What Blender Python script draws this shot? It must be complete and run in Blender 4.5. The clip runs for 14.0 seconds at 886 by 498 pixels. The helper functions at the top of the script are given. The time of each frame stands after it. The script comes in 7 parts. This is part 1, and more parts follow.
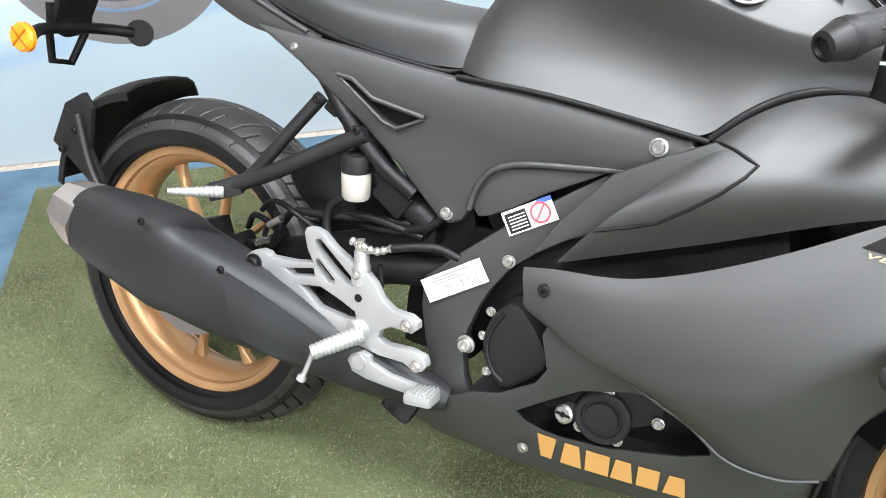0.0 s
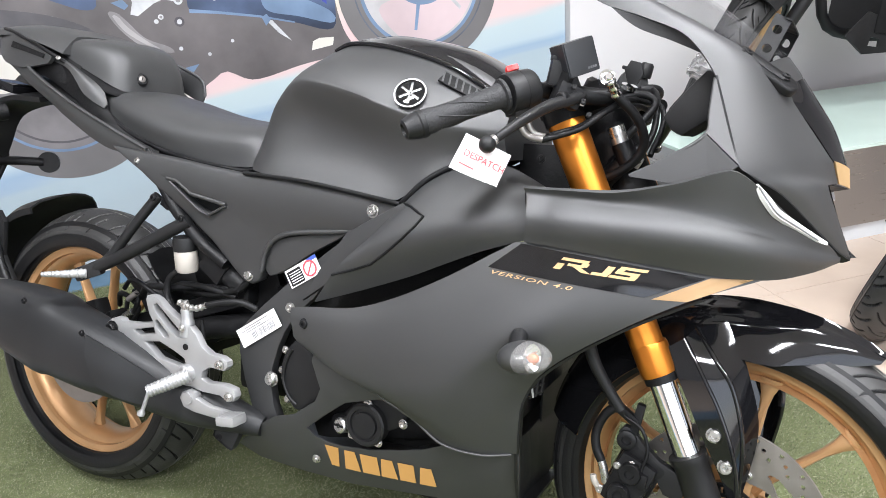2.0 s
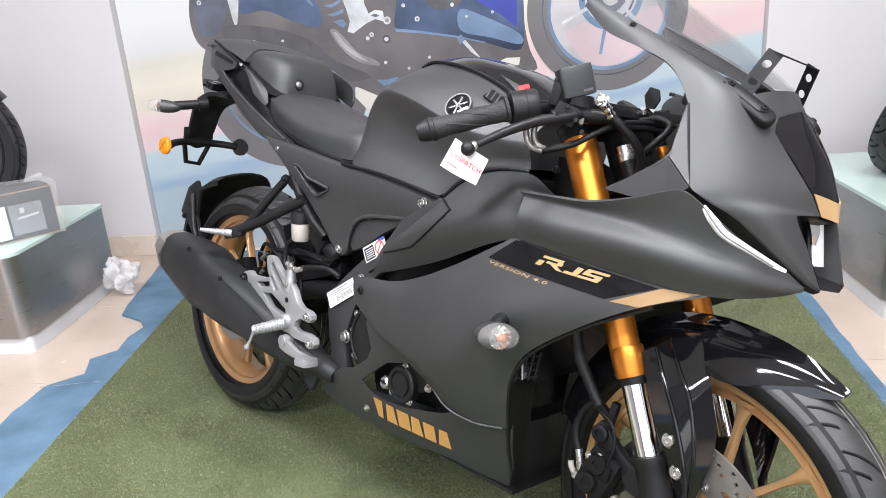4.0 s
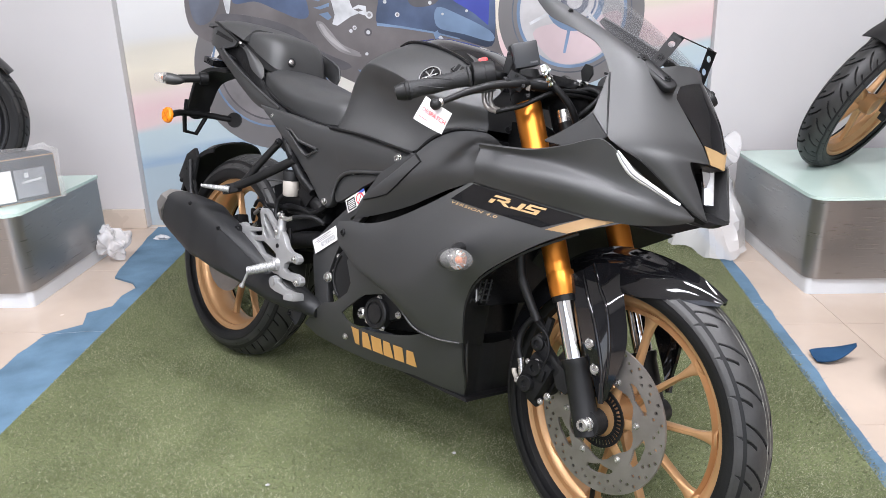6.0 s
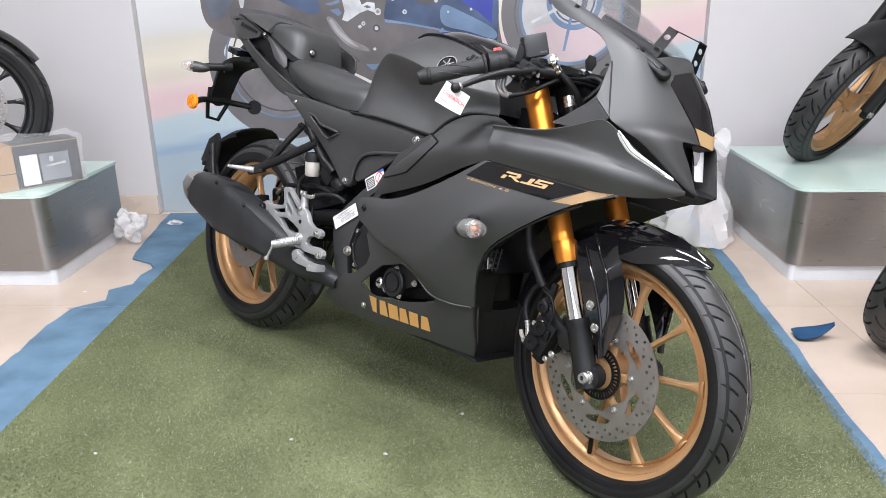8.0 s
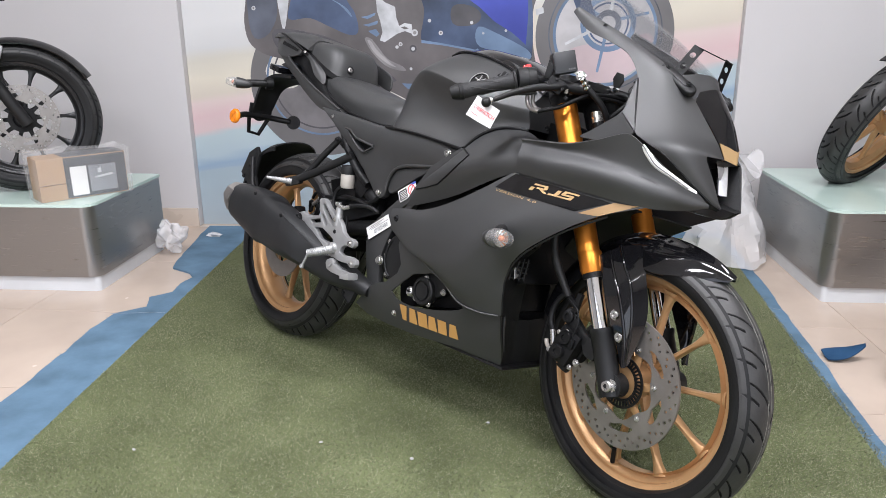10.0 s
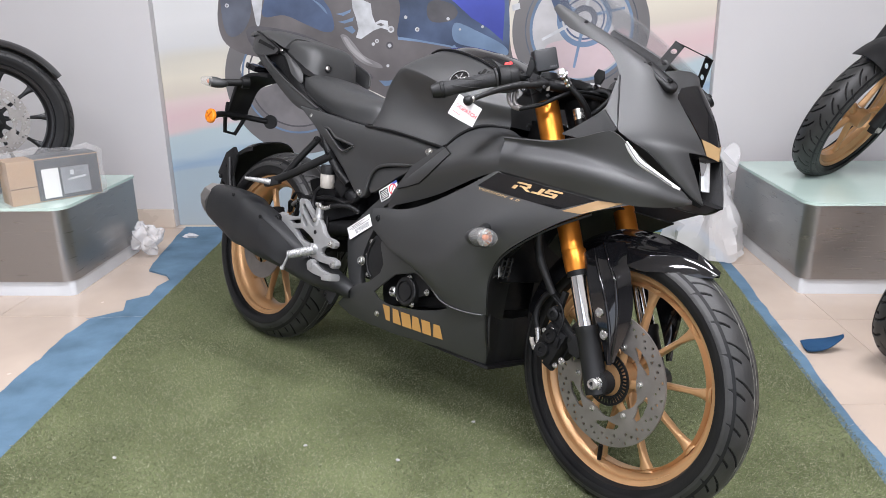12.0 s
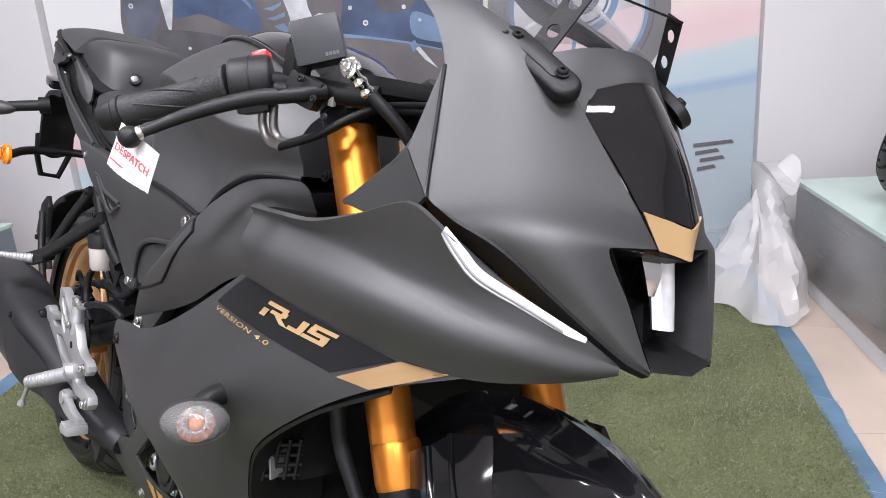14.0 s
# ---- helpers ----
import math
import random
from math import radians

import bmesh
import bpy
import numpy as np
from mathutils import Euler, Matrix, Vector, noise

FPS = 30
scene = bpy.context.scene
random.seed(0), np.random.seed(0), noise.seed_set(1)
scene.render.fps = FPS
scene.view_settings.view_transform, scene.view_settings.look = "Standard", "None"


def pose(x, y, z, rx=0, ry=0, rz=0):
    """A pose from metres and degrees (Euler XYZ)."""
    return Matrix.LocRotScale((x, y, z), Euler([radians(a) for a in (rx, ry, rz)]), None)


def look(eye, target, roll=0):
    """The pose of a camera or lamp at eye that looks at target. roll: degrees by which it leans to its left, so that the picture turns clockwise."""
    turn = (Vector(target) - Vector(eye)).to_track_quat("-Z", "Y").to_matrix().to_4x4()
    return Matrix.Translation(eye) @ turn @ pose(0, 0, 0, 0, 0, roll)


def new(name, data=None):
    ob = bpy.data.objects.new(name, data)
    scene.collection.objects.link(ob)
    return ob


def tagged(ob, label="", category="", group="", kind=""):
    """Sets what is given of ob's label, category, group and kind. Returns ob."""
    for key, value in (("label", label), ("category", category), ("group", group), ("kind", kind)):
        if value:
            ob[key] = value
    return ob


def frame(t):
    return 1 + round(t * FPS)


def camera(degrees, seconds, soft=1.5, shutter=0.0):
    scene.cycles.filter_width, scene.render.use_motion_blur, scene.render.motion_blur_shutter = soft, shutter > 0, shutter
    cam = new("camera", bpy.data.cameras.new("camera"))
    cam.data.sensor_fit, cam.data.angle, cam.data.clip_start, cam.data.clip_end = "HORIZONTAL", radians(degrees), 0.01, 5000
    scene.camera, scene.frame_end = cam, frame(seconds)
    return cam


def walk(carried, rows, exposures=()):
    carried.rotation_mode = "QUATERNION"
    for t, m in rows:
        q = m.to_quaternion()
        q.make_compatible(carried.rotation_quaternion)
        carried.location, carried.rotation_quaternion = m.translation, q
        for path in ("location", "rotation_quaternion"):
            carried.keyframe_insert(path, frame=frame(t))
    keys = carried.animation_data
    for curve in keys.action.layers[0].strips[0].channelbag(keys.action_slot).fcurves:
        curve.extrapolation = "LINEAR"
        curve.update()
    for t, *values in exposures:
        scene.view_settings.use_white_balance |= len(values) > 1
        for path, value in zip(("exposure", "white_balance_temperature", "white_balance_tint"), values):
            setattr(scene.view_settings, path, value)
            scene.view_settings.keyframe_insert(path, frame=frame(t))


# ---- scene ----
cam = camera(61.5, 14.0, 0.6)
PATH = [
    (0, (0.187, 0.186, 1.041), (-0.642, 1.68, 0.002), -0.7),
    (0.5, (0.303, 0.08, 1.07), (-0.415, 1.744, 0.225), -2.0),
    (1, (0.363, -0.003, 1.094), (-0.241, 1.726, 0.289), -2.7),
    (1.5, (0.461, 0.004, 1.086), (-0.242, 1.704, 0.301), -3.2),
    (2, (0.644, 0.073, 1.073), (-0.256, 1.694, 0.322), -4.3),
    (2.5, (0.694, 0.207, 1.069), (-0.349, 1.755, 0.351), -4.2),
    (3, (0.739, 0.298, 1.077), (-0.45, 1.756, 0.396), -4.2),
    (3.5, (0.892, 0.247, 1.072), (-0.439, 1.592, 0.422), -4.2),
    (4, (1.029, 0.137, 1.068), (-0.394, 1.38, 0.41), -4.0),
    (4.2, (1.06, 0.092, 1.066), (-0.377, 1.31, 0.392), -3.6),
    (6.3, (1.247, -0.05, 1.034), (-0.123, 1.256, 0.389), -1.5),
    (6.5, (1.224, -0.027, 1.034), (-0.146, 1.271, 0.37), -1.5),
    (7, (1.199, -0.012, 1.034), (-0.171, 1.258, 0.32), -1.5),
    (7.5, (1.249, -0.108, 1.025), (-0.102, 1.183, 0.311), -1.3),
    (8, (1.324, -0.197, 1.025), (-0.039, 1.118, 0.382), -0.8),
    (8.2, (1.348, -0.22, 1.027), (-0.024, 1.096, 0.406), -0.6),
    (10.5, (1.372, -0.229, 1.012), (-0.068, 1.03, 0.429), -0.5),
    (11, (1.324, -0.198, 1.022), (-0.09, 1.096, 0.45), -0.8),
    (11.5, (1.353, -0.226, 1.023), (-0.042, 1.089, 0.455), -0.8),
    (12, (1.352, -0.229, 1.019), (-0.041, 1.076, 0.421), -0.9),
    (12.5, (1.264, -0.137, 1.017), (-0.116, 1.176, 0.408), -2.0),
    (13, (1.096, 0.139, 1.016), (-0.228, 1.508, 0.406), -3.0),
    (13.5, (1.001, 0.4, 0.984), (-0.283, 1.817, 0.398), -3.4),
    (14, (1.002, 0.647, 0.936), (-0.514, 1.816, 0.358), -4.0),
]
walk(cam, [(t, look(eye, target, roll)) for t, eye, target, roll in PATH],
     [(0, .72, 6300, 9), (.5, .62, 6250, 10), (1, .34, 6250, 11), (2, .34, 6300, 12), (4.2, .12, 6300, 14), (6.3, .02, 6250, 15), (7.1, .12, 6180, 15), (7.6, .10, 6200, 15), (8.2, -.08, 6250, 14),
      (10.5, -.22, 6300, 15), (12.5, -.14, 6250, 15), (13, .03, 6250, 15), (14, -.08, 6250, 18)])

# ---- world and lights ----
world = bpy.data.worlds.new("world")
scene.world = world
world.use_nodes = True
wn = world.node_tree.nodes
sky = wn.new("ShaderNodeTexSky")
sky.sky_type, sky.sun_disc, sky.sun_elevation, sky.sun_rotation = "NISHITA", False, radians(50), radians(200)
wn["Background"].inputs[1].default_value = 0.12
world.node_tree.links.new(sky.outputs[0], wn["Background"].inputs[0])

ROOM = Matrix.Rotation(radians(44), 4, "Z")          # room axes: x along the back wall, y towards it


def area_lamp(name, m, sx, sy, watts, colour):
    lamp = bpy.data.lights.new(name, "AREA")
    lamp.shape, lamp.size, lamp.size_y, lamp.energy, lamp.color = "RECTANGLE", sx, sy, watts, colour
    ob = new(name, lamp)
    ob.matrix_world = m
    return ob


# daylight in the shopfront behind the camera, and the tube panels of the ceiling
area_lamp("shopfront_daylight", ROOM @ pose(0.9, -4.05, 1.6, 90, 0, 0), 6.4, 2.5, 85, (0.97, 0.985, 1.0))
for k, (px, py) in enumerate(((-0.3, -1.9), (1.7, -1.9), (-0.3, 0.1), (1.7, 0.1))):
    area_lamp("ceiling_panel_light", ROOM @ pose(px, py, 2.93, 0, 0, 0), 1.2, 0.3, 84, (0.98, 0.99, 1.0))

# ---- materials ----
def material(name, colour, rough=0.5, metal=0.0, spec=0.5, vary=0.0, vscale=6.0, bump=0.0, bscale=300.0, rvary=0.0,
             coat=0.0, detail=4.0, tint=None):
    """A principled surface with broad mottling (vary) and a fine relief (bump)."""
    m = bpy.data.materials.new(name)
    m.use_nodes = True
    nt = m.node_tree
    b = nt.nodes["Principled BSDF"]
    b.inputs["Base Color"].default_value = (*colour, 1)
    b.inputs["Roughness"].default_value, b.inputs["Metallic"].default_value = rough, metal
    b.inputs["Specular IOR Level"].default_value = spec
    b.inputs["Coat Weight"].default_value = coat
    b.inputs["Coat Roughness"].default_value = 0.06
    tc = nt.nodes.new("ShaderNodeTexCoord")
    if vary or rvary:
        n = nt.nodes.new("ShaderNodeTexNoise")
        n.inputs["Scale"].default_value, n.inputs["Detail"].default_value = vscale, detail
        nt.links.new(tc.outputs["Object"], n.inputs["Vector"])
        if vary:
            mix = nt.nodes.new("ShaderNodeMix")
            mix.data_type = "RGBA"
            lo = tint if tint else [c * (1 - vary) for c in colour]
            mix.inputs["A"].default_value = (*lo, 1)
            mix.inputs["B"].default_value = (*[min(1, c * (1 + vary)) for c in colour], 1)
            ramp = nt.nodes.new("ShaderNodeMapRange")
            ramp.inputs["From Min"].default_value, ramp.inputs["From Max"].default_value = 0.3, 0.7
            nt.links.new(n.outputs["Fac"], ramp.inputs["Value"])
            nt.links.new(ramp.outputs["Result"], mix.inputs["Factor"])
            nt.links.new(mix.outputs["Result"], b.inputs["Base Color"])
        if rvary:
            r = nt.nodes.new("ShaderNodeMapRange")
            r.inputs["From Min"].default_value, r.inputs["From Max"].default_value = 0.3, 0.7
            r.inputs["To Min"].default_value, r.inputs["To Max"].default_value = max(0.02, rough - rvary), min(1, rough + rvary)
            nt.links.new(n.outputs["Fac"], r.inputs["Value"])
            nt.links.new(r.outputs["Result"], b.inputs["Roughness"])
    if bump:
        n2 = nt.nodes.new("ShaderNodeTexNoise")
        n2.inputs["Scale"].default_value, n2.inputs["Detail"].default_value = bscale, 3
        nt.links.new(tc.outputs["Object"], n2.inputs["Vector"])
        bp = nt.nodes.new("ShaderNodeBump")
        bp.inputs["Strength"].default_value, bp.inputs["Distance"].default_value = bump, 0.002
        nt.links.new(n2.outputs["Fac"], bp.inputs["Height"])
        nt.links.new(bp.outputs["Normal"], b.inputs["Normal"])
    return m


MATTE = material("matte_black_paint", (0.0145, 0.0148, 0.0155), 0.56, 0.0, 1.0, 0.12, 7, 0.06, 900, 0.03)
SEAT = material("black_vinyl", (0.032, 0.0325, 0.033), 0.50, 0, 0.55, 0.12, 9, 0.10, 900, 0.04)
PLASTIC = material("black_plastic", (0.0095, 0.0095, 0.010), 0.48, 0, 0.32, 0.2, 14, 0.15, 500, 0.08)
DARK = material("dark_parts_and_shade", (0.0055, 0.0055, 0.006), 0.5, 0.1, 0.28, 0.4, 30, 0.3, 160, 0.1)
GLOSS = material("gloss_black_plastic", (0.006, 0.006, 0.007), 0.06, 0, 0.6, 0.1, 5, 0, 0, 0.02)
CHAR = material("charcoal_heat_shield", (0.017, 0.0175, 0.0185), 0.5, 0.15, 0.4, 0.15, 8, 0.08, 600, 0.06)
GOLD = material("gold_wheel_paint", (0.50, 0.29, 0.137), 0.36, 0.45, 0.5, 0.1, 12, 0.05, 400, 0.06)
AMBER = material("gold_anodised_tube", (0.70, 0.245, 0.035), 0.36, 0.9, 0.5, 0.06, 10, 0, 0, 0.05)
ALU = material("cast_silver_aluminium", (0.38, 0.38, 0.38), 0.38, 0.55, 0.5, 0.08, 18, 0.12, 500, 0.08)
DISCM = material("disc_steel", (0.30, 0.28, 0.265), 0.36, 0.8, 0.5, 0.14, 25, 0.15, 700, 0.08)
ZINC = material("zinc_bolt", (0.48, 0.47, 0.45), 0.28, 0.9, 0.5, 0.1, 60, 0, 0, 0.06)
RUBBER = material("tyre_rubber", (0.008, 0.008, 0.0085), 0.42, 0, 0.3, 0.25, 8, 0.2, 260, 0.08)
TREAD = material("tyre_tread_rubber", (0.027, 0.0265, 0.026), 0.5, 0, 0.5, 0.4, 14, 0.3, 220, 0.06)
TYRELINE = material("worn_pale_tyre_line", (0.20, 0.20, 0.18), 0.7, 0, 0.3, 0.6, 40)
GOLDPRINT = material("gold_print", (0.50, 0.33, 0.16), 0.4, 0.25, 0.5, 0.05, 20)
STRIPEGOLD = material("gold_stripe_film", (0.34, 0.215, 0.105), 0.45, 0.1, 0.4, 0.08, 20)
YELLOWGOLD = material("orange_gold_print", (0.52, 0.28, 0.085), 0.42, 0.1, 0.5, 0.05, 20)
WHITE = material("white_paper", (0.78, 0.77, 0.76), 0.6, 0, 0.4, 0.04, 12, 0.05, 200)
PINKRED = material("red_print", (0.72, 0.08, 0.10), 0.6)
GREYPRINT = material("grey_print", (0.25, 0.25, 0.26), 0.6)
BLUEPRINT = material("blue_print", (0.05, 0.10, 0.42), 0.6)
RED = material("red_switch_plastic", (0.75, 0.02, 0.02), 0.35)
BULB = material("dull_amber_bulb", (0.55, 0.16, 0.05), 0.3, 0, 0.5)
ORANGE = material("amber_reflector", (0.85, 0.25, 0.01), 0.15, 0, 0.6)
MILKY = material("milky_reservoir", (0.40, 0.37, 0.33), 0.35, 0, 0.5, 0.05, 20)
CHROME = material("mirror_chrome", (0.8, 0.8, 0.8), 0.08, 1.0)
TIP = material("satin_exhaust_tip", (0.42, 0.40, 0.38), 0.38, 0.9, 0.5, 0.1, 20, 0.1, 300, 0.05)

WALL = material("white_wall_paint", (0.60, 0.582, 0.587), 0.7, 0, 0.3, 0.035, 1.3, 0.06, 90, 0.05)
# grey for the unseen walls, chosen to darken reflections and bounced light
HALL = material("unseen_wall_grey", (0.34, 0.34, 0.345), 0.7, 0, 0.3, 0.05, 1.5, 0.06, 90, 0.05)
CEIL = material("ceiling_white", (0.82, 0.82, 0.82), 0.8, 0, 0.3, 0.03, 2)
BLUE = material("blue_felt_carpet", (0.110, 0.183, 0.258), 0.95, 0, 0.1, 0.22, 7, 0.9, 120, 0)
TURFBASE = material("turf_backing", (0.125, 0.143, 0.070), 0.95, 0, 0.1, 0.3, 4, 1.0, 140, 0)
TILE = material("beige_floor_tile", (0.52, 0.425, 0.35), 0.22, 0, 0.5, 0.08, 3, 0.02, 200, 0.06)
SKIRT = material("beige_skirting_tile", (0.62, 0.53, 0.45), 0.3, 0, 0.5, 0.06, 5, 0, 0, 0.05)
CARDBOARD = material("brown_cardboard", (0.42, 0.28, 0.17), 0.8, 0, 0.3, 0.08, 8, 0.1, 120)
BOXPRINT = material("dark_box_print", (0.055, 0.060, 0.070), 0.45, 0, 0.4, 0.2, 6)
PLINTHBASE = material("white_laminate_base", (0.62, 0.64, 0.66), 0.4, 0, 0.5, 0.06, 5)


def brushed(name, colour, stretch):
    m = material(name, colour, 0.3, 0.9)
    nt = m.node_tree
    b = nt.nodes["Principled BSDF"]
    tc = nt.nodes["Texture Coordinate"]
    mp = nt.nodes.new("ShaderNodeMapping")
    mp.inputs["Scale"].default_value = stretch
    n = nt.nodes.new("ShaderNodeTexNoise")
    n.inputs["Scale"].default_value, n.inputs["Detail"].default_value = 6, 6
    r = nt.nodes.new("ShaderNodeMapRange")
    r.inputs["To Min"].default_value, r.inputs["To Max"].default_value = 0.2, 0.42
    nt.links.new(tc.outputs["Object"], mp.inputs["Vector"])
    nt.links.new(mp.outputs["Vector"], n.inputs["Vector"])
    nt.links.new(n.outputs["Fac"], r.inputs["Value"])
    nt.links.new(r.outputs["Result"], b.inputs["Roughness"])
    bp = nt.nodes.new("ShaderNodeBump")
    bp.inputs["Strength"].default_value, bp.inputs["Distance"].default_value = 0.15, 0.002
    nt.links.new(n.outputs["Fac"], bp.inputs["Height"])
    nt.links.new(bp.outputs["Normal"], b.inputs["Normal"])
    return m


BRUSHED = brushed("brushed_steel_sheet", (0.36, 0.35, 0.34), (1.5, 1.5, 60))


def clear(name, colour, rough=0.03, alpha=0.25):
    """Clear plastic: a mix of straight transmission and gloss."""
    m = bpy.data.materials.new(name)
    m.use_nodes = True
    nt = m.node_tree
    b = nt.nodes["Principled BSDF"]
    b.inputs["Base Color"].default_value = (*colour, 1)
    b.inputs["Roughness"].default_value = rough
    b.inputs["Alpha"].default_value = alpha
    return m


SCREEN = clear("clear_screen", (0.10, 0.10, 0.105), 0.02, 0.16)
LENS = clear("clear_lamp_lens", (0.42, 0.41, 0.40), 0.05, 0.28)
FILM = clear("polythene_film", (0.80, 0.79, 0.79), 0.24, 0.47)
GLASSTOP = material("frosted_glass_top", (0.53, 0.66, 0.60), 0.16, 0, 0.5, 0.04, 3, 0, 0, 0.04)
GLASSTOP.node_tree.nodes["Principled BSDF"].inputs["Transmission Weight"].default_value = 0.0

# ---- building helpers ----
def spline(pts, n):
    """n points evenly along a smooth curve through pts."""
    p = [Vector(q) for q in pts]
    if len(p) == 2:
        return [p[0].lerp(p[1], i / (n - 1)) for i in range(n)]
    e = [p[0] * 2 - p[1]] + p + [p[-1] * 2 - p[-2]]
    fine = []
    for i in range(len(p) - 1):
        a, b, c, d = e[i:i + 4]
        for k in range(12):
            t = k / 12
            fine.append(0.5 * (2 * b + (c - a) * t + (2 * a - 5 * b + 4 * c - d) * t * t + (3 * b - a - 3 * c + d) * t ** 3))
    fine.append(p[-1])
    run = [0.0]
    for a, b in zip(fine, fine[1:]):
        run.append(run[-1] + (b - a).length)
    out, j = [], 0
    for i in range(n):
        s = run[-1] * i / (n - 1)
        while j < len(run) - 2 and run[j + 1] < s:
            j += 1
        w = (s - run[j]) / max(1e-9, run[j + 1] - run[j])
        out.append(fine[j].lerp(fine[j + 1], min(1, max(0, w))))
    return out


def part(name, bm, mat, parent=None, label="", sharp=38, m=None):
    """Links a bmesh as one mesh object, as a part of parent."""
    bmesh.ops.remove_doubles(bm, verts=bm.verts, dist=1e-5)
    bmesh.ops.recalc_face_normals(bm, faces=bm.faces)
    me = bpy.data.meshes.new(name)
    bm.to_mesh(me)
    bm.free()
    for p in me.polygons:
        p.use_smooth = True
    me.set_sharp_from_angle(angle=radians(sharp))
    me.materials.append(mat)
    ob = new(name, me)
    if parent is not None:
        ob.parent = parent
    if m is not None:
        ob.matrix_basis = m
    if label:
        tagged(ob, label)
    return ob


def grid_faces(bm, rows, closed=False):
    vs = [[bm.verts.new(p) for p in r] for r in rows]
    for a, b in zip(vs, vs[1:]):
        rng = range(len(a)) if closed else range(len(a) - 1)
        for i in rng:
            j = (i + 1) % len(a)
            bm.faces.new((a[i], a[j], b[j], b[i]))
    return vs


def thicken(bm, t):
    bmesh.ops.recalc_face_normals(bm, faces=bm.faces)
    bmesh.ops.solidify(bm, geom=bm.faces[:], thickness=t)
    return bm


def loft(curves, n=30, m=5, thick=0.004, mirror=False, even=True):
    """A smooth sheet through several curves, each a list of points, with thickness. even: points run evenly along each curve;
    otherwise the curves' own points answer to each other."""
    bm = bmesh.new()
    if even:
        rows = [spline(c, n) for c in curves]
    else:
        rows = [[q for a, b in zip(range(len(c) - 1), range(1, len(c))) for q in bend(c, a, 6)] + [Vector(c[-1])] for c in curves]
        n = len(rows[0])
    cols = [spline([r[i] for r in rows], (len(rows) - 1) * m + 1) for i in range(n)]
    rows = [[c[k] for c in cols] for k in range((len(curves) - 1) * m + 1)]
    grid_faces(bm, rows)
    if mirror:
        flip_copy(bm)
    if thick:
        thicken(bm, thick)
    return bm


def bend(c, i, steps):
    """Points of the smooth curve through c between its i-th point and the next."""
    p = [Vector(q) for q in c]
    e = [p[0] * 2 - p[1]] + p + [p[-1] * 2 - p[-2]]
    a, b, c, d = e[i:i + 4]
    return [0.5 * (2 * b + (c - a) * t + (2 * a - 5 * b + 4 * c - d) * t * t + (3 * b - a - 3 * c + d) * t ** 3) for t in (k / steps for k in range(steps))]


def flip_copy(bm):
    """Adds the mirror image across y = 0."""
    g = bmesh.ops.duplicate(bm, geom=bm.verts[:] + bm.edges[:] + bm.faces[:])["geom"]
    for v in g:
        if isinstance(v, bmesh.types.BMVert):
            v.co.y = -v.co.y
    bmesh.ops.reverse_faces(bm, faces=[f for f in g if isinstance(f, bmesh.types.BMFace)])
    return bm


def shell(sections, n=18, m=4, thick=0.0, even=True):
    """A body symmetric about y = 0. sections: (x, [(half width, height), ...]) from crown to lower edge."""
    half = [[Vector((x, -w, z)) for w, z in s] for x, s in sections]
    bm = bmesh.new()
    if even:
        rows = [spline(h, n) for h in half]
    else:
        rows = [[q for a in range(len(h) - 1) for q in bend(h, a, 4)] + [h[-1]] for h in half]
        n = len(rows[0])
    cols = [spline([r[i] for r in rows], (len(rows) - 1) * m + 1) for i in range(n)]
    full = []
    for k in range((len(rows) - 1) * m + 1):
        r = [c[k] for c in cols]
        full.append([Vector((p.x, -p.y, p.z)) for p in reversed(r[1:])] + r)
    grid_faces(bm, full)
    for end in (full[0], full[-1]):
        bm.faces.new([bm.verts.new(p) for p in end])
    if thick:
        thicken(bm, thick)
    return bm


def plate(poly, holes, y, t, bevel=0.002, side=-1, warp=None, sub=0):
    """A plate in the x-z plane with holes, outer face at half width y, thickness t inwards."""
    bm = bmesh.new()
    edges = []
    for loop in [poly] + list(holes):
        vs = [bm.verts.new((p[0], 0, p[1])) for p in loop]
        edges += [bm.edges.new((vs[i], vs[(i + 1) % len(vs)])) for i in range(len(vs))]
    bmesh.ops.triangle_fill(bm, use_beauty=True, use_dissolve=False, edges=edges)
    if sub:
        bmesh.ops.subdivide_edges(bm, edges=bm.edges[:], cuts=sub, use_grid_fill=True)
    faces = bm.faces[:]
    ex = bmesh.ops.extrude_face_region(bm, geom=faces)["geom"]
    front = {v for v in ex if isinstance(v, bmesh.types.BMVert)}
    for v in bm.verts:
        w = (warp(v.co.x, v.co.z) if warp else 0.0) + y
        v.co.y = side * (w if v in front else w - t)
    bmesh.ops.recalc_face_normals(bm, faces=bm.faces)
    if bevel:
        rim = [e for e in bm.edges if e.is_manifold and e.calc_face_angle(0) > 1.0]
        bmesh.ops.bevel(bm, geom=rim, offset=bevel, segments=2, affect="EDGES", profile=0.6)
    return bm


def smooth_loop(pts, n):
    """A closed smooth outline through (x, z) points."""
    p = [Vector((a, 0, b)) for a, b in pts]
    q = spline(p[-2:] + p + p[:3], 400)
    a = min(range(20, 200), key=lambda i: (q[i] - p[0]).length)
    b = min(range(200, 400), key=lambda i: (q[i] - p[0]).length)
    idx = [a + (b - a) * i / n for i in range(n)]
    return [(q[int(i)].x, q[int(i)].z) for i in idx]


def tube(pts, r, sides=10, n=24, ends=True, smooth=True, radii=None):
    bm = bmesh.new()
    tube_into(bm, pts, r, sides, n, ends, smooth, radii)
    return bm


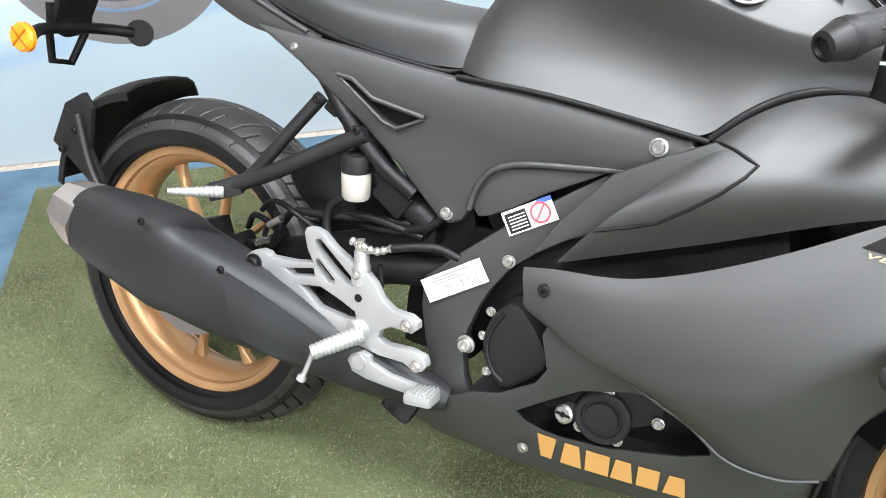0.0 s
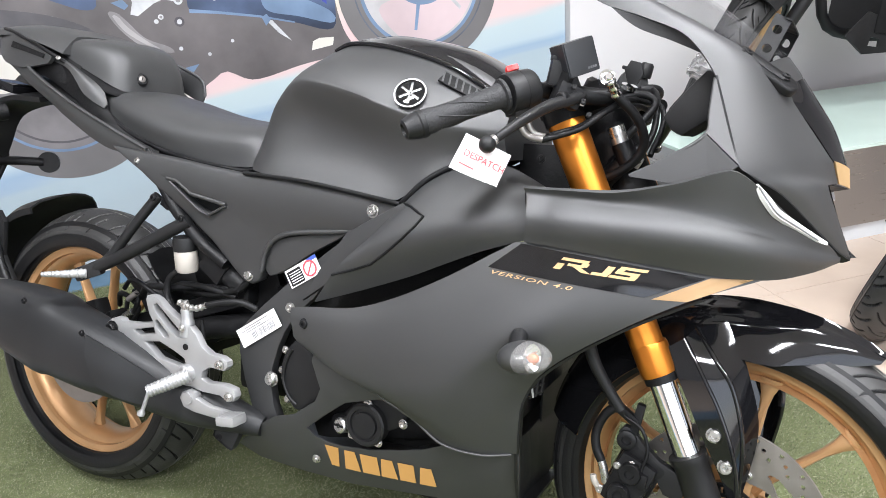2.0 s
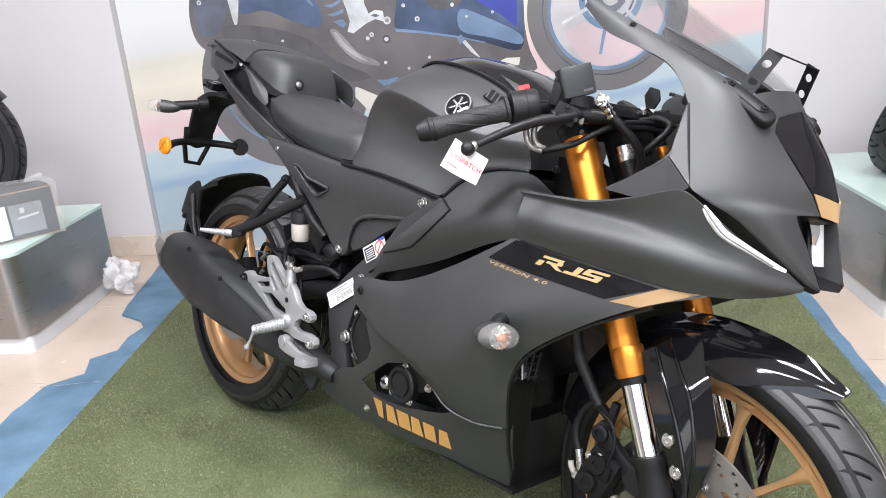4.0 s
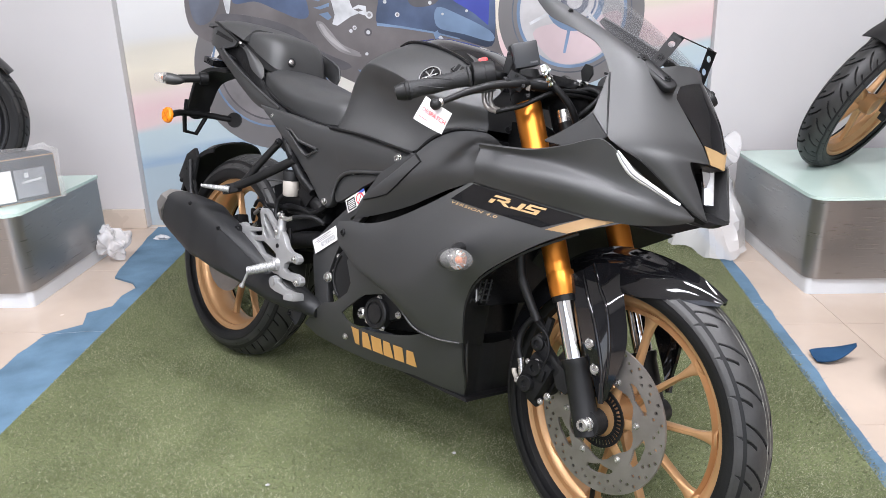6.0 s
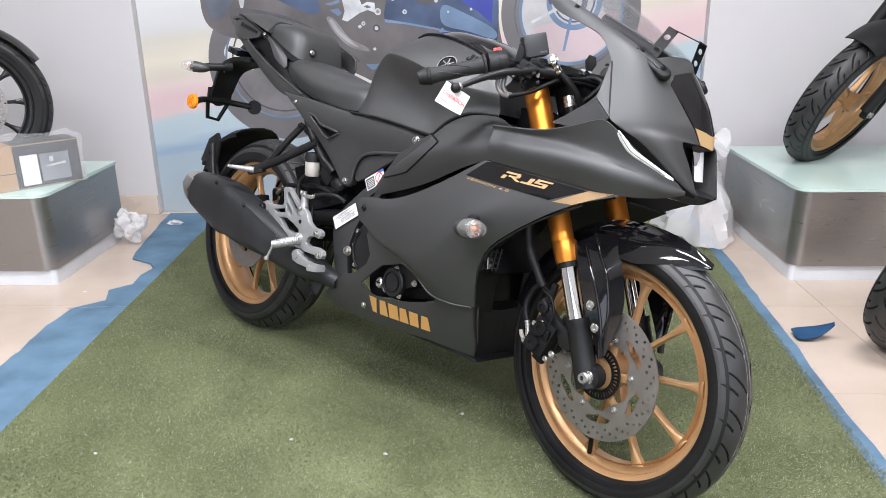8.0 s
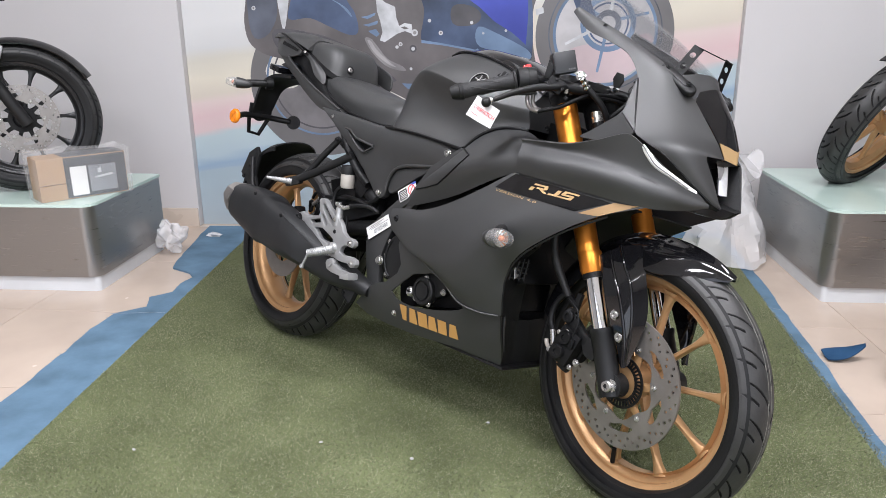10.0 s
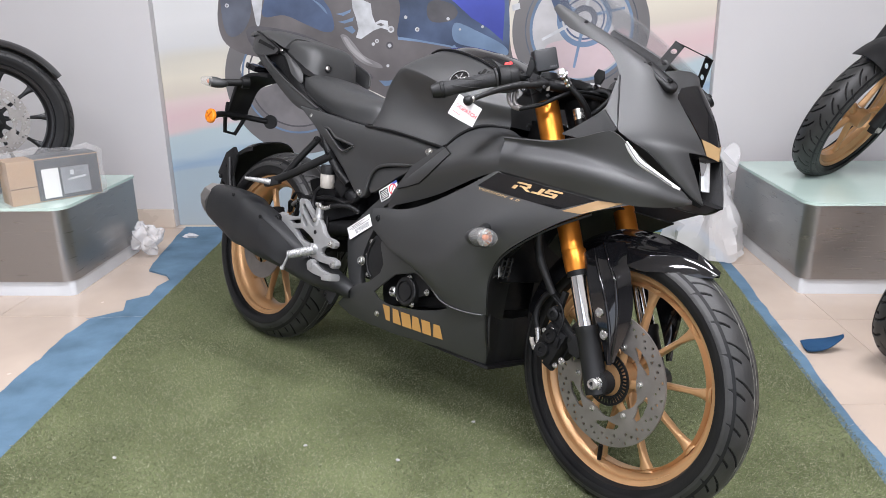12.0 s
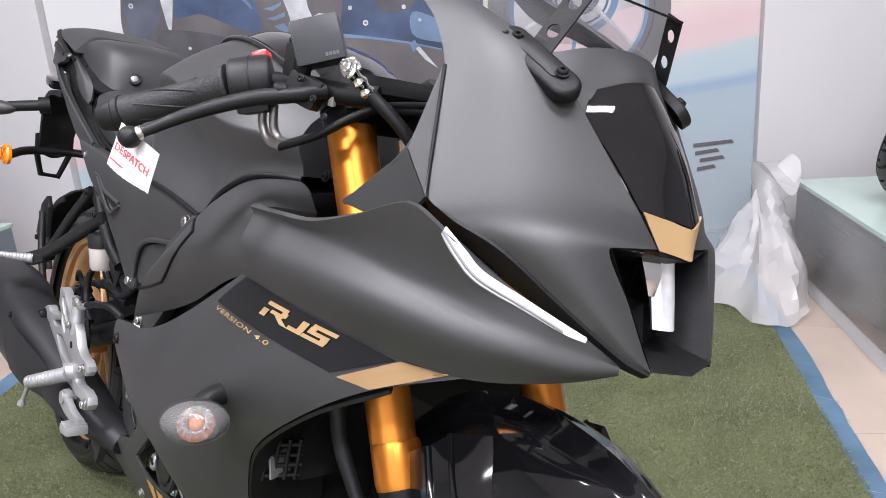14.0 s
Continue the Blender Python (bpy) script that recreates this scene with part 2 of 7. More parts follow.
def tube_into(bm, pts, r, sides=10, n=24, ends=True, smooth=True, radii=None):
    c = spline(pts, n) if smooth else [Vector(p) for p in pts]
    n = len(c)
    sides = max(sides, 12)
    up = Vector((0.13, 0.37, 0.92))
    rings = []
    for i, p in enumerate(c):
        d = (c[min(i + 1, n - 1)] - c[max(i - 1, 0)]).normalized()
        a = up - d * up.dot(d)
        if a.length < 1e-3:
            a = Vector((1, 0, 0)) - d * d.x
        a.normalize()
        up = a
        b = d.cross(a)
        rr = radii(i / (n - 1)) if radii else r
        rings.append([p + (a * math.cos(2 * math.pi * k / sides) + b * math.sin(2 * math.pi * k / sides)) * rr for k in range(sides)])
    vs = grid_faces(bm, rings, closed=True)
    if ends:
        bm.faces.new(vs[0][::-1])
        bm.faces.new(vs[-1])


def turned(profile, m=None, sides=32, bm=None, full=True):
    """A turned body: profile of (radius, height) along local z, placed by m."""
    bm = bm or bmesh.new()
    m = m or Matrix()
    rings = [[m @ Vector((r * math.cos(2 * math.pi * k / sides), r * math.sin(2 * math.pi * k / sides), h)) for k in range(sides)] for r, h in profile]
    vs = grid_faces(bm, rings, closed=True)
    if full:
        for ring, (r, h) in ((vs[0], profile[0]), (vs[-1], profile[-1])):
            if r > 1e-4:
                bm.faces.new(ring)
    return bm


def block(sx, sy, sz, m=None, bevel=0.003, bm=None, seg=2):
    own = bmesh.new()
    bmesh.ops.create_cube(own, size=1)
    for v in own.verts:
        v.co = Vector((v.co.x * sx, v.co.y * sy, v.co.z * sz))
    if bevel:
        bmesh.ops.bevel(own, geom=own.edges[:], offset=bevel, segments=seg, affect="EDGES", profile=0.7)
    if m is not None:
        bmesh.ops.transform(own, matrix=m, verts=own.verts)
    if bm is None:
        return own
    tmp = bpy.data.meshes.new("tmp")
    own.to_mesh(tmp)
    own.free()
    bm.from_mesh(tmp)
    bpy.data.meshes.remove(tmp)
    return bm


def axis_pose(p, d):
    """A pose at p whose local z points along d."""
    return Matrix.Translation(p) @ Vector(d).to_track_quat("Z", "Y").to_matrix().to_4x4()


def bolt(parent, p, d, r=0.009, mat=None, name="bolt", label=""):
    """A hexagon socket bolt with a washer; d points outwards."""
    r *= 0.86
    m = axis_pose(p, d)
    bm = turned([(r * 1.3, 0), (r * 1.3, 0.0015), (r * 1.05, 0.002)], m, 18)
    turned([(r, 0.001), (r, r * 0.75), (r * 0.85, r * 0.95), (r * 0.45, r * 0.95), (r * 0.42, r * 0.5), (0.0001, r * 0.5)], m, 12, bm)
    return part(name, bm, mat or ZINC, parent, label, 30)


def lettering(name, text, size, mat, parent, m, depth=0.0006, shear=0.0, label="", spacing=1.0):
    """Words as a thin mesh, in Blender's own font, lying in local x-y."""
    cu = bpy.data.curves.new(name, "FONT")
    cu.body, cu.size, cu.extrude, cu.shear, cu.space_character = text, size, depth, shear, spacing
    cu.offset = size * 0.012
    tmp = bpy.data.objects.new(name, cu)
    scene.collection.objects.link(tmp)
    dg = bpy.context.evaluated_depsgraph_get()
    me = bpy.data.meshes.new_from_object(tmp.evaluated_get(dg))
    bpy.data.objects.remove(tmp)
    me.materials.clear()
    me.materials.append(mat)
    ob = new(name, me)
    ob.parent = parent
    ob.matrix_basis = m
    if label:
        tagged(ob, label)
    return ob

# ---- the room ----
FLOOR_Z = -0.012
BACK, POSTER_L, POSTER_R, LEFT, RIGHT, FRONT, HIGH = 2.62, -0.76, 1.93, -3.4, 5.2, -4.15, 2.96


def setting(name, bm, mat, label="", sharp=30):
    ob = part(name, bm, mat, None, label, sharp)
    ob.matrix_world = ROOM
    return tagged(ob, kind="structure")


def slab(u0, u1, v0, v1, z0, z1, bevel=0.0, bm=None):
    return block(u1 - u0, v1 - v0, z1 - z0, Matrix.Translation(((u0 + u1) / 2, (v0 + v1) / 2, (z0 + z1) / 2)), bevel, bm)


floor = setting("floor", slab(LEFT, RIGHT, FRONT, BACK + 0.2, -0.2, FLOOR_Z - 0.003), SKIRT, "beige polished tile floor of a showroom")
setting("ceiling", slab(LEFT - 0.2, RIGHT + 0.2, FRONT - 0.2, BACK + 0.2, HIGH, HIGH + 0.15), CEIL, "plain white painted ceiling")
setting("wall_back", slab(LEFT, RIGHT, BACK, BACK + 0.2, -0.2, HIGH), WALL, "white painted back wall behind the poster")
setting("wall_pillar_west", slab(LEFT, POSTER_L, BACK - 0.05, BACK, FLOOR_Z, HIGH, 0.004), WALL, "white painted wall face beside the poster")
setting("wall_pillar_east", slab(POSTER_R, RIGHT, BACK - 0.05, BACK, FLOOR_Z, HIGH, 0.004), WALL, "white painted wall face beside the poster")
setting("wall_west", slab(LEFT - 0.2, LEFT, FRONT - 0.2, BACK + 0.2, -0.2, HIGH), HALL, "unseen side wall, grey to darken reflections")
setting("wall_east", slab(RIGHT, RIGHT + 0.2, FRONT - 0.2, BACK + 0.2, -0.2, HIGH), HALL, "unseen side wall, grey to darken reflections")
front = slab(LEFT, -2.4, FRONT - 0.2, FRONT, -0.2, HIGH)
slab(4.2, RIGHT, FRONT - 0.2, FRONT, -0.2, HIGH, 0, front)
slab(-2.4, 4.2, FRONT - 0.2, FRONT, -0.2, 0.3, 0, front)
slab(-2.4, 4.2, FRONT - 0.2, FRONT, 2.86, HIGH, 0, front)
setting("wall_front", front, HALL, "unseen front wall, grey to darken reflections, with a wide shopfront opening")
setting("baseboard_west", slab(LEFT, POSTER_L - 0.002, BACK - 0.062, BACK - 0.05, FLOOR_Z, 0.085, 0.003), SKIRT, "beige tile skirting along the white wall")
setting("baseboard_east", slab(POSTER_R + 0.002, RIGHT, BACK - 0.062, BACK - 0.05, FLOOR_Z, 0.085, 0.003), SKIRT, "beige tile skirting along the white wall")


def bumpy_edge(a, b, n, rough, seed):
    """Points from a to b with a torn, wavering edge."""
    rnd = random.Random(seed)
    out = []
    drift = 0.0
    for i in range(n):
        t = i / (n - 1)
        drift = drift * 0.8 + rnd.uniform(-1, 1) * rough * 0.6
        w = drift + rnd.uniform(-1, 1) * rough * 0.35
        out.append((a[0] + (b[0] - a[0]) * t + w, a[1] + (b[1] - a[1]) * t + rnd.uniform(-0.3, 0.3) * rough))
    return out


def sheet(outline, z0, z1, lift=0.0):
    """A flat cloth with an arbitrary outline."""
    bm = bmesh.new()
    vs = [bm.verts.new((u, v, z1)) for u, v in outline]
    f = bm.faces.new(vs)
    ex = bmesh.ops.extrude_face_region(bm, geom=[f])["geom"]
    for v in ex:
        if isinstance(v, bmesh.types.BMVert):
            v.co.z = z0
    bmesh.ops.triangulate(bm, faces=[q for q in bm.faces if len(q.verts) > 4])
    return bm


left_edge = (bumpy_edge((-0.57, -3.2), (-0.575, 0.75), 40, 0.004, 1) + bumpy_edge((-0.58, 0.8), (-0.60, 1.3), 14, 0.008, 2)
             + [(-0.585, 1.33), (-0.50, 1.40), (-0.52, 1.46), (-0.535, 1.5), (-0.47, 1.56), (-0.48, 1.66), (-0.46, 1.74), (-0.50, 1.80), (-0.60, 1.86)]
             + bumpy_edge((-0.62, 1.95), (-0.70, 2.545), 12, 0.006, 3))
right_edge = bumpy_edge((1.925, 2.55), (1.852, 1.5), 18, 0.006, 4) + bumpy_edge((1.85, 1.45), (1.786, 0.65), 14, 0.006, 6) + bumpy_edge((1.784, 0.6), (1.66, -3.2), 40, 0.005, 5)
blue = part("blue_carpet", sheet(left_edge + right_edge, FLOOR_Z, -0.004), BLUE, None, "", 30)
blue.matrix_world = ROOM
tagged(blue, "worn blue felt carpet with torn fraying edges on the floor", "carpet")

def fray(edge, count, seed, reach):
    """Loose fibres standing out of a torn carpet edge."""
    rnd = random.Random(seed)
    bm = bmesh.new()
    for _ in range(count):
        k = rnd.randrange(len(edge) - 1)
        a, b = Vector((*edge[k], -.006)), Vector((*edge[k + 1], -.006))
        p = a.lerp(b, rnd.random())
        d = (b - a).normalized()
        out = Vector((-d.y, d.x, 0)) * rnd.choice((1, 1, -.4))
        tip = p + (out + d * rnd.uniform(-.9, .9)).normalized() * reach * rnd.uniform(.2, 1) ** 2 + Vector((0, 0, rnd.uniform(0, .004)))
        bm.faces.new([bm.verts.new(q) for q in (p - d * .0012, p + d * .0012, tip)])
    return bm


for edge, count, seed in ((left_edge, 500, 31), (right_edge, 700, 32)):
    tagged(part("frayed_edge", fray(edge, count, seed, .016), material("carpet_fibre", (.20, .27, .34), .9, 0, .1, .3, 40), blue, "loose frayed fibres along the torn edge", 30), kind="stuff")
for u0, v0, u1, v1 in ((1.746, .62, 1.780, .64), (1.783, 1.13, 1.824, 1.12), (1.728, .30, 1.764, .33), (-.60, 1.32, -.44, 1.345), (-.44, 1.345, -.40, 1.34), (1.812, 1.52, 1.846, 1.50)):
    part("carpet_slit", block(math.hypot(u1 - u0, v1 - v0), .0022, .0012, pose((u0 + u1) / 2, (v0 + v1) / 2, -.0036, 0, 0, math.degrees(math.atan2(v1 - v0, u1 - u0))), 0), material("carpet_cut", (.20, .25, .31), .95, 0, .1, .3, 60), blue)

# artificial turf with short blades
TURF_L = lambda v: -0.36 - 0.035 * (v - 0.5)
TURF_R = lambda v: 1.75 + 0.068 * (v - 0.7) - 0.01 * max(0, 0.7 - v)
turf_outline = [(TURF_L(v), v) for v in np.linspace(-3.0, 2.36, 30)] + [(TURF_R(v), v) for v in np.linspace(2.42, -3.0, 30)]
turf = part("turf_mat", sheet(turf_outline, -0.004, 0.001), TURFBASE, None, "", 30)
turf.matrix_world = ROOM
tagged(turf, "green artificial turf mat laid over the blue carpet", "turf mat")


def blades(count, seed, v0, v1, tall):
    rs = np.random.RandomState(seed)
    v = rs.uniform(v0, v1, count)
    lo, hi = -0.36 - 0.035 * (v - 0.5), 1.765 + 0.055 * (v - 0.7)
    u = lo + (hi - lo) * rs.uniform(0.0, 1.0, count)
    ang = rs.uniform(0, 2 * np.pi, count)
    h = tall * rs.uniform(0.5, 1.3, count)
    wd = rs.uniform(0.0006, 0.0013, count)
    lean = rs.normal(0, 0.7, (count, 2)) * h[:, None] + np.array([0.2, -0.3]) * h[:, None]
    co = np.zeros((count, 3, 3))
    co[:, 0] = np.stack([u - np.cos(ang) * wd, v - np.sin(ang) * wd, np.full(count, 0.0008)], 1)
    co[:, 1] = np.stack([u + np.cos(ang) * wd, v + np.sin(ang) * wd, np.full(count, 0.0008)], 1)
    co[:, 2] = np.stack([u + lean[:, 0], v + lean[:, 1], h], 1)
    me = bpy.data.meshes.new("artificial_grass")
    me.vertices.add(count * 3)
    me.vertices.foreach_set("co", co.ravel())
    me.loops.add(count * 3)
    me.loops.foreach_set("vertex_index", np.arange(count * 3, dtype=np.int32))
    me.polygons.add(count)
    me.polygons.foreach_set("loop_start", np.arange(count, dtype=np.int32) * 3)
    me.update(calc_edges=True)
    return me


def blade_material():
    m = material("turf_blades", (0.15, 0.18, 0.075), 0.6, 0, 0.25)
    nt = m.node_tree
    b = nt.nodes["Principled BSDF"]
    g = nt.nodes.new("ShaderNodeNewGeometry")
    ramp = nt.nodes.new("ShaderNodeValToRGB")
    e = ramp.color_ramp.elements
    e[0].color, e[1].color = (0.095, 0.106, 0.055, 1), (0.36, 0.365, 0.245, 1)
    mid = ramp.color_ramp.elements.new(0.55)
    mid.color = (0.205, 0.218, 0.126, 1)
    tc = nt.nodes["Texture Coordinate"]
    n = nt.nodes.new("ShaderNodeTexNoise")
    n.inputs["Scale"].default_value, n.inputs["Detail"].default_value = 2.2, 5
    ad = nt.nodes.new("ShaderNodeMath")
    ad.operation = "MULTIPLY_ADD"
    ad.inputs[1].default_value, ad.inputs[2].default_value = 1.3, -0.65
    sm = nt.nodes.new("ShaderNodeMath")
    sm.operation = "ADD"
    nt.links.new(tc.outputs["Object"], n.inputs["Vector"])
    nt.links.new(n.outputs["Fac"], ad.inputs[0])
    nt.links.new(g.outputs["Random Per Island"], sm.inputs[0])
    nt.links.new(ad.outputs[0], sm.inputs[1])
    nt.links.new(sm.outputs[0], ramp.inputs["Fac"])
    nt.links.new(ramp.outputs["Color"], b.inputs["Base Color"])
    return m


TURFBLADE = blade_material()
for seed, v0, v1, count in ((11, -1.2, 2.38, 900000),):
    me = blades(count, seed, v0, v1, 0.0052)
    me.materials.append(TURFBLADE)
    ob = new("artificial_grass", me)
    ob.parent = turf
    tagged(ob, kind="stuff")


def plinth(u0, u1, v0, v1, label, round_left, round_right):
    """A display plinth: steel sheet body with rounded corner, recessed base, frosted glass top."""
    top = bpy.data.objects.new("display_plinth", None)
    scene.collection.objects.link(top)
    top.matrix_world = ROOM

    def outline(grow, r):
        a0, a1, b0, b1 = u0 - grow, u1 + grow, v0 - grow, v1 + grow
        pts = []
        for cx, cy, s, on in ((a0, b0, 180, round_left), (a1, b0, 270, round_right), (a1, b1, 0, False), (a0, b1, 90, False)):
            rr = r if on else 0.012
            ix = cx + rr if cx == a0 else cx - rr
            iy = cy + rr if cy == b0 else cy - rr
            pts += [(ix + rr * math.cos(radians(s + 90 * k / 8)), iy + rr * math.sin(radians(s + 90 * k / 8))) for k in range(9)]
        return pts

    part("base", sheet(outline(-0.012, 0.02), FLOOR_Z, 0.05), PLINTHBASE, top)
    part("body", sheet(outline(0.0, 0.05), 0.05, 0.335), BRUSHED, top, "brushed steel sheet body")
    g = sheet(outline(0.004, 0.06), 0.335, 0.347)
    part("glass_top", g, GLASSTOP, top, "pale green frosted glass top")
    return tagged(top, label, "plinth", "display plinths")


plinth(-2.9, -0.76, 1.56, 2.17, "low brushed steel display plinth with a pale glass top", False, True)
plinth(2.02, 4.6, 1.60, 2.40, "low brushed steel display plinth with a pale glass top", True, False)

# ---- the motorcycle ----
bike = bpy.data.objects.new("motorcycle", None)
scene.collection.objects.link(bike)
bike.matrix_world = pose(-0.7552, 0.9318, 0, 0, 0, 1.37) @ pose(0, 0, 0, -14.66, 0, 0)
tagged(bike, "matte black sports motorcycle with gold wheels leaning on turf", "motorcycle")
FRONT_C, REAR_C = Vector((1.328, 0, 0.290)), Vector((0, 0, 0.305))
STEER = Matrix.Rotation(radians(-8.2), 4, Vector((-math.sin(radians(25)), 0, math.cos(radians(25)))))


def wheel_frame(c, steer=None):
    """Local z of the wheel's own frame is the axle, pointing to the machine's right side."""
    m = Matrix.Translation(c)
    if steer is not None:
        m = m @ steer
    return m @ Matrix.Rotation(radians(90), 4, "X")


def tyre_mesh(r, w, rim_r, sides=120):
    """Sidewalls and the casing below the tread."""
    casing = [(r - w * 0.30 - .004, w * .49), (r - w * 0.34, w * 0.505), (r - w * 0.40, w * .508), (r - w * 0.44, w * .502), (r - w * 0.5, w * 0.485), (rim_r + 0.024, w * 0.44), (rim_r + 0.018, w * 0.43), (rim_r + 0.009, w * 0.41), (rim_r + 0.006, w * 0.34), (rim_r + 0.003, w * 0.27)]
    prof = [(a, -b) for a, b in reversed(casing)] + [(r - w * .16, -w * .40), (r - .03, -w * .2), (r - .03, w * .2), (r - w * .16, w * .40)] + casing
    return turned(prof, None, sides, None, False)


def tread_mesh(r, w, count=26, around=84, across=84):
    """The tread with its slanted grooves sunk into it; groove floors take the second, near-black material, which
    carries their shade.
    """
    n = count * around
    pitch = 2 * math.pi / count
    verts, faces, deep = [], [], []

    def off(ang, at):
        return abs((ang - at + pitch / 2) % pitch - pitch / 2) * r

    def sunk(i, j):
        a = 2 * j / across - 1
        q = abs(a)
        ang = pitch * i / around - (pitch / 2 if a > 0 else 0)
        sweep = .30 * q ** .8 - .06 * q * q
        if .03 < q < .74 and off(ang, sweep) < .0042 * min(1, (q - .01) / .06) * (1 - .62 * q / .74):
            return True
        return .50 < q < .97 and off(ang, sweep - pitch * .42) < .0027 * min(1, (.99 - q) / .15)

    for i in range(n):
        c, s = math.cos(pitch * i / around), math.sin(pitch * i / around)
        for j in range(across + 1):
            a = 2 * j / across - 1
            rr = r - (w * 0.30) * abs(a) ** 2.1 - (.012 if abs(a) > .985 else 0) - (.0045 if sunk(i, j) else 0)
            verts.append((rr * c, rr * s, a * w / 2))
    for i in range(n):
        for j in range(across):
            a, b = i * (across + 1) + j, (i + 1) % n * (across + 1) + j
            faces.append((a, b, b + 1, a + 1))
            deep.append(1 if sunk(i, j) or sunk(i + 1, j + 1) else 0)
    me = bpy.data.meshes.new("tread")
    me.from_pydata(verts, [], faces)
    me.polygons.foreach_set("material_index", deep)
    me.polygons.foreach_set("use_smooth", [not d for d in deep])
    return me


def rim_mesh(rim_r, w):
    h = w / 2
    prof = [(rim_r + 0.006, h), (rim_r + 0.004, h + .001), (rim_r - 0.001, h - 0.003), (rim_r - 0.008, h - 0.004), (rim_r - 0.009, h - 0.014), (rim_r - 0.014, h - 0.016), (rim_r - 0.022, h - 0.026),
            (rim_r - 0.028, 0.012), (rim_r - 0.028, -0.012), (rim_r - 0.022, -h + 0.026), (rim_r - 0.014, -h + 0.016), (rim_r - 0.009, -h + 0.014),
            (rim_r - 0.008, -h + 0.004), (rim_r - 0.001, -h + 0.003), (rim_r + 0.004, -h - .001), (rim_r + 0.006, -h)]
    outer = [(rim_r + 0.002, -h), (rim_r - 0.004, -h + 0.02), (rim_r - 0.004, h - 0.02), (rim_r + 0.002, h)]
    return turned(prof + outer + prof[:1], None, 96, None, False)


def spoke_mesh(r0, r1, a0, a1, depth, w0, w1):
    """One spoke from the hub at angle a0 to the rim at angle a1 (degrees)."""
    p0 = Vector((r0 * math.cos(radians(a0)), r0 * math.sin(radians(a0)), 0))
    p1 = Vector((r1 * math.cos(radians(a1)), r1 * math.sin(radians(a1)), 0))
    d = (p1 - p0).normalized()
    s = Vector((-d.y, d.x, 0))
    bm = bmesh.new()
    rows = []
    for k in range(8):
        t = k / 7
        c = p0.lerp(p1, t)
        w = w0 + (w1 - w0) * t + (0.012 * max(0, t - 0.8) / 0.2 if t > 0.8 else 0) + (0.006 * max(0, 0.15 - t) / 0.15)
        e = depth * (1 - 0.35 * t)
        ring = [(-w, -e * .6), (-w * .55, -e), (w * .55, -e), (w, -e * .6), (w, e * .6), (w * .55, e), (-w * .55, e), (-w, e * .6)]
        rows.append([c + s * a + Vector((0, 0, b)) for a, b in ring])
    vs = grid_faces(bm, rows, closed=True)
    bm.faces.new(vs[0])
    bm.faces.new(vs[-1])
    return bm


def wheel(parent, name, c, steer, r, w, rim_w, spokes, rubber_label, tread_label):
    m = wheel_frame(c, steer)
    rim = part(name, rim_mesh(0.2235, rim_w), GOLD, parent, "gold painted cast alloy wheel", 35, m)
    tyre = part("tyre", tyre_mesh(r, w, 0.222), RUBBER, rim, rubber_label, 40)
    me = tread_mesh(r, w)
    me.materials.append(TREAD)
    me.materials.append(DARK)
    tread = new("tread", me)
    tread.parent = rim
    tagged(tread, tread_label)
    for a in (-.09, .09):
        rr = r - w * .30 * abs(a) ** 2.1
        part("tyre_stripe", turned([(rr - .001, a * w / 2 - .0007), (rr + .0003, a * w / 2 - .0006), (rr + .0003, a * w / 2 + .0006), (rr - .001, a * w / 2 + .0007)], None, 160, None, False), TYRELINE, rim, "thin pale paint line round the tread")
    part("hub", turned([(0.02, 0.055), (0.036, 0.05), (0.04, 0.02), (0.03, 0.0), (0.04, -0.02), (0.036, -0.05), (0.02, -0.055)], None, 32), GOLD, rim)
    for k in range(spokes):
        a = 360 / spokes * k + 8
        skew = 9 if k % 2 else -9
        part("spoke", spoke_mesh(0.036, 0.203, a + skew * 0.6, a, 0.0135, 0.0068, 0.0046), GOLD, rim, "", 35)
    return rim


front_wheel = wheel(bike, "front_wheel", FRONT_C, STEER, 0.289, 0.097, 0.056, 10, "black front tyre sidewall", "dark tread with slanted grooves")
rear_wheel = wheel(bike, "rear_wheel", REAR_C, None, 0.308, 0.146, 0.108, 10, "wide black rear tyre sidewall", "dark tread with slanted grooves, dusty with dirt")

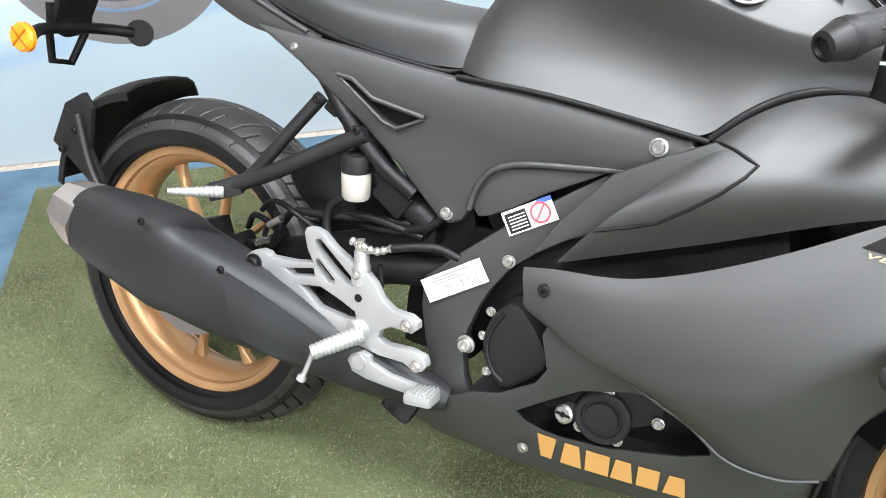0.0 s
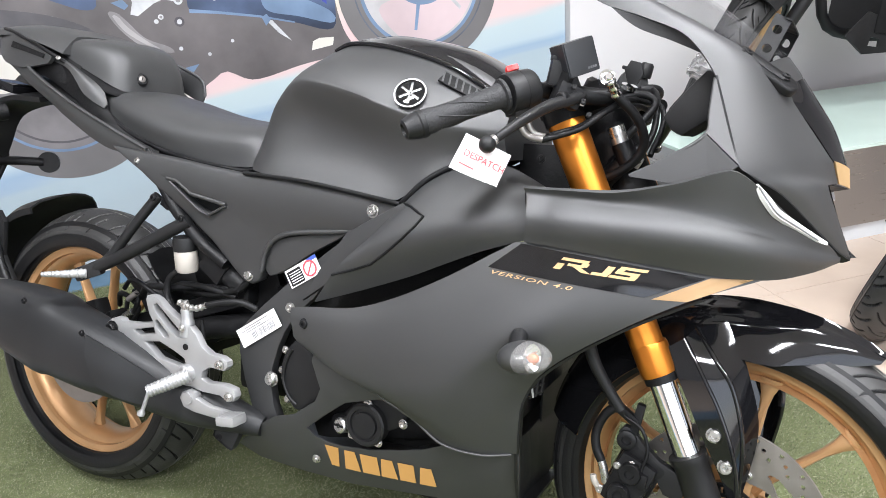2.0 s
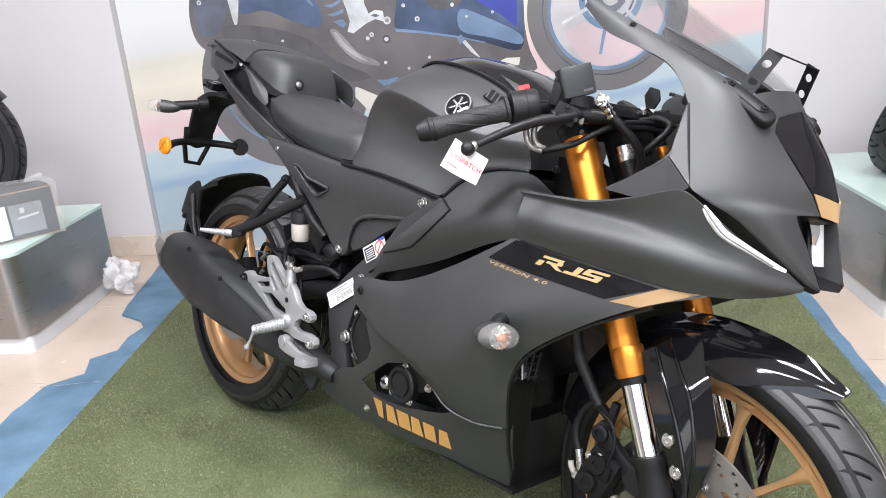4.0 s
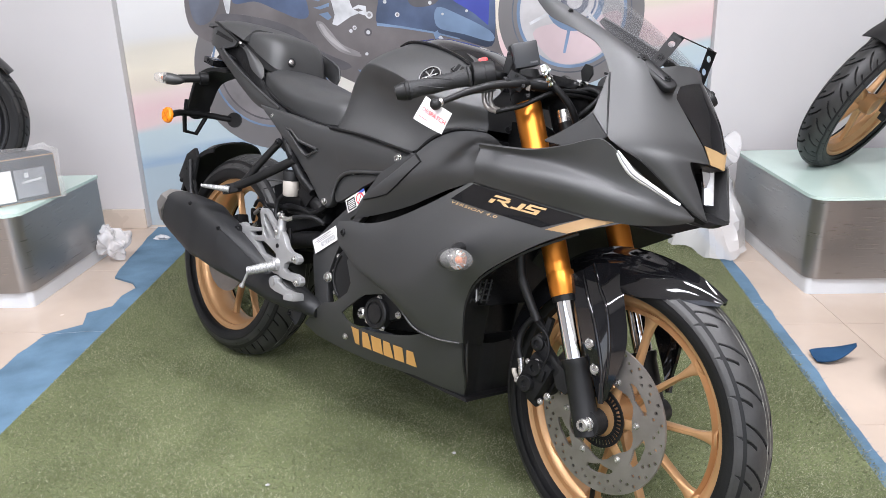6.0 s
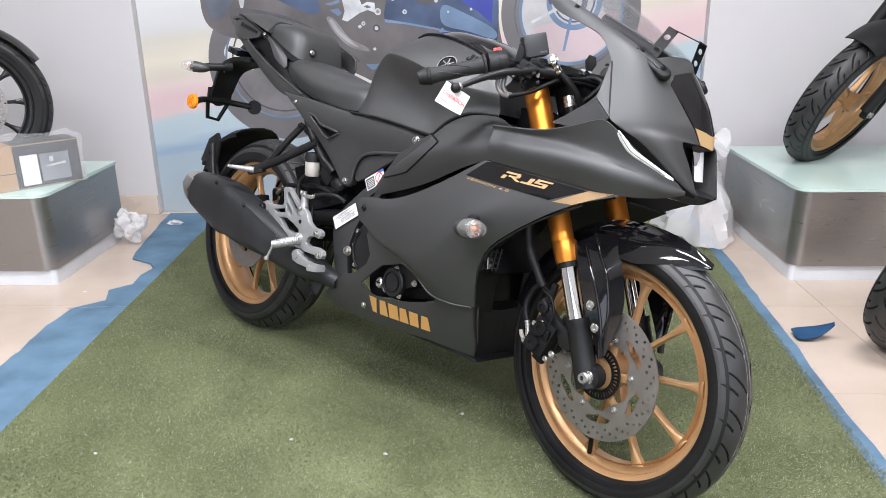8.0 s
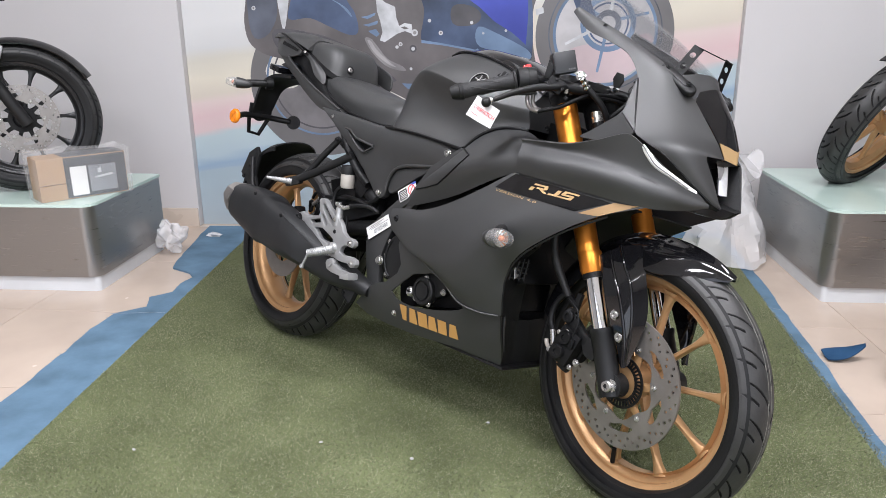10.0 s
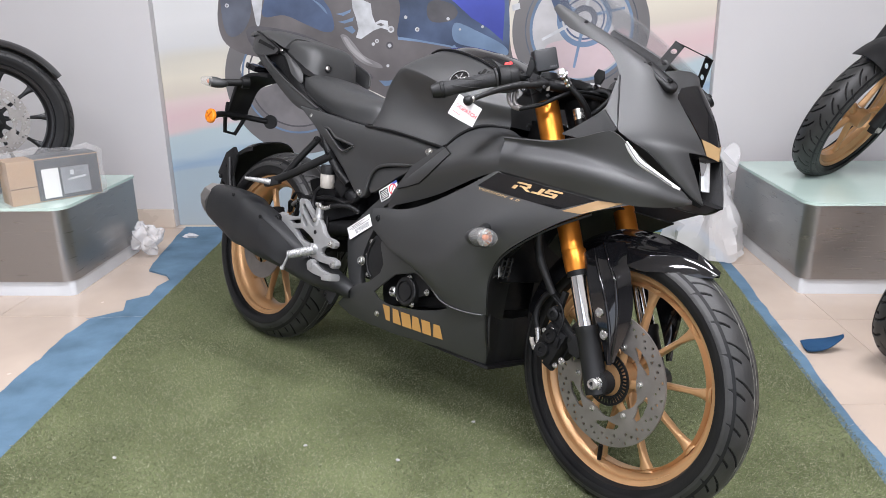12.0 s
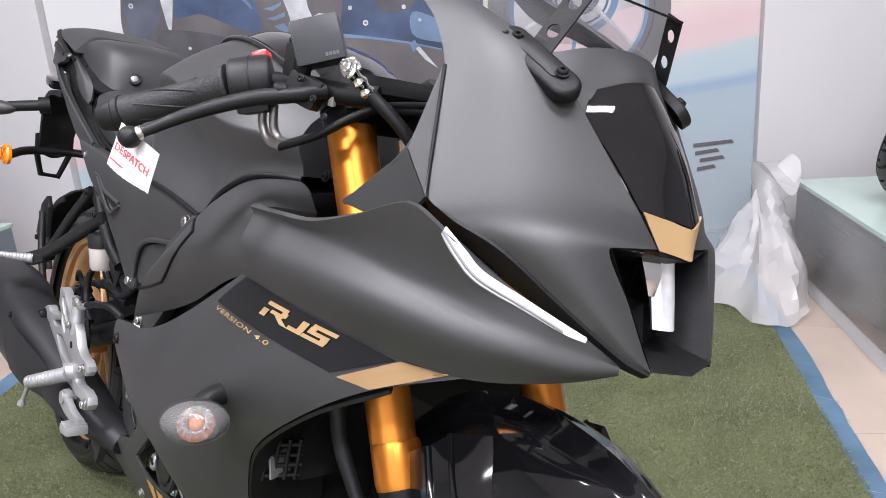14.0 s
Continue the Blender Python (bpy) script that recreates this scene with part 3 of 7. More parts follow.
# bodywork, symmetric about the centre plane
TANK = [
    (.517, .818, (.045, .816), (.070, .806), (.082, .798), (.090, .790), (.098, .778), (.108, .762), (.118, .748), (.122, .734)),
    (.548, .868, (.055, .861), (.078, .848), (.098, .835), (.113, .818), (.122, .803), (.128, .778), (.136, .753), (.144, .732)),
    (.580, .910, (.058, .901), (.080, .887), (.110, .873), (.132, .853), (.139, .838), (.134, .803), (.139, .763), (.150, .728)),
    (.630, .940, (.056, .933), (.077, .922), (.118, .907), (.149, .887), (.154, .872), (.131, .826), (.132, .773), (.152, .725)),
    (.684, .958, (.052, .953), (.075, .945), (.124, .918), (.157, .886), (.161, .871), (.130, .815), (.130, .768), (.153, .720)),
    (.750, .962, (.058, .955), (.080, .941), (.130, .909), (.161, .870), (.164, .856), (.132, .800), (.132, .758), (.155, .714)),
    (.820, .952, (.063, .943), (.086, .926), (.134, .891), (.161, .848), (.163, .834), (.139, .785), (.140, .746), (.158, .706)),
    (.880, .938, (.068, .925), (.091, .906), (.132, .873), (.156, .832), (.158, .819), (.145, .790), (.142, .770), (.146, .750)),
    (.930, .914, (.070, .899), (.090, .880), (.120, .855), (.138, .826), (.141, .816), (.134, .800), (.128, .785), (.129, .771)),
    (.975, .884, (.068, .868), (.083, .850), (.099, .836), (.110, .820), (.113, .812), (.110, .800), (.104, .787), (.102, .774)),
]
part("fuel_tank", shell([(x, [(0, z)] + list(rest)) for x, z, *rest in TANK], 18, 5, 0, False), MATTE, bike, "matte black fuel tank cover with knee recesses", 50)
part("rider_seat", shell([
    (0.125, [(0, 0.866), (0.05, 0.864), (0.085, 0.855), (0.095, 0.843)]),
    (0.16, [(0, 0.868), (0.065, 0.864), (0.102, 0.848), (0.108, 0.818)]),
    (0.22, [(0, 0.856), (0.08, 0.850), (0.118, 0.826), (0.116, 0.786)]),
    (0.33, [(0, 0.828), (0.085, 0.823), (0.126, 0.795), (0.120, 0.755)]),
    (0.43, [(0, 0.816), (0.075, 0.811), (0.115, 0.786), (0.116, 0.738)]),
    (0.495, [(0, 0.812), (0.062, 0.808), (0.103, 0.788), (0.114, 0.736)]),
    (0.524, [(0, 0.805), (0.052, 0.799), (0.092, 0.780), (0.108, 0.740)]),
    (0.538, [(0, 0.795), (0.035, 0.788), (0.072, 0.772), (0.092, 0.748)]),
]), SEAT, bike, "black vinyl rider seat")
part("pillion_seat", shell([
    (-.060, [(0, .957), (.05, .957), (.082, .955), (.092, .952), (.098, .947)]),
    (-.030, [(0, .963), (.06, .963), (.090, .959), (.100, .953), (.105, .943)]),
    (.020, [(0, .967), (.062, .966), (.090, .960), (.102, .950), (.107, .931)]),
    (.070, [(0, .967), (.060, .965), (.087, .958), (.100, .943), (.105, .908)]),
    (.110, [(0, .963), (.056, .960), (.080, .951), (.093, .930), (.100, .889)]),
    (.140, [(0, .950), (.052, .946), (.073, .936), (.086, .912), (.094, .874)]),
    (.158, [(0, .926), (.046, .921), (.065, .911), (.076, .892), (.082, .864)]),
    (.167, [(0, .893), (.038, .889), (.055, .880), (.064, .868), (.069, .858)]),
], 18, 5, 0, False), SEAT, bike, "raised black vinyl pillion seat", 70)


def both(fn):
    for s in (-1, 1):
        fn(s)


def sides(curves, s):
    return [[(x, s * abs(y), z) for x, y, z in c] for c in curves]


def body_panels(s):
    part("side_fairing", loft(sides([
        [(0.662, .200, .526), (.704, .203, .534), (.779, .205, .543), (.851, .205, .568), (.934, .203, .610), (1.012, .198, .657), (1.042, .194, .671), (1.15, .189, .664), (1.284, .170, .652), (1.34, .155, .649)],
        [(0.664, .204, .512), (.72, .210, .515), (.80, .215, .520), (.90, .219, .545), (1.0, .215, .59), (1.10, .206, .61), (1.19, .192, .614), (1.262, .180, .617)],
        [(0.668, .203, .492), (.74, .212, .48), (.84, .222, .485), (.95, .226, .51), (1.04, .222, .545), (1.11, .206, .562), (1.18, .190, .569)],
        [(0.672, .199, .474), (.764, .210, .440), (.86, .219, .440), (.95, .224, .460), (1.03, .211, .495), (1.09, .190, .502)],
        [(0.72, .198, .452), (.80, .206, .425), (.88, .214, .418), (.95, .214, .425), (1.01, .199, .435), (1.05, .175, .445)],
        [(0.80, .196, .424), (.86, .200, .402), (.93, .201, .385), (.99, .188, .385), (1.04, .162, .392)],
        [(0.884, .188, .386), (.93, .184, .356), (.985, .172, .347), (1.035, .146, .348)],
    ], s), 40, 5, 0.005), MATTE, bike, "large matte black side fairing panel")
    part("fairing_lip", tube(sides([[(.80, .1975, .423), (.84, .194, .404), (.884, .190, .384), (.93, .186, .354), (.985, .174, .345), (1.028, .150, .346)]], s)[0], .0022, 8, 30), MATTE, bike)


both(body_panels)

va = radians(262)
part("valve_stem", tube([(.204 * math.cos(va), .204 * math.sin(va), .012), (.168 * math.cos(va), .168 * math.sin(va), .020)], .005, 8, 4), DARK, front_wheel)


def skin(rim, face, s, straight, bulge, cuts=8, across=10):
    """A bulging sheet between two edges whose points answer to each other; the spans named in straight keep their corners on the second edge."""
    a, c = [], []
    for i in range(len(rim) - 1):
        a += bend(rim, i, cuts)
        p, q = Vector(face[i]), Vector(face[i + 1])
        c += [p.lerp(q, k / cuts) for k in range(cuts)] if i in straight or i + 1 in straight else bend(face, i, cuts)
    a.append(Vector(rim[-1]))
    c.append(Vector(face[-1]))
    bm = bmesh.new()
    rows = []
    for k in range(across + 1):
        v = k / across
        row = []
        for i, (p, q) in enumerate(zip(a, c)):
            u = i / (len(a) - 1)
            out = Vector((.30 + .30 * u, s * (.55 + .2 * u), .75 - .65 * u)).normalized()
            row.append(p.lerp(q, v) + out * bulge * min(1, (q - p).length / .09) * 4 * v * (1 - v))
        rows.append(row)
    for _ in range(14):
        rows = [[p if k in (0, across) or i in (0, len(row) - 1) else (rows[k - 1][i] + rows[k + 1][i] + row[i - 1] + row[i + 1]) / 4 for i, p in enumerate(row)] for k, row in enumerate(rows)]
    grid_faces(bm, rows)
    return thicken(bm, .004)


def cockpit_panels(s):
    part("shoulder_panel", loft(sides([
        [(.832, .154, .703), (.862, .150, .732), (.890, .142, .752), (.918, .133, .764), (.945, .116, .769), (.985, .104, .765), (1.050, .124, .740)],
        [(.838, .168, .699), (.868, .167, .722), (.898, .165, .735), (.925, .163, .743), (.955, .163, .748), (.995, .168, .748), (1.041, .188, .742)],
        [(.800, .186, .655), (.835, .189, .677), (.875, .190, .693), (.910, .190, .702), (.950, .191, .709), (1.000, .194, .713), (1.046, .200, .712)],
        [(.748, .198, .603), (.795, .199, .627), (.845, .201, .647), (.895, .202, .662), (.945, .203, .675), (1.000, .203, .685), (1.050, .202, .690)],
        [(.700, .190, .538), (.755, .178, .557), (.815, .173, .579), (.870, .175, .601), (.925, .182, .626), (.985, .190, .652), (1.048, .196, .674)],
    ], s), 40, 6, 0.005, False, False), MATTE, bike, "matte black shoulder panel below the tank")
    wedge = part("upper_fairing", loft(sides([
        [(1.040, .195, .746), (1.096, .197, .747), (1.167, .199, .750), (1.233, .198, .764), (1.275, .195, .778), (1.300, .189, .782), (1.328, .173, .762), (1.365, .131, .724), (1.404, .089, .695), (1.421, .067, .677)],
        [(1.043, .191, .735), (1.134, .189, .732), (1.218, .186, .730), (1.295, .174, .720), (1.360, .136, .699), (1.400, .093, .684), (1.421, .066, .676)],
        [(1.050, .206, .704), (1.150, .208, .702), (1.250, .201, .699), (1.320, .177, .691), (1.370, .136, .679), (1.400, .099, .672), (1.421, .067, .674)],
        [(1.046, .198, .674), (1.150, .192, .666), (1.284, .172, .654), (1.345, .144, .651), (1.388, .100, .659), (1.421, .066, .672)],
    ], s), 50, 6, 0.005), MATTE, bike, "matte black upper fairing running to a point")
    part("running_light", loft(sides([
        [(1.325, .178, .768), (1.340, .168, .752), (1.351, .157, .738), (1.372, .132, .722), (1.396, .106, .705), (1.408, .093, .697)],
        [(1.326, .182, .763), (1.338, .174, .744), (1.350, .162, .729), (1.374, .134, .713), (1.397, .108, .698), (1.408, .094, .693)],
    ], s), 30, 3, 0.006), DRL, wedge, "slim white running light strip")
    part("light_rib", tube([(x, s * (y + .001), z) for x, y, z in ((1.327, .1815, .7645), (1.339, .1725, .747), (1.351, .161, .732), (1.374, .1345, .716), (1.397, .1085, .700))], .0012, 6, 30), GREYPRINT, wedge)
    rim = [(1.048, .116, 1.034), (1.10, .123, .994), (1.165, .129, .970), (1.222, .137, .944), (1.262, .147, .895), (1.280, .163, .845), (1.299, .180, .791), (1.322, .166, .774),
           (1.352, .139, .755), (1.390, .100, .716), (1.422, .065, .684), (1.437, .045, .673)]
    face = [(1.060, .112, 1.045), (1.115, .113, 1.020), (1.18, .110, .990), (1.25, .102, .954), (1.316, .080, .914), (1.350, .065, .869), (1.404, .045, .795), (1.413, .026, .768),
            (1.401, .073, .767), (1.417, .060, .725), (1.431, .051, .690), (1.438, .045, .673)]
    cowl = part("nose_cowl", skin(sides([rim], s)[0], sides([face], s)[0], s, (5, 6, 7), .021), MATTE, bike, "matte black nose cowl around the headlamp", 45)
    # tucked edge in blacker plastic, the shade below the cowl put into its colour
    part("cowl_lip", loft(sides([
        rim[6:],
        [(1.288, .164, .778), (1.312, .148, .757), (1.336, .122, .735), (1.372, .088, .700), (1.408, .056, .676), (1.428, .040, .668)],
    ], s), 24, 3, 0.003), PLASTIC, cowl, "underside of the nose cowl, darkened for the shade beneath it")
    pa, pb_, pc, pd, pe = [Vector((x, s * y, z)) for x, y, z in ((1.262, .146, .892), (1.262, .172, .822), (1.172, .170, .766), (1.302, .180, .787), (1.270, .178, .758))]
    for tri, coat in (((pa, pb_, pd), MATTE), ((pb_, pc, pe, pd), MATTE)):
        fb = bmesh.new()
        fb.faces.new([fb.verts.new(p) for p in tri])
        thicken(fb, .004)
        part("inner_cowl", fb, coat, bike, "", 20)
    part("inner_lip", tube(sides([[(1.262, .146, .892), (1.2615, .160, .850), (1.2605, .173, .823), (1.222, .172, .794), (1.172, .1705, .767)]], s)[0], .0030, 8, 30), MATTE, cowl)
    part("cowl_seam", tube([(1.2625, s * .1475, .895), (1.2805, s * .1640, .845), (1.2995, s * .1812, .791)], .0018, 6, 20), DARK, cowl)
    for x, y, z in ((1.14, .119, 1.004), (1.215, .114, .966), (1.285, .106, .927)):
        bolt(cowl, Vector((x, s * y, z)), Vector((0.3, s * 0.35, 0.85)), 0.0045, DARK, "screw")
    part("tail_panel", loft(sides([
        [(-.075, .128, .922), (-.007, .137, .882), (.05, .138, .852), (.107, .139, .826), (.20, .141, .789), (.31, .143, .750)],
        [(-.110, .124, .926), (-.026, .136, .876), (.035, .138, .842), (.095, .140, .812), (.195, .143, .770), (.31, .144, .746)],
        [(-.150, .116, .928), (-.046, .129, .870), (.02, .132, .834), (.080, .135, .800), (.186, .139, .754), (.31, .142, .742)],
    ], s), 36, 4, 0.010), MATTE, bike, "matte black tail side panel")
    part("tail_side", loft(sides([
        [(-.165, .100, .984), (-.112, .118, .976), (-.073, .126, .964), (-.02, .131, .945), (.026, .133, .924)],
        [(-.170, .104, .962), (-.120, .122, .946), (-.08, .130, .938), (-.03, .134, .926), (.024, .134, .918)],
        [(-.168, .106, .932), (-.130, .122, .915), (-.09, .132, .908), (-.048, .1365, .903), (.018, .135, .911)],
    ], s), 24, 4, 0.008), MATTE, bike, "faceted matte black tail end panel")
    part("tail_gap", tube(sides([[(-.150, .106, .984), (-.112, .1185, .978), (-.073, .1265, .966), (-.02, .1310, .9475), (.030, .130, .926), (.050, .122, .914)]], s)[0], .0036, 8, 30), DARK, bike)
    part("tail_sticker", loft(sides([
        [(-.095, .1285, .956), (-.06, .1316, .947), (-.025, .1338, .938), (.008, .1352, .929)],
        [(-.100, .1300, .944), (-.065, .1328, .937), (-.030, .1348, .929), (.004, .1362, .921)],
    ], s), 14, 3, .0012), DARK, bike, "dark sticker on the tail end")
    outer = [(.016, .122, .917), (.060, .125, .902), (.086, .127, .878), (.104, .127, .856), (.130, .125, .840), (.154, .121, .828)]
    part("tail_insert", loft(sides([
        [(.040, .116, .921), (.078, .113, .901), (.115, .110, .880), (.140, .110, .862), (.152, .114, .848), (.158, .117, .836)],
        [(.034, .122, .923), (.074, .122, .905), (.106, .121, .880), (.128, .121, .858), (.145, .120, .843), (.156, .119, .832)],
        outer,
    ], s), 30, 5, 0.004), MATTE, bike, "matte black inner tail trim beside the pillion seat", 60)
    # dark sheets close the tail's slots, with their shade put into the colour
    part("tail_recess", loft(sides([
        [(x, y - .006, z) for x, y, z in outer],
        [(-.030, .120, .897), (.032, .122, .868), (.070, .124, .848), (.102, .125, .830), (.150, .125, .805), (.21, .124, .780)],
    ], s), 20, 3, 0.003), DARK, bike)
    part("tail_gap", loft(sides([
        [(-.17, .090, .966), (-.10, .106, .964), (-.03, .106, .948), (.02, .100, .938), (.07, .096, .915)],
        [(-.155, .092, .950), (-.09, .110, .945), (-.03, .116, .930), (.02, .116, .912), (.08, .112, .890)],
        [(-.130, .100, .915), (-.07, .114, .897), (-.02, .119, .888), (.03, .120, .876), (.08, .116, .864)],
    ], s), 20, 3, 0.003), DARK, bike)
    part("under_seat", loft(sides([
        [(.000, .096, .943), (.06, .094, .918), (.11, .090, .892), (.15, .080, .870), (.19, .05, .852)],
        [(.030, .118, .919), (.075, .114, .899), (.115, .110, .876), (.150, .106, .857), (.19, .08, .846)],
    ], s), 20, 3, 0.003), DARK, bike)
    part("panel_lip", tube(sides([[(-.040, .1365, .904), (-.007, .1385, .8835), (.05, .1395, .8535), (.107, .1405, .8275), (.20, .1425, .7905), (.29, .144, .757)]], s)[0], .0034, 8, 40), MATTE, bike)
    bolt(bike, Vector((.045, s * .133, .921)), Vector((.4, s * .7, .6)), .0042, ZINC, "screw")
    part("front_inner_panel", loft(sides([
        [(1.275, .174, .620), (1.18, .188, .567), (1.09, .188, .500), (1.048, .173, .444), (1.038, .160, .390), (1.034, .144, .346)],
        [(1.22, .12, .63), (1.13, .12, .585), (1.055, .125, .51), (1.030, .12, .44), (1.022, .11, .39), (1.020, .10, .338)],
        [(1.18, .05, .64), (1.09, .05, .60), (1.03, .05, .52), (1.010, .05, .45), (1.005, .05, .38), (1.005, .05, .325)],
    ], s), 26, 4, 0.004), PLASTIC, bike, "black inner panel behind the front wheel", 60)
    part("belly_nose", loft(sides([
        [(1.034, .144, .350), (1.032, .128, .30), (1.029, .108, .258), (1.017, .092, .222)],
        [(1.022, .10, .342), (1.024, .095, .300), (1.022, .085, .255), (1.014, .075, .216)],
        [(1.006, .05, .33), (1.012, .05, .295), (1.014, .05, .252), (1.010, .05, .212)],
        [(1.004, .0, .325), (1.010, .0, .290), (1.012, .0, .250), (1.008, .0, .210)],
    ], s), 16, 5, 0.004), PLASTIC, bike, "black plastic front of the belly pan")


DRL = material("white_light_strip", (0.82, 0.82, 0.80), 0.12, 0, 0.6)
both(cockpit_panels)

def ellipsoid(c, axes, m=None, seg=24):
    bm = bmesh.new()
    bmesh.ops.create_uvsphere(bm, u_segments=seg, v_segments=14, radius=1)
    bmesh.ops.transform(bm, matrix=Matrix.Translation(c) @ (m or Matrix()) @ Matrix.Diagonal((*axes, 1)), verts=bm.verts)
    return bm


# front face: gloss visor, gold chevron, headlamp
part("visor", loft([
    [(1.343, -.046, .892), (1.354, -.022, .901), (1.358, 0, .904), (1.354, .022, .901), (1.343, .046, .892)],
    [(1.351, -.0635, .868), (1.370, -.033, .874), (1.377, 0, .877), (1.370, .033, .874), (1.351, .0635, .868)],
    [(1.379, -.053, .832), (1.396, -.027, .836), (1.403, 0, .837), (1.396, .027, .836), (1.379, .053, .832)],
    [(1.404, -.044, .797), (1.417, -.022, .793), (1.423, 0, .789), (1.417, .022, .793), (1.404, .044, .797)],
], 24, 6, 0.003), GLOSS, bike, "gloss black visor panel below the screen")
part("screen_trim", loft([
    [(1.314, -.081, .916), (1.331, -.045, .927), (1.338, 0, .931), (1.331, .045, .927), (1.314, .081, .916)],
    [(1.332, -.074, .894), (1.342, -.046, .893), (1.357, 0, .905), (1.342, .046, .893), (1.332, .074, .894)],
    [(1.350, -.065, .869), (1.345, -.052, .885), (1.352, 0, .895), (1.345, .052, .885), (1.350, .065, .869)],
], 20, 4, 0.003), MATTE, bike, "matte black panel at the foot of the screen")
part("chevron", loft([
    [(1.4065, -.044, .797), (1.418, -.022, .792), (1.4255, 0, .787), (1.418, .022, .792), (1.4065, .044, .797)],
    [(1.4145, -.025, .767), (1.423, -.012, .764), (1.429, 0, .761), (1.423, .012, .764), (1.4145, .025, .767)],
], 25, 3, 0.002), GOLDPRINT, bike, "gold chevron on the nose")
cav = bmesh.new()
ap = [(1.402, -.072, .767), (1.417, -.059, .725), (1.438, -.045, .674), (1.447, 0, .669), (1.438, .045, .674), (1.417, .059, .725), (1.402, .072, .767), (1.428, 0, .760)]
grid_faces(cav, [[Vector(p) for p in ap], [Vector((p[0] - 0.05, p[1] * 0.72, 0.718 + (p[2] - 0.718) * 0.72)) for p in ap], [Vector((p[0] - 0.055, 0.0, 0.718)) for p in ap]], closed=True)
headlamp = part("headlamp", cav, DARK, bike, "recessed headlamp with an upright clear lens", 40)
lens_rows = []
for k in range(7):
    t = k / 6
    z, hw = .757 - .058 * t, .0165 - .003 * abs(t - .4)
    lens_rows.append([Vector((1.408 + .011 * t - .010 * (q / 4) ** 2, .007 + hw * q / 4, z)) for q in range(-4, 5)])
lb = bmesh.new()
grid_faces(lb, lens_rows)
thicken(lb, .012)
part("lens", lb, material("bright_lamp_glass", (0.78, 0.79, 0.80), 0.14, 0.3, 0.8, 0.2, 40), headlamp, "bright upright lamp lens", 50)
wing_bm = loft([[(1.400, -.030, .764), (1.406, -.027, .746), (1.408, -.020, .728)], [(1.406, -.014, .765), (1.412, -.012, .748), (1.411, -.016, .728)]], 10, 3, .004)
part("lens_wing", wing_bm, CHROME, headlamp, "bright side light guide")
part("screen", loft([
    [(1.058, -.113, 1.047), (1.115, -.112, 1.022), (1.18, -.109, .992), (1.25, -.101, .957), (1.31, -.083, .926)],
    [(1.042, -.088, 1.092), (1.105, -.085, 1.060), (1.175, -.079, 1.022), (1.25, -.068, .980), (1.324, -.050, .931)],
    [(1.030, -.035, 1.128), (1.095, -.034, 1.090), (1.17, -.031, 1.045), (1.25, -.027, .995), (1.334, -.020, .934)],
    [(1.030, .035, 1.128), (1.095, .034, 1.090), (1.17, .031, 1.045), (1.25, .027, .995), (1.334, .020, .934)],
    [(1.042, .088, 1.092), (1.105, .085, 1.060), (1.175, .079, 1.022), (1.25, .068, .980), (1.324, .050, .931)],
    [(1.058, .113, 1.047), (1.115, .112, 1.022), (1.18, .109, .992), (1.25, .101, .957), (1.31, .083, .926)],
], 24, 5, 0.003), SCREEN, bike, "smoked clear windscreen")

# tail cowl top, rear light, plate carrier
part("tail_cowl", shell([
    (-.196, [(0, .992), (.05, .992), (.095, .986), (.105, .970)]),
    (-.10, [(0, .998), (.06, .996), (.110, .985), (.122, .968)]),
    (-.03, [(0, .988), (.07, .986), (.112, .970), (.126, .955)]),
    (.045, [(0, .970), (.08, .968), (.105, .952), (.124, .930)]),
], 12, 4), MATTE, bike, "matte black tail cowl behind the pillion seat")
part("tail_liner", shell([
    (-.12, [(0, .90), (.06, .90), (.10, .89), (.11, .88)]),
    (0.0, [(0, .875), (.07, .875), (.11, .87), (.118, .85)]),
    (.15, [(0, .83), (.08, .83), (.12, .815), (.126, .79)]),
    (.30, [(0, .77), (.08, .77), (.125, .755), (.13, .745)]),
], 10, 3), PLASTIC, bike)
part("tail_wing", loft([
    [(.055, .112, .950), (.10, .126, .928), (.135, .130, .913), (.160, .130, .900), (.170, .130, .868)],
    [(.07, .098, .900), (.10, .108, .884), (.128, .115, .870), (.150, .120, .858), (.166, .126, .850)],
], 18, 4, 0.005), PLASTIC, bike, "black inner face of the far tail panel")
part("wing_edge", tube([(.055, .112, .951), (.10, .126, .929), (.135, .130, .914), (.158, .130, .902), (.167, .130, .890), (.170, .130, .866)], .0032, 8, 30), MATTE, bike)
carrier = part("plate_carrier", loft([
    [(-.02, -.13, .845), (-.12, -.13, .846), (-.215, -.12, .815), (-.255, -.115, .745), (-.275, -.112, .700)],
    [(-.02, -.06, .855), (-.12, -.07, .856), (-.220, -.075, .822), (-.260, -.077, .745), (-.285, -.077, .690)],
    [(-.02, .01, .845), (-.12, -.01, .846), (-.215, -.03, .815), (-.255, -.038, .745), (-.275, -.042, .700)],
], 22, 4, 0.010), PLASTIC, bike, "black plastic number plate carrier")
cross = tube([(-.235, -.178, .689), (-.262, -.14, .700), (-.265, -.08, .704), (-.255, -.02, .704), (-.22, .02, .702)], 0.010, 8, 14)
block(0.012, 0.085, 0.05, pose(-.266, -.078, .720), 0.004, cross)
tube_into(cross, [(-.272, -.115, .70), (-.288, -.10, .645), (-.29, -.06, .64), (-.272, -.04, .70)], 0.007, 6, 14, smooth=False)
part("plate_bracket", cross, DARK, carrier)
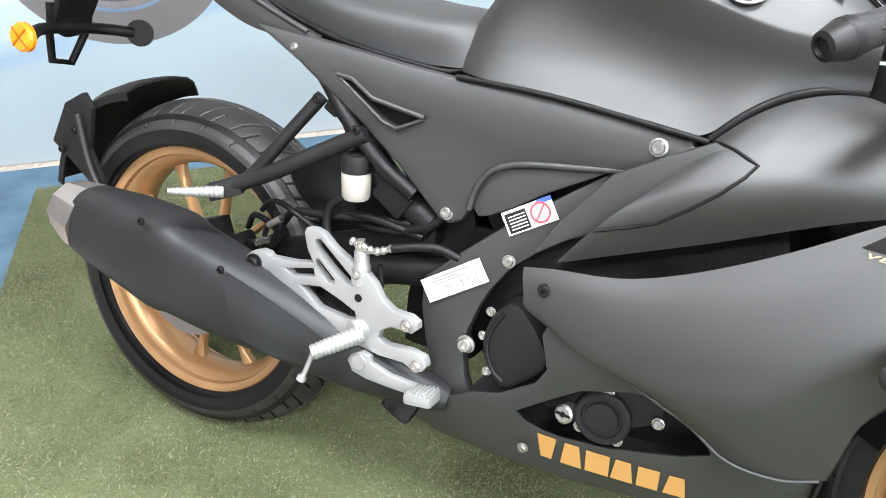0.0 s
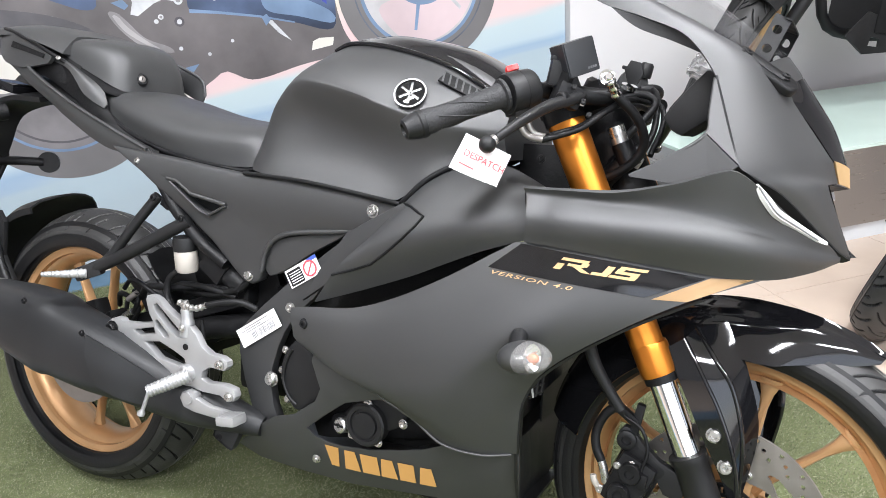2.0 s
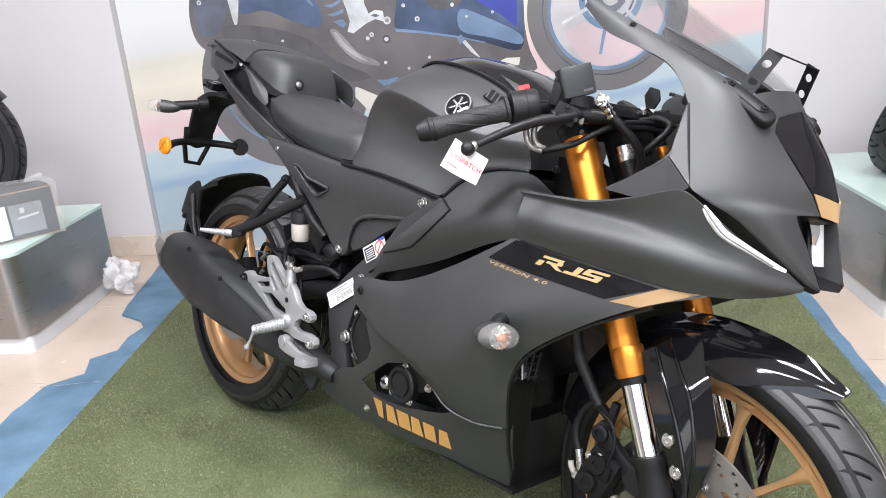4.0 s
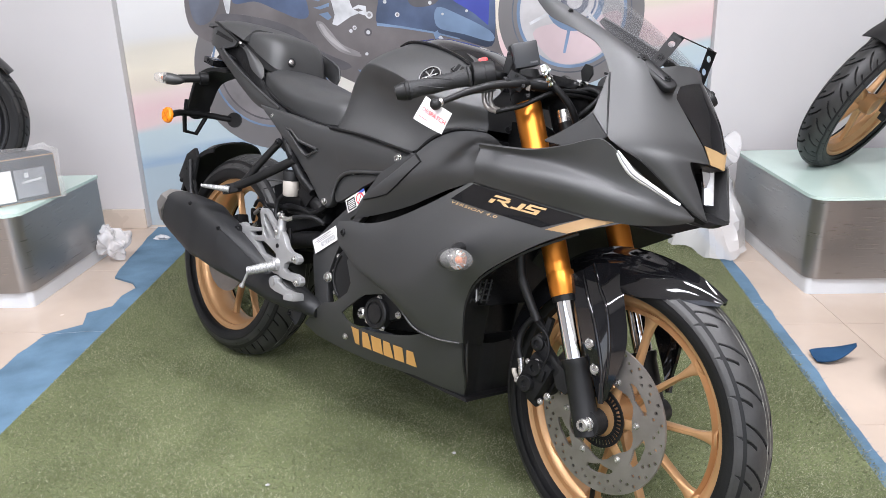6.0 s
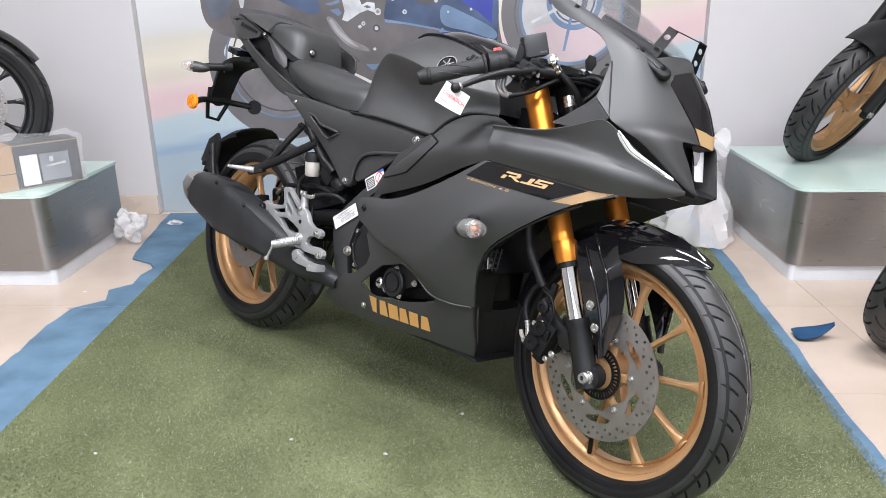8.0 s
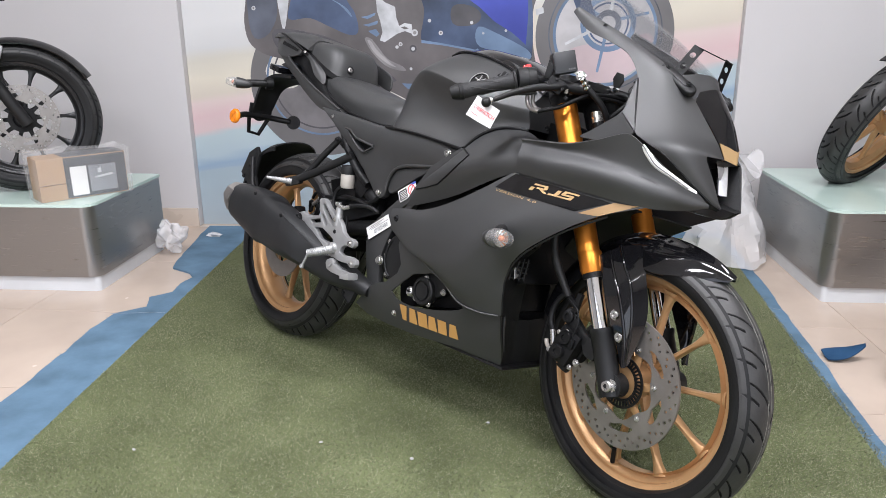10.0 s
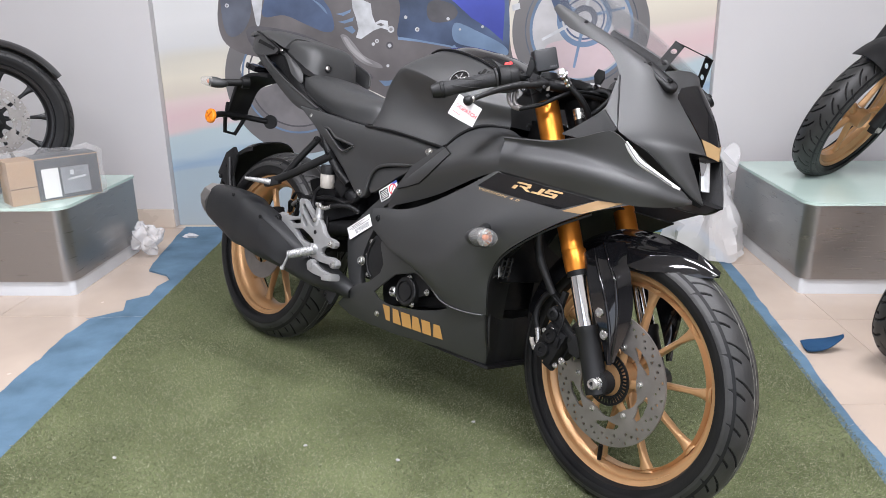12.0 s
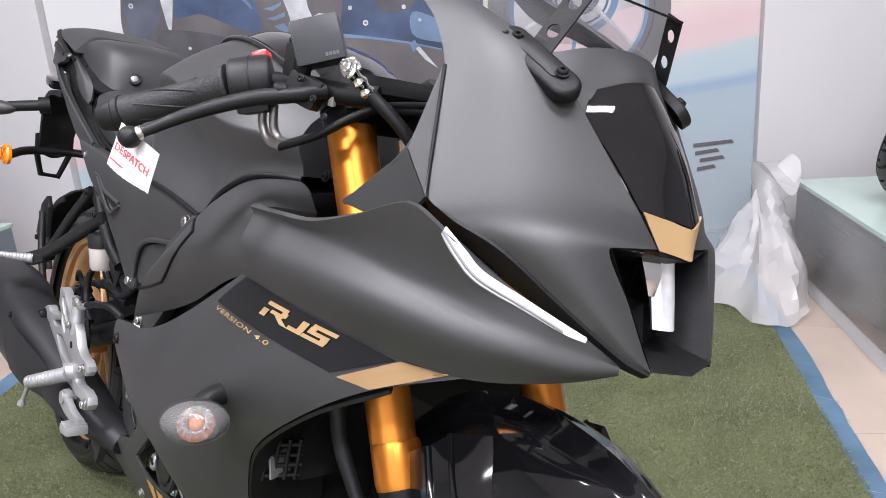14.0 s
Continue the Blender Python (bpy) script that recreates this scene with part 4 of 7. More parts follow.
refl = turned([(0.0, .006), (.020, .005), (.024, .0), (.024, -.007), (.0, -.008)], axis_pose((-.243, -.186, .689), (.12, -1, 0)), 28)
amber = part("reflector", refl, ORANGE, carrier, "round amber reflector")
cr = bmesh.new()
for a in (45, 135):
    block(0.0405, 0.0022, 0.0012, axis_pose((-.243, -.186, .689), (.12, -1, 0)) @ pose(0, 0, .0062, 0, 0, a), 0, cr)
part("reflector_rib", cr, AMBER, amber)
part("reflector", turned([(0.0, .006), (.020, .005), (.024, .0), (.024, -.007), (.0, -.008)], axis_pose((-.212, .028, .702), (-.55, .8, 0)), 28), PLASTIC, carrier)


def lamp_pod(name, c, axes, turn, stem, label, cut=.005):
    m = turn
    bm = ellipsoid(c, axes, m, 20)
    n = (m.to_3x3() @ Vector((1, 0, 0))).normalized()
    at = Vector(c) + n * cut
    back = bm.copy()
    bmesh.ops.bisect_plane(back, geom=back.verts[:] + back.edges[:] + back.faces[:], plane_co=at, plane_no=n, clear_outer=True)
    bmesh.ops.bisect_plane(bm, geom=bm.verts[:] + bm.edges[:] + bm.faces[:], plane_co=at, plane_no=n, clear_inner=True)
    for v in bm.verts:
        k = max(0, (v.co - at).dot(n) / (axes[0] - cut))
        v.co -= n * max(0, k - .82) * axes[0] * .8
    pod = part(name, back, MATTE, bike, label)
    part("lens", bm, LENS, pod, "clear lens", 8)
    part("bulb", ellipsoid(at + n * 0.010, (.008, .0065, .0065)), BULB, pod, "orange bulb inside the lens")
    part("reflector_bowl", turned([(0.002, -.004), (axes[2] * 0.45, -.001), (axes[2] * 0.85, 0.008)], axis_pose(at, n), 14, None, False), CHROME, pod, "", 10)
    part("stem", tube(stem, 0.012, 12, 8), PLASTIC, pod)
    part("stem_boot", tube([stem[0], Vector(stem[0]).lerp(Vector(stem[1]), .45)], 0.0185, 16, 3), DARK, pod)


for s in (-1, 1):
    lamp_pod("turn_signal", (1.074, s * .252, .530), (.037, .034, .0215), pose(0, 0, 0, 0, -8, s * 20), [(1.052, s * .205, .548), (1.056, s * .228, .546), (1.062, s * .244, .538)], "front turn signal with a clear lens and amber bulb")
lamp_pod("turn_signal", (-.175, -.225, .796), (.046, .019, .017), pose(0, 0, 0, 0, 0, -125), [(-.14, -.12, .815), (-.155, -.17, .806), (-.165, -.20, .800)], "rear turn signal with a clear lens on a rubber stalk")
part("tail_lamp", block(0.06, 0.12, 0.02, pose(-.13, -.07, .866, 0, 12, 0), 0.006), GLOSS, bike)

# frame covers, belly pan
SIDE_POLY = [(.202, .760), (.27, .754), (.359, .745), (.44, .735), (.525, .727), (.639, .723), (.737, .713), (.815, .700), (.826, .690), (.812, .668), (.79, .657), (.71, .645), (.64, .637), (.599, .628), (.575, .612), (.563, .59), (.558, .565), (.548, .545), (.532, .537), (.514, .541), (.448, .604), (.345, .679), (.287, .717)]
VENT = [(.350, .708), (.372, .705), (.405, .684), (.485, .671), (.445, .652), (.425, .658)]
for s in (-1, 1):
    pan = part("frame_cover", plate(SIDE_POLY, [VENT],  .147, .022, .004, s, lambda x, z: .009 * max(0, 1 - ((z - .690 + .06 * (x - .6)) / .045) ** 2) - .08 * max(0, .62 - z), 2), MATTE, bike, "matte black frame side cover with a slanted vent", 60)
    part("cover_lip", tube([(x, s * .148, z) for x, z in ((.822, .684), (.79, .660), (.71, .647), (.64, .639), (.602, .630), (.578, .614), (.565, .59), (.560, .565))], .0045, 8, 40), MATTE, pan)
    part("vent_edge", tube([(x, s * .154, z) for x, z in ((.350, .709), (.374, .706), (.407, .685), (.486, .672))], .0035, 8, 30, smooth=False), MATTE, pan)
    part("vent_edge", tube([(x, s * .153, z) for x, z in ((.350, .707), (.425, .657), (.446, .651), (.486, .670))], .0028, 8, 30, smooth=False), MATTE, pan)
    part("cover_scoop", plate([(.560, .612), (.575, .618), (.61, .628), (.70, .645), (.735, .648), (.70, .628), (.66, .606), (.62, .580), (.59, .562), (.572, .556), (.556, .575)], [], .143, .016, .004, s), MATTE, pan, "", 40)
    part("vent_liner", plate([(.335, .715), (.37, .712), (.50, .676), (.45, .640), (.41, .650)], [], .134, .006, 0, s), DARK, pan)
    part("air_duct_cover", plate([(.655, .528), (.69, .585), (.741, .650), (.80, .683), (.842, .705), (.872, .697), (.886, .686), (.872, .665), (.807, .612), (.74, .580), (.70, .560)], [], .166, .014, .004, s, lambda x, z: 0.10 * max(0, x - .72) * (x < 1)), MATTE, bike, "matte black duct cover", 40)
    part("frame_plate", plate([(.50, .452), (.55, .50), (.598, .542), (.63, .568), (.69, .615), (.735, .648), (.79, .655), (.745, .60), (.69, .57), (.66, .528), (.624, .496), (.600, .46), (.588, .434), (.575, .395), (.572, .362), (.578, .325), (.589, .300), (.556, .274), (.53, .31), (.512, .36), (.50, .41)], [], .136, .020, .005, s), MATTE, bike, "black frame plate around the swingarm pivot")
    BELLY = [(.497, .236), (.517, .254), (.56, .292), (.60, .318), (.640, .330), (.690, .366), (.704, .392), (.694, .440), (.70, .458), (.76, .436), (.84, .410), (.89, .384), (.935, .356), (.99, .346), (1.034, .350), (1.033, .31), (1.029, .262), (1.016, .222), (.95, .222), (.888, .225), (.84, .222), (.739, .215), (.633, .213), (.544, .217)]
    HOLE = [(.667, .312), (.680, .298), (.705, .292), (.733, .291), (.792, .298), (.839, .307), (.881, .318), (.912, .331), (.896, .360), (.874, .382), (.850, .394), (.808, .393), (.75, .376), (.711, .347)]
    belly = part("belly_pan", plate(BELLY, [HOLE], .163, .005, .0015, s, lambda x, z: -0.36 * max(0, .32 - z) - 0.13 * max(0, x - .76) + 0.22 * max(0, min(.12, z - .33))), MATTE, bike, "matte black belly pan with an opening at the engine cover", 25)
part("belly_floor", block(0.5, 0.2, 0.006, pose(.78, 0, .217), 0), PLASTIC, bike)
for p, d, r in (((.783, -.157, .687), (0, -1, .1), .0095), ((.526, -.140, .552), (0, -1, .1), .009), ((.275, -.151, .735), (0, -1, .1), .006),
                ((.576, -.138, .374), (0, -1, 0), .012), ((.682, -.150, .257), (0, -1, -.3), .007), ((.627, -.155, .512), (0, -1, 0), .008),
                ((1.301, -.112, .425), (.1, -1, 0), .010), ((1.319, -.109, .383), (.1, -1, 0), .010)):
    bolt(bike, Vector(p), Vector(d), r)
for p in ((.694, -.206, .506), ):
    bolt(bike, Vector(p), Vector((0, -1, 0)), .008, DARK)
r = .0078
lock_m = axis_pose((.166, -.040, .889), (1, -.3, .35))
lock = part("seat_lock", turned([(r * 1.7, -.010), (r * 1.7, .001), (r * 1.45, .003), (r * 1.15, .003), (r * 1.1, .0005), (.0001, .0005)], lock_m, 28), DARK, bike, "round seat lock sunk in the pillion seat", 30)
part("lock_barrel", turned([(r * .9, 0), (r * .9, .0022), (r * .75, .0030), (.0001, .0030)], lock_m, 24), DISCM, lock, "steel lock barrel")
part("keyhole", block(.0016, .0066, .0006, lock_m @ pose(0, 0, .0032), 0), DARK, lock)

# ---- exhaust, engine, rear suspension ----
def oval_sweep(stations, n=20, m=5):
    """A body of rounded-box cross-sections: (x, y, z, half height, half width, squareness)."""
    rows = []
    cs = [Vector(s[:3]) for s in stations]
    keys = spline([Vector((s[3], s[4], s[5])) for s in stations], (len(stations) - 1) * m + 1)
    axis = spline(cs, (len(stations) - 1) * m + 1)
    for i, (c, k) in enumerate(zip(axis, keys)):
        d = (axis[min(i + 1, len(axis) - 1)] - axis[max(0, i - 1)]).normalized()
        up = (Vector((0, 0, 1)) - d * d.z).normalized()
        lat = d.cross(up)
        ring = []
        for j in range(n):
            a = 2 * math.pi * j / n
            ca, sa = math.cos(a), math.sin(a)
            e = 2 / k.z
            ring.append(c + up * (k.x * math.copysign(abs(sa) ** e, sa)) + lat * (k.y * math.copysign(abs(ca) ** e, ca)))
        rows.append(ring)
    bm = bmesh.new()
    vs = grid_faces(bm, rows, closed=True)
    bm.faces.new(vs[0])
    bm.faces.new(vs[-1])
    return bm


silencer = part("silencer", oval_sweep([(-.062, -.208, .424, .058, .050, 2.6), (-.03, -.209, .420, .070, .056, 2.8), (.05, -.209, .409, .079, .057, 3.0), (.15, -.206, .388, .073, .055, 3.0),
                                        (.24, -.200, .367, .068, .052, 2.8), (.30, -.190, .352, .058, .046, 2.6), (.36, -.180, .334, .045, .038, 2.3), (.43, -.168, .314, .028, .030, 2.1), (.50, -.155, .298, .021, .024, 2), (.56, -.140, .284, .018, .020, 2)], 28, 5),
                CHAR, bike, "charcoal black exhaust silencer with a heat shield", 50)
part("shield", loft([[(.262, -.262, .430), (.31, -.250, .408), (.36, -.224, .372), (.42, -.204, .338)],
                     [(.266, -.267, .385), (.31, -.254, .368), (.36, -.226, .340), (.42, -.206, .318)],
                     [(.280, -.258, .338), (.32, -.245, .320), (.36, -.220, .306), (.42, -.200, .298)]], 14, 4, 0.004), CHAR, silencer, "raised heat shield", 30)
part("end_cap", turned([(.058, 0), (.058, .012), (.050, .042), (.044, .062), (.036, .062), (.032, .03), (.0001, .028)], axis_pose((-.058, -.208, .424), (-1, .02, .22)), 10), TIP, silencer, "satin metal end cap", 20)
for p in ((.102, -.263, .470), (.241, -.252, .428), (.492, -.178, .262)):
    bolt(silencer, Vector(p), Vector((0, -1, .15)), .0055, DARK, "screw")
part("exhaust_hanger", block(.05, .012, .05, pose(.50, -.163, .268, 0, 25, 0), .012), CHAR, silencer)

part("engine_block", block(.36, .22, .30, pose(.79, 0, .45, 0, -12, 0), .03), DARK, bike, "dark engine and gearbox behind the fairing")
part("radiator", block(.03, .22, .20, pose(1.012, 0, .52, 0, -14, 0), .008), DARK, bike)
part("airbox", block(.40, .20, .12, pose(.78, 0, .70), .03), DARK, bike)
part("subframe", block(.42, .16, .06, pose(.34, 0, .715, 0, 18, 0), .02), DARK, bike)
clutch = part("clutch_cover", plate(smooth_loop([(.637, .456), (.612, .428), (.604, .388), (.620, .350), (.645, .334), (.690, .372), (.694, .398), (.664, .440)], 40), [], .152, .05, .007), PLASTIC, bike, "black rounded clutch cover", 40)
part("cover_rib", tube([(.630, -.153, .440), (.617, -.153, .415), (.612, -.153, .385), (.624, -.153, .356), (.640, -.153, .344)], .0028, 6, 24), PLASTIC, clutch)
for p in ((.607, -.140, .432), (.600, -.140, .395), (.612, -.140, .345)):
    bolt(clutch, Vector(p), Vector((0, -1, 0)), .0062)
part("engine_liner", plate([(.64, .30), (.66, .44), (.90, .42), (.93, .33), (.84, .29), (.72, .28)], [], .085, .01, 0), DARK, bike)
cov = part("engine_cover", plate(smooth_loop([(.770, .388), (.812, .397), (.842, .385), (.850, .362), (.838, .345), (.800, .325), (.765, .312), (.745, .325), (.748, .360)], 44), [], .146, .04, .006), PLASTIC, bike, "black generator cover seen through the belly pan", 40)
part("round_cap", turned([(.036, -.01), (.036, .008), (.033, .011), (.027, .011), (.026, .007), (.022, .007), (.021, .011), (.0001, .012)], axis_pose((.779, -.149, .340), (0, -1, 0)), 36), PLASTIC, cov, "", 30)
for x, z in ((.780, .374), (.752, .316), (.801, .313), (.846, .354)):
    bolt(cov, Vector((x, -.150, z)), Vector((0, -1, 0)), .0072)
part("oil_filler", turned([(.013, -.02), (.013, .006), (.010, .009), (.004, .009), (.004, .004), (.0001, .004)], axis_pose((.731, -.150, .327), (-.2, -1, .2)), 16), ZINC, cov)
part("filler_slot", block(.020, .003, .0035, axis_pose((.730, -.159, .329), (-.2, -1, .2)), .0005), DARK, cov)
part("pipe", tube([(.700, -.12, .318), (.730, -.125, .335), (.745, -.12, .36), (.74, -.11, .385)], .011, 10, 14), DARK, cov)

# swingarm, shock, rear brake
swing = bmesh.new()
for s in (-1, 1):
    tube_into(swing, [(.53, s * .10, .455), (.40, s * .105, .430), (.20, s * .105, .365), (-.02, s * .105, .306)], .022, 10, 20)
tube_into(swing, [(.40, -.10, .43), (.40, .10, .43)], .03, 10, 6)
arm = part("swingarm", swing, DARK, bike, "black swingarm")
part("axle_nut", turned([(.018, 0), (.018, .012), (.012, .02), (.0001, .02)], axis_pose((0, -.126, .306), (0, -1, 0)), 6), ZINC, arm)
part("shock", tube([(.44, 0, .46), (.50, 0, .60), (.54, 0, .72)], .035, 14, 10), DARK, bike)
disc_r = turned([(.06, 0), (.110, 0), (.110, .004), (.06, .004), (.06, 0)], axis_pose((0, -.072, .305), (0, -1, 0)), 48, None, False)
part("rear_disc", disc_r, DISCM, bike, "steel rear brake disc")
cal = block(.085, .045, .055, pose(.125, -.095, .385, 0, -30, 0), .010)
block(.05, .035, .04, pose(.09, -.10, .42, 0, -20, 0), .008, cal)
tube_into(cal, [(.06, -.11, .37), (.17, -.11, .41)], .012, 8, 4)
part("rear_caliper", cal, DARK, bike, "black rear brake caliper")

# rear mudguard hugging the tyre
hug_rows = []
for k in range(15):
    row = []
    for j, y in enumerate((-.085, -.084, -.066, -.033, 0, .033, .066, .084, .085)):
        r = (.318, .332, .342, .347, .349, .347, .342, .332, .318)[j] + .020 * math.sin(k / 14 * math.pi)
        front = 106 + 7 * (y / .085) ** 2
        a = radians(front + (160 - front) * k / 14)
        row.append(Vector((r * math.cos(a), y, .305 + r * math.sin(a))))
    hug_rows.append(row)
hb = bmesh.new()
grid_faces(hb, hug_rows)
thicken(hb, .004)
hug = part("rear_mudguard", hb, PLASTIC, bike, "black plastic mudguard over the rear tyre")
part("mudguard_stay", plate([(-.30, .50), (-.262, .575), (-.215, .60), (-.195, .575), (-.205, .50), (-.165, .43), (-.185, .425), (-.25, .47)], [], .100, .012, .003), PLASTIC, hug, "", 30)
part("mudguard_strut", tube([(-.225, -.104, .56), (-.19, -.11, .47), (-.13, -.115, .40)], .008, 6, 8), PLASTIC, hug)
for p in ((-.235, -.102, .53), (-.27, -.102, .49)):
    bolt(hug, Vector(p), Vector((0, -1, 0)), .007, DARK)

# rider footrest hanger
hanger = part("footrest_hanger", plate(
    [(0.240, 0.427), (0.240, 0.436), (0.249, 0.444), (0.264, 0.450), (0.276, 0.449), (0.282, 0.444), (0.321, 0.447), (0.357, 0.454), (0.347, 0.469), (0.340, 0.493), (0.343, 0.502), (0.357, 0.503), (0.370, 0.499), (0.389, 0.484), (0.416, 0.470), (0.442, 0.461), (0.458, 0.448), (0.471, 0.428), (0.489, 0.418), (0.515, 0.417), (0.528, 0.411), (0.529, 0.402), (0.520, 0.393), (0.507, 0.394), (0.489, 0.394), (0.473, 0.384), (0.470, 0.371), (0.483, 0.366), (0.520, 0.369), (0.543, 0.365), (0.548, 0.353), (0.541, 0.343), (0.528, 0.341), (0.512, 0.348), (0.472, 0.347), (0.446, 0.351), (0.424, 0.350), (0.410, 0.356), (0.386, 0.360), (0.364, 0.369), (0.314, 0.401), (0.280, 0.422), (0.269, 0.419), (0.254, 0.413), (0.243, 0.417)],
    [[(0.309, 0.433), (0.358, 0.445), (0.361, 0.434), (0.322, 0.426)], [(0.337, 0.415), (0.372, 0.421), (0.406, 0.410), (0.430, 0.400), (0.434, 0.389), (0.414, 0.385), (0.370, 0.390)],
     [(0.359, 0.487), (0.367, 0.490), (0.389, 0.473), (0.426, 0.444), (0.424, 0.437), (0.412, 0.437), (0.388, 0.453), (0.362, 0.475)], [(0.361, 0.458), (0.366, 0.461), (0.393, 0.438), (0.394, 0.431), (0.383, 0.431), (0.364, 0.447)]],
    .198, .016, .0032), ALU, bike, "cast silver footrest hanger", 35)
bolt(hanger, Vector((0.256, -0.199, 0.429)), Vector((0, -1, 0)), .012, DARK)
for p in ((0.513, -0.199, 0.404), (0.533, -0.199, 0.351)):
    bolt(hanger, Vector(p), Vector((0, -1, 0)), .008)
part("hanger_hole", turned([(.0058, 0), (.0058, .0012), (.0001, .0012)], axis_pose((0.435, -0.198, 0.422), (0, -1, 0)), 16), DARK, hanger)
boss = turned([(.017, -.01), (.016, .010), (.012, .014), (.0001, .014)], axis_pose((.440, -.196, .376), (-.3, -1, 0)), 20)
part("peg_boss", boss, ALU, hanger)
peg = tube([(.450, -.205, .376), (.402, -.254, .351)], .0125, 12, 60, radii=lambda t: .0125 - .0015 * t + .0006 * (1 if math.sin(t * 75) > 0 else -1))
part("footrest", peg, ALU, hanger, "ribbed silver footrest")
part("feeler", tube([(.403, -.253, .348), (.397, -.257, .325), (.392, -.259, .312), (.391, -.259, .309)], .004, 10, 10, radii=lambda t: .0036 + (.0032 if t > .85 else 0)), ALU, hanger)
pedal = part("brake_pedal", plate([(.432, .333), (.437, .344), (.452, .351), (.466, .347), (.469, .339), (.499, .330), (.541, .329), (.546, .318), (.534, .312), (.500, .312), (.465, .313), (.441, .318)], [], .211, .012, .003), ALU, bike, "silver brake pedal with a ribbed pad", 40)
pad = block(.040, .034, .016, pose(.556, -.219, .322, 0, -8, 0), .006)
part("pedal_pad", pad, ALU, pedal)
for k in range(6):
    part("pad_rib", block(.0028, .030, .003, pose(.5405 + .0062 * k, -.219, .3285 + .0009 * k, 0, -8, 0), .001), ALU, pedal)
part("pedal_pivot", tube([(.452, -.190, .336), (.452, -.214, .336)], .011, 12, 3), ALU, pedal)

# master cylinder above the hanger, switch wires and hoses beside the swingarm
mc = part("rear_master_cylinder", tube([(.430, -.190, .440), (.432, -.190, .462), (.430, -.190, .487)], .013, 16, 12, radii=lambda t: .0125 if t < .55 else .0105), ALU, bike, "cast silver rear brake cylinder")
part("cylinder_neck", turned([(.0085, 0), (.0085, .010), (.0062, .012), (.0062, .018), (.0001, .018)], axis_pose((.430, -.190, .485), (-.1, -.1, 1)), 16), ZINC, mc)
bolt(mc, Vector((.432, -.203, .456)), Vector((0, -1, 0)), .006)
part("brake_line", tube([(.412, -.190, .498), (.432, -.192, .494), (.452, -.192, .492), (.475, -.188, .500)], .0052, 12, 30, radii=lambda t: .0046 + .0016 * (math.sin(t * 40) > .2)), ZINC, mc, "steel brake line fitting")
part("brake_line_sleeve", tube([(.475, -.188, .500), (.505, -.180, .508), (.535, -.170, .510), (.56, -.160, .50)], .0058, 12, 20), DARK, mc)
part("spring_wire", tube([(.455, -.180, .47), (.458, -.178, .44), (.452, -.176, .42)], .0032, 8, 16), DARK, mc)
for pts, rad in (([(.215, -.135, .487), (.235, -.14, .505), (.262, -.145, .508), (.30, -.145, .492), (.335, -.14, .475)], .0045), ([(.225, -.14, .45), (.235, -.145, .468), (.252, -.148, .478), (.262, -.148, .486)], .0042), ([(.33, -.13, .50), (.37, -.135, .515), (.43, -.135, .515), (.49, -.13, .505)], .006)):
    part("wiring", tube(pts, rad, 10, 24), DARK, bike)
part("wire_fitting", tube([(.238, -.146, .470), (.250, -.148, .478), (.262, -.148, .486)], .0055, 12, 12), DISCM, bike, "steel line fitting")

# pillion footrest bracket
pb = tube([(.325, -.150, .676), (.285, -.172, .618), (.245, -.190, .560), (.222, -.198, .540)], .0095, 8, 12)
tube_into(pb, [(.398, -.150, .636), (.33, -.168, .598), (.27, -.186, .563), (.205, -.202, .532)], .012, 8, 12)
block(.05, .022, .026, pose(.205, -.205, .530, 0, -20, 25), .006, pb)
pbr = part("pillion_bracket", pb, PLASTIC, bike, "black tubular pillion footrest bracket")
pp = tube([(.207, -.212, .527), (.182, -.242, .527), (.156, -.266, .527)], .009, 8, 40, radii=lambda t: .0095 - .005 * t + .0005 * (1 if math.sin(t * 70) > 0 else -1))
part("pillion_footrest", pp, ALU, pbr, "folding silver pillion footrest")
bolt(pbr, Vector((.322, -.158, .672)), Vector((0, -1, 0)), .007, DARK)
bolt(pbr, Vector((.390, -.160, .640)), Vector((0, -1, 0)), .007, DARK)

# rear brake reservoir and hoses
res = part("brake_reservoir", turned([(.018, -.060), (.0205, -.055), (.021, -.022), (.020, -.020)], pose(.385, -.148, .602, 6, 0, 0), 24), MILKY, bike, "small milky brake fluid reservoir with a black cap")
part("cap", turned([(.0215, -.020), (.022, -.004), (.020, .004), (.010, .004), (.0001, .005)], pose(.385, -.148, .602, 6, 0, 0), 24), PLASTIC, res)
part("hose", tube([(.375, -.150, .545), (.35, -.152, .525), (.348, -.155, .49), (.372, -.16, .468), (.40, -.16, .45)], .006, 8, 24), DARK, res)
for pts, r in (([(.245, -.12, .47), (.28, -.14, .50), (.33, -.14, .505), (.42, -.13, .515), (.50, -.12, .52)], .006), ([(.16, -.10, .44), (.20, -.13, .475), (.245, -.13, .455), (.22, -.12, .42)], .005),
               ([(.19, -.11, .405), (.235, -.13, .445), (.25, -.135, .47), (.235, -.13, .485)], .005), ([(.36, -.12, .50), (.44, -.13, .505), (.50, -.13, .525), (.525, -.12, .56)], .007)):
    part("rear_hose", tube(pts, r, 8, 20), DARK, bike)
part("banjo_fitting", tube([(.195, -.118, .425), (.215, -.124, .435), (.23, -.128, .442)], .007, 8, 6), ZINC, bike)
# dark filler blocks added to stop the view through the frame
inner = block(.20, .16, .16, pose(.45, 0, .50, 0, -20, 0), .02)
block(.12, .14, .10, pose(.50, 0, .36), .02, inner)
block(.22, .20, .10, pose(.66, 0, .60, 0, -35, 0), .02, inner)
block(.16, .18, .16, pose(.62, 0, .45), .02, inner)
part("inner_guard", inner, DARK, bike)

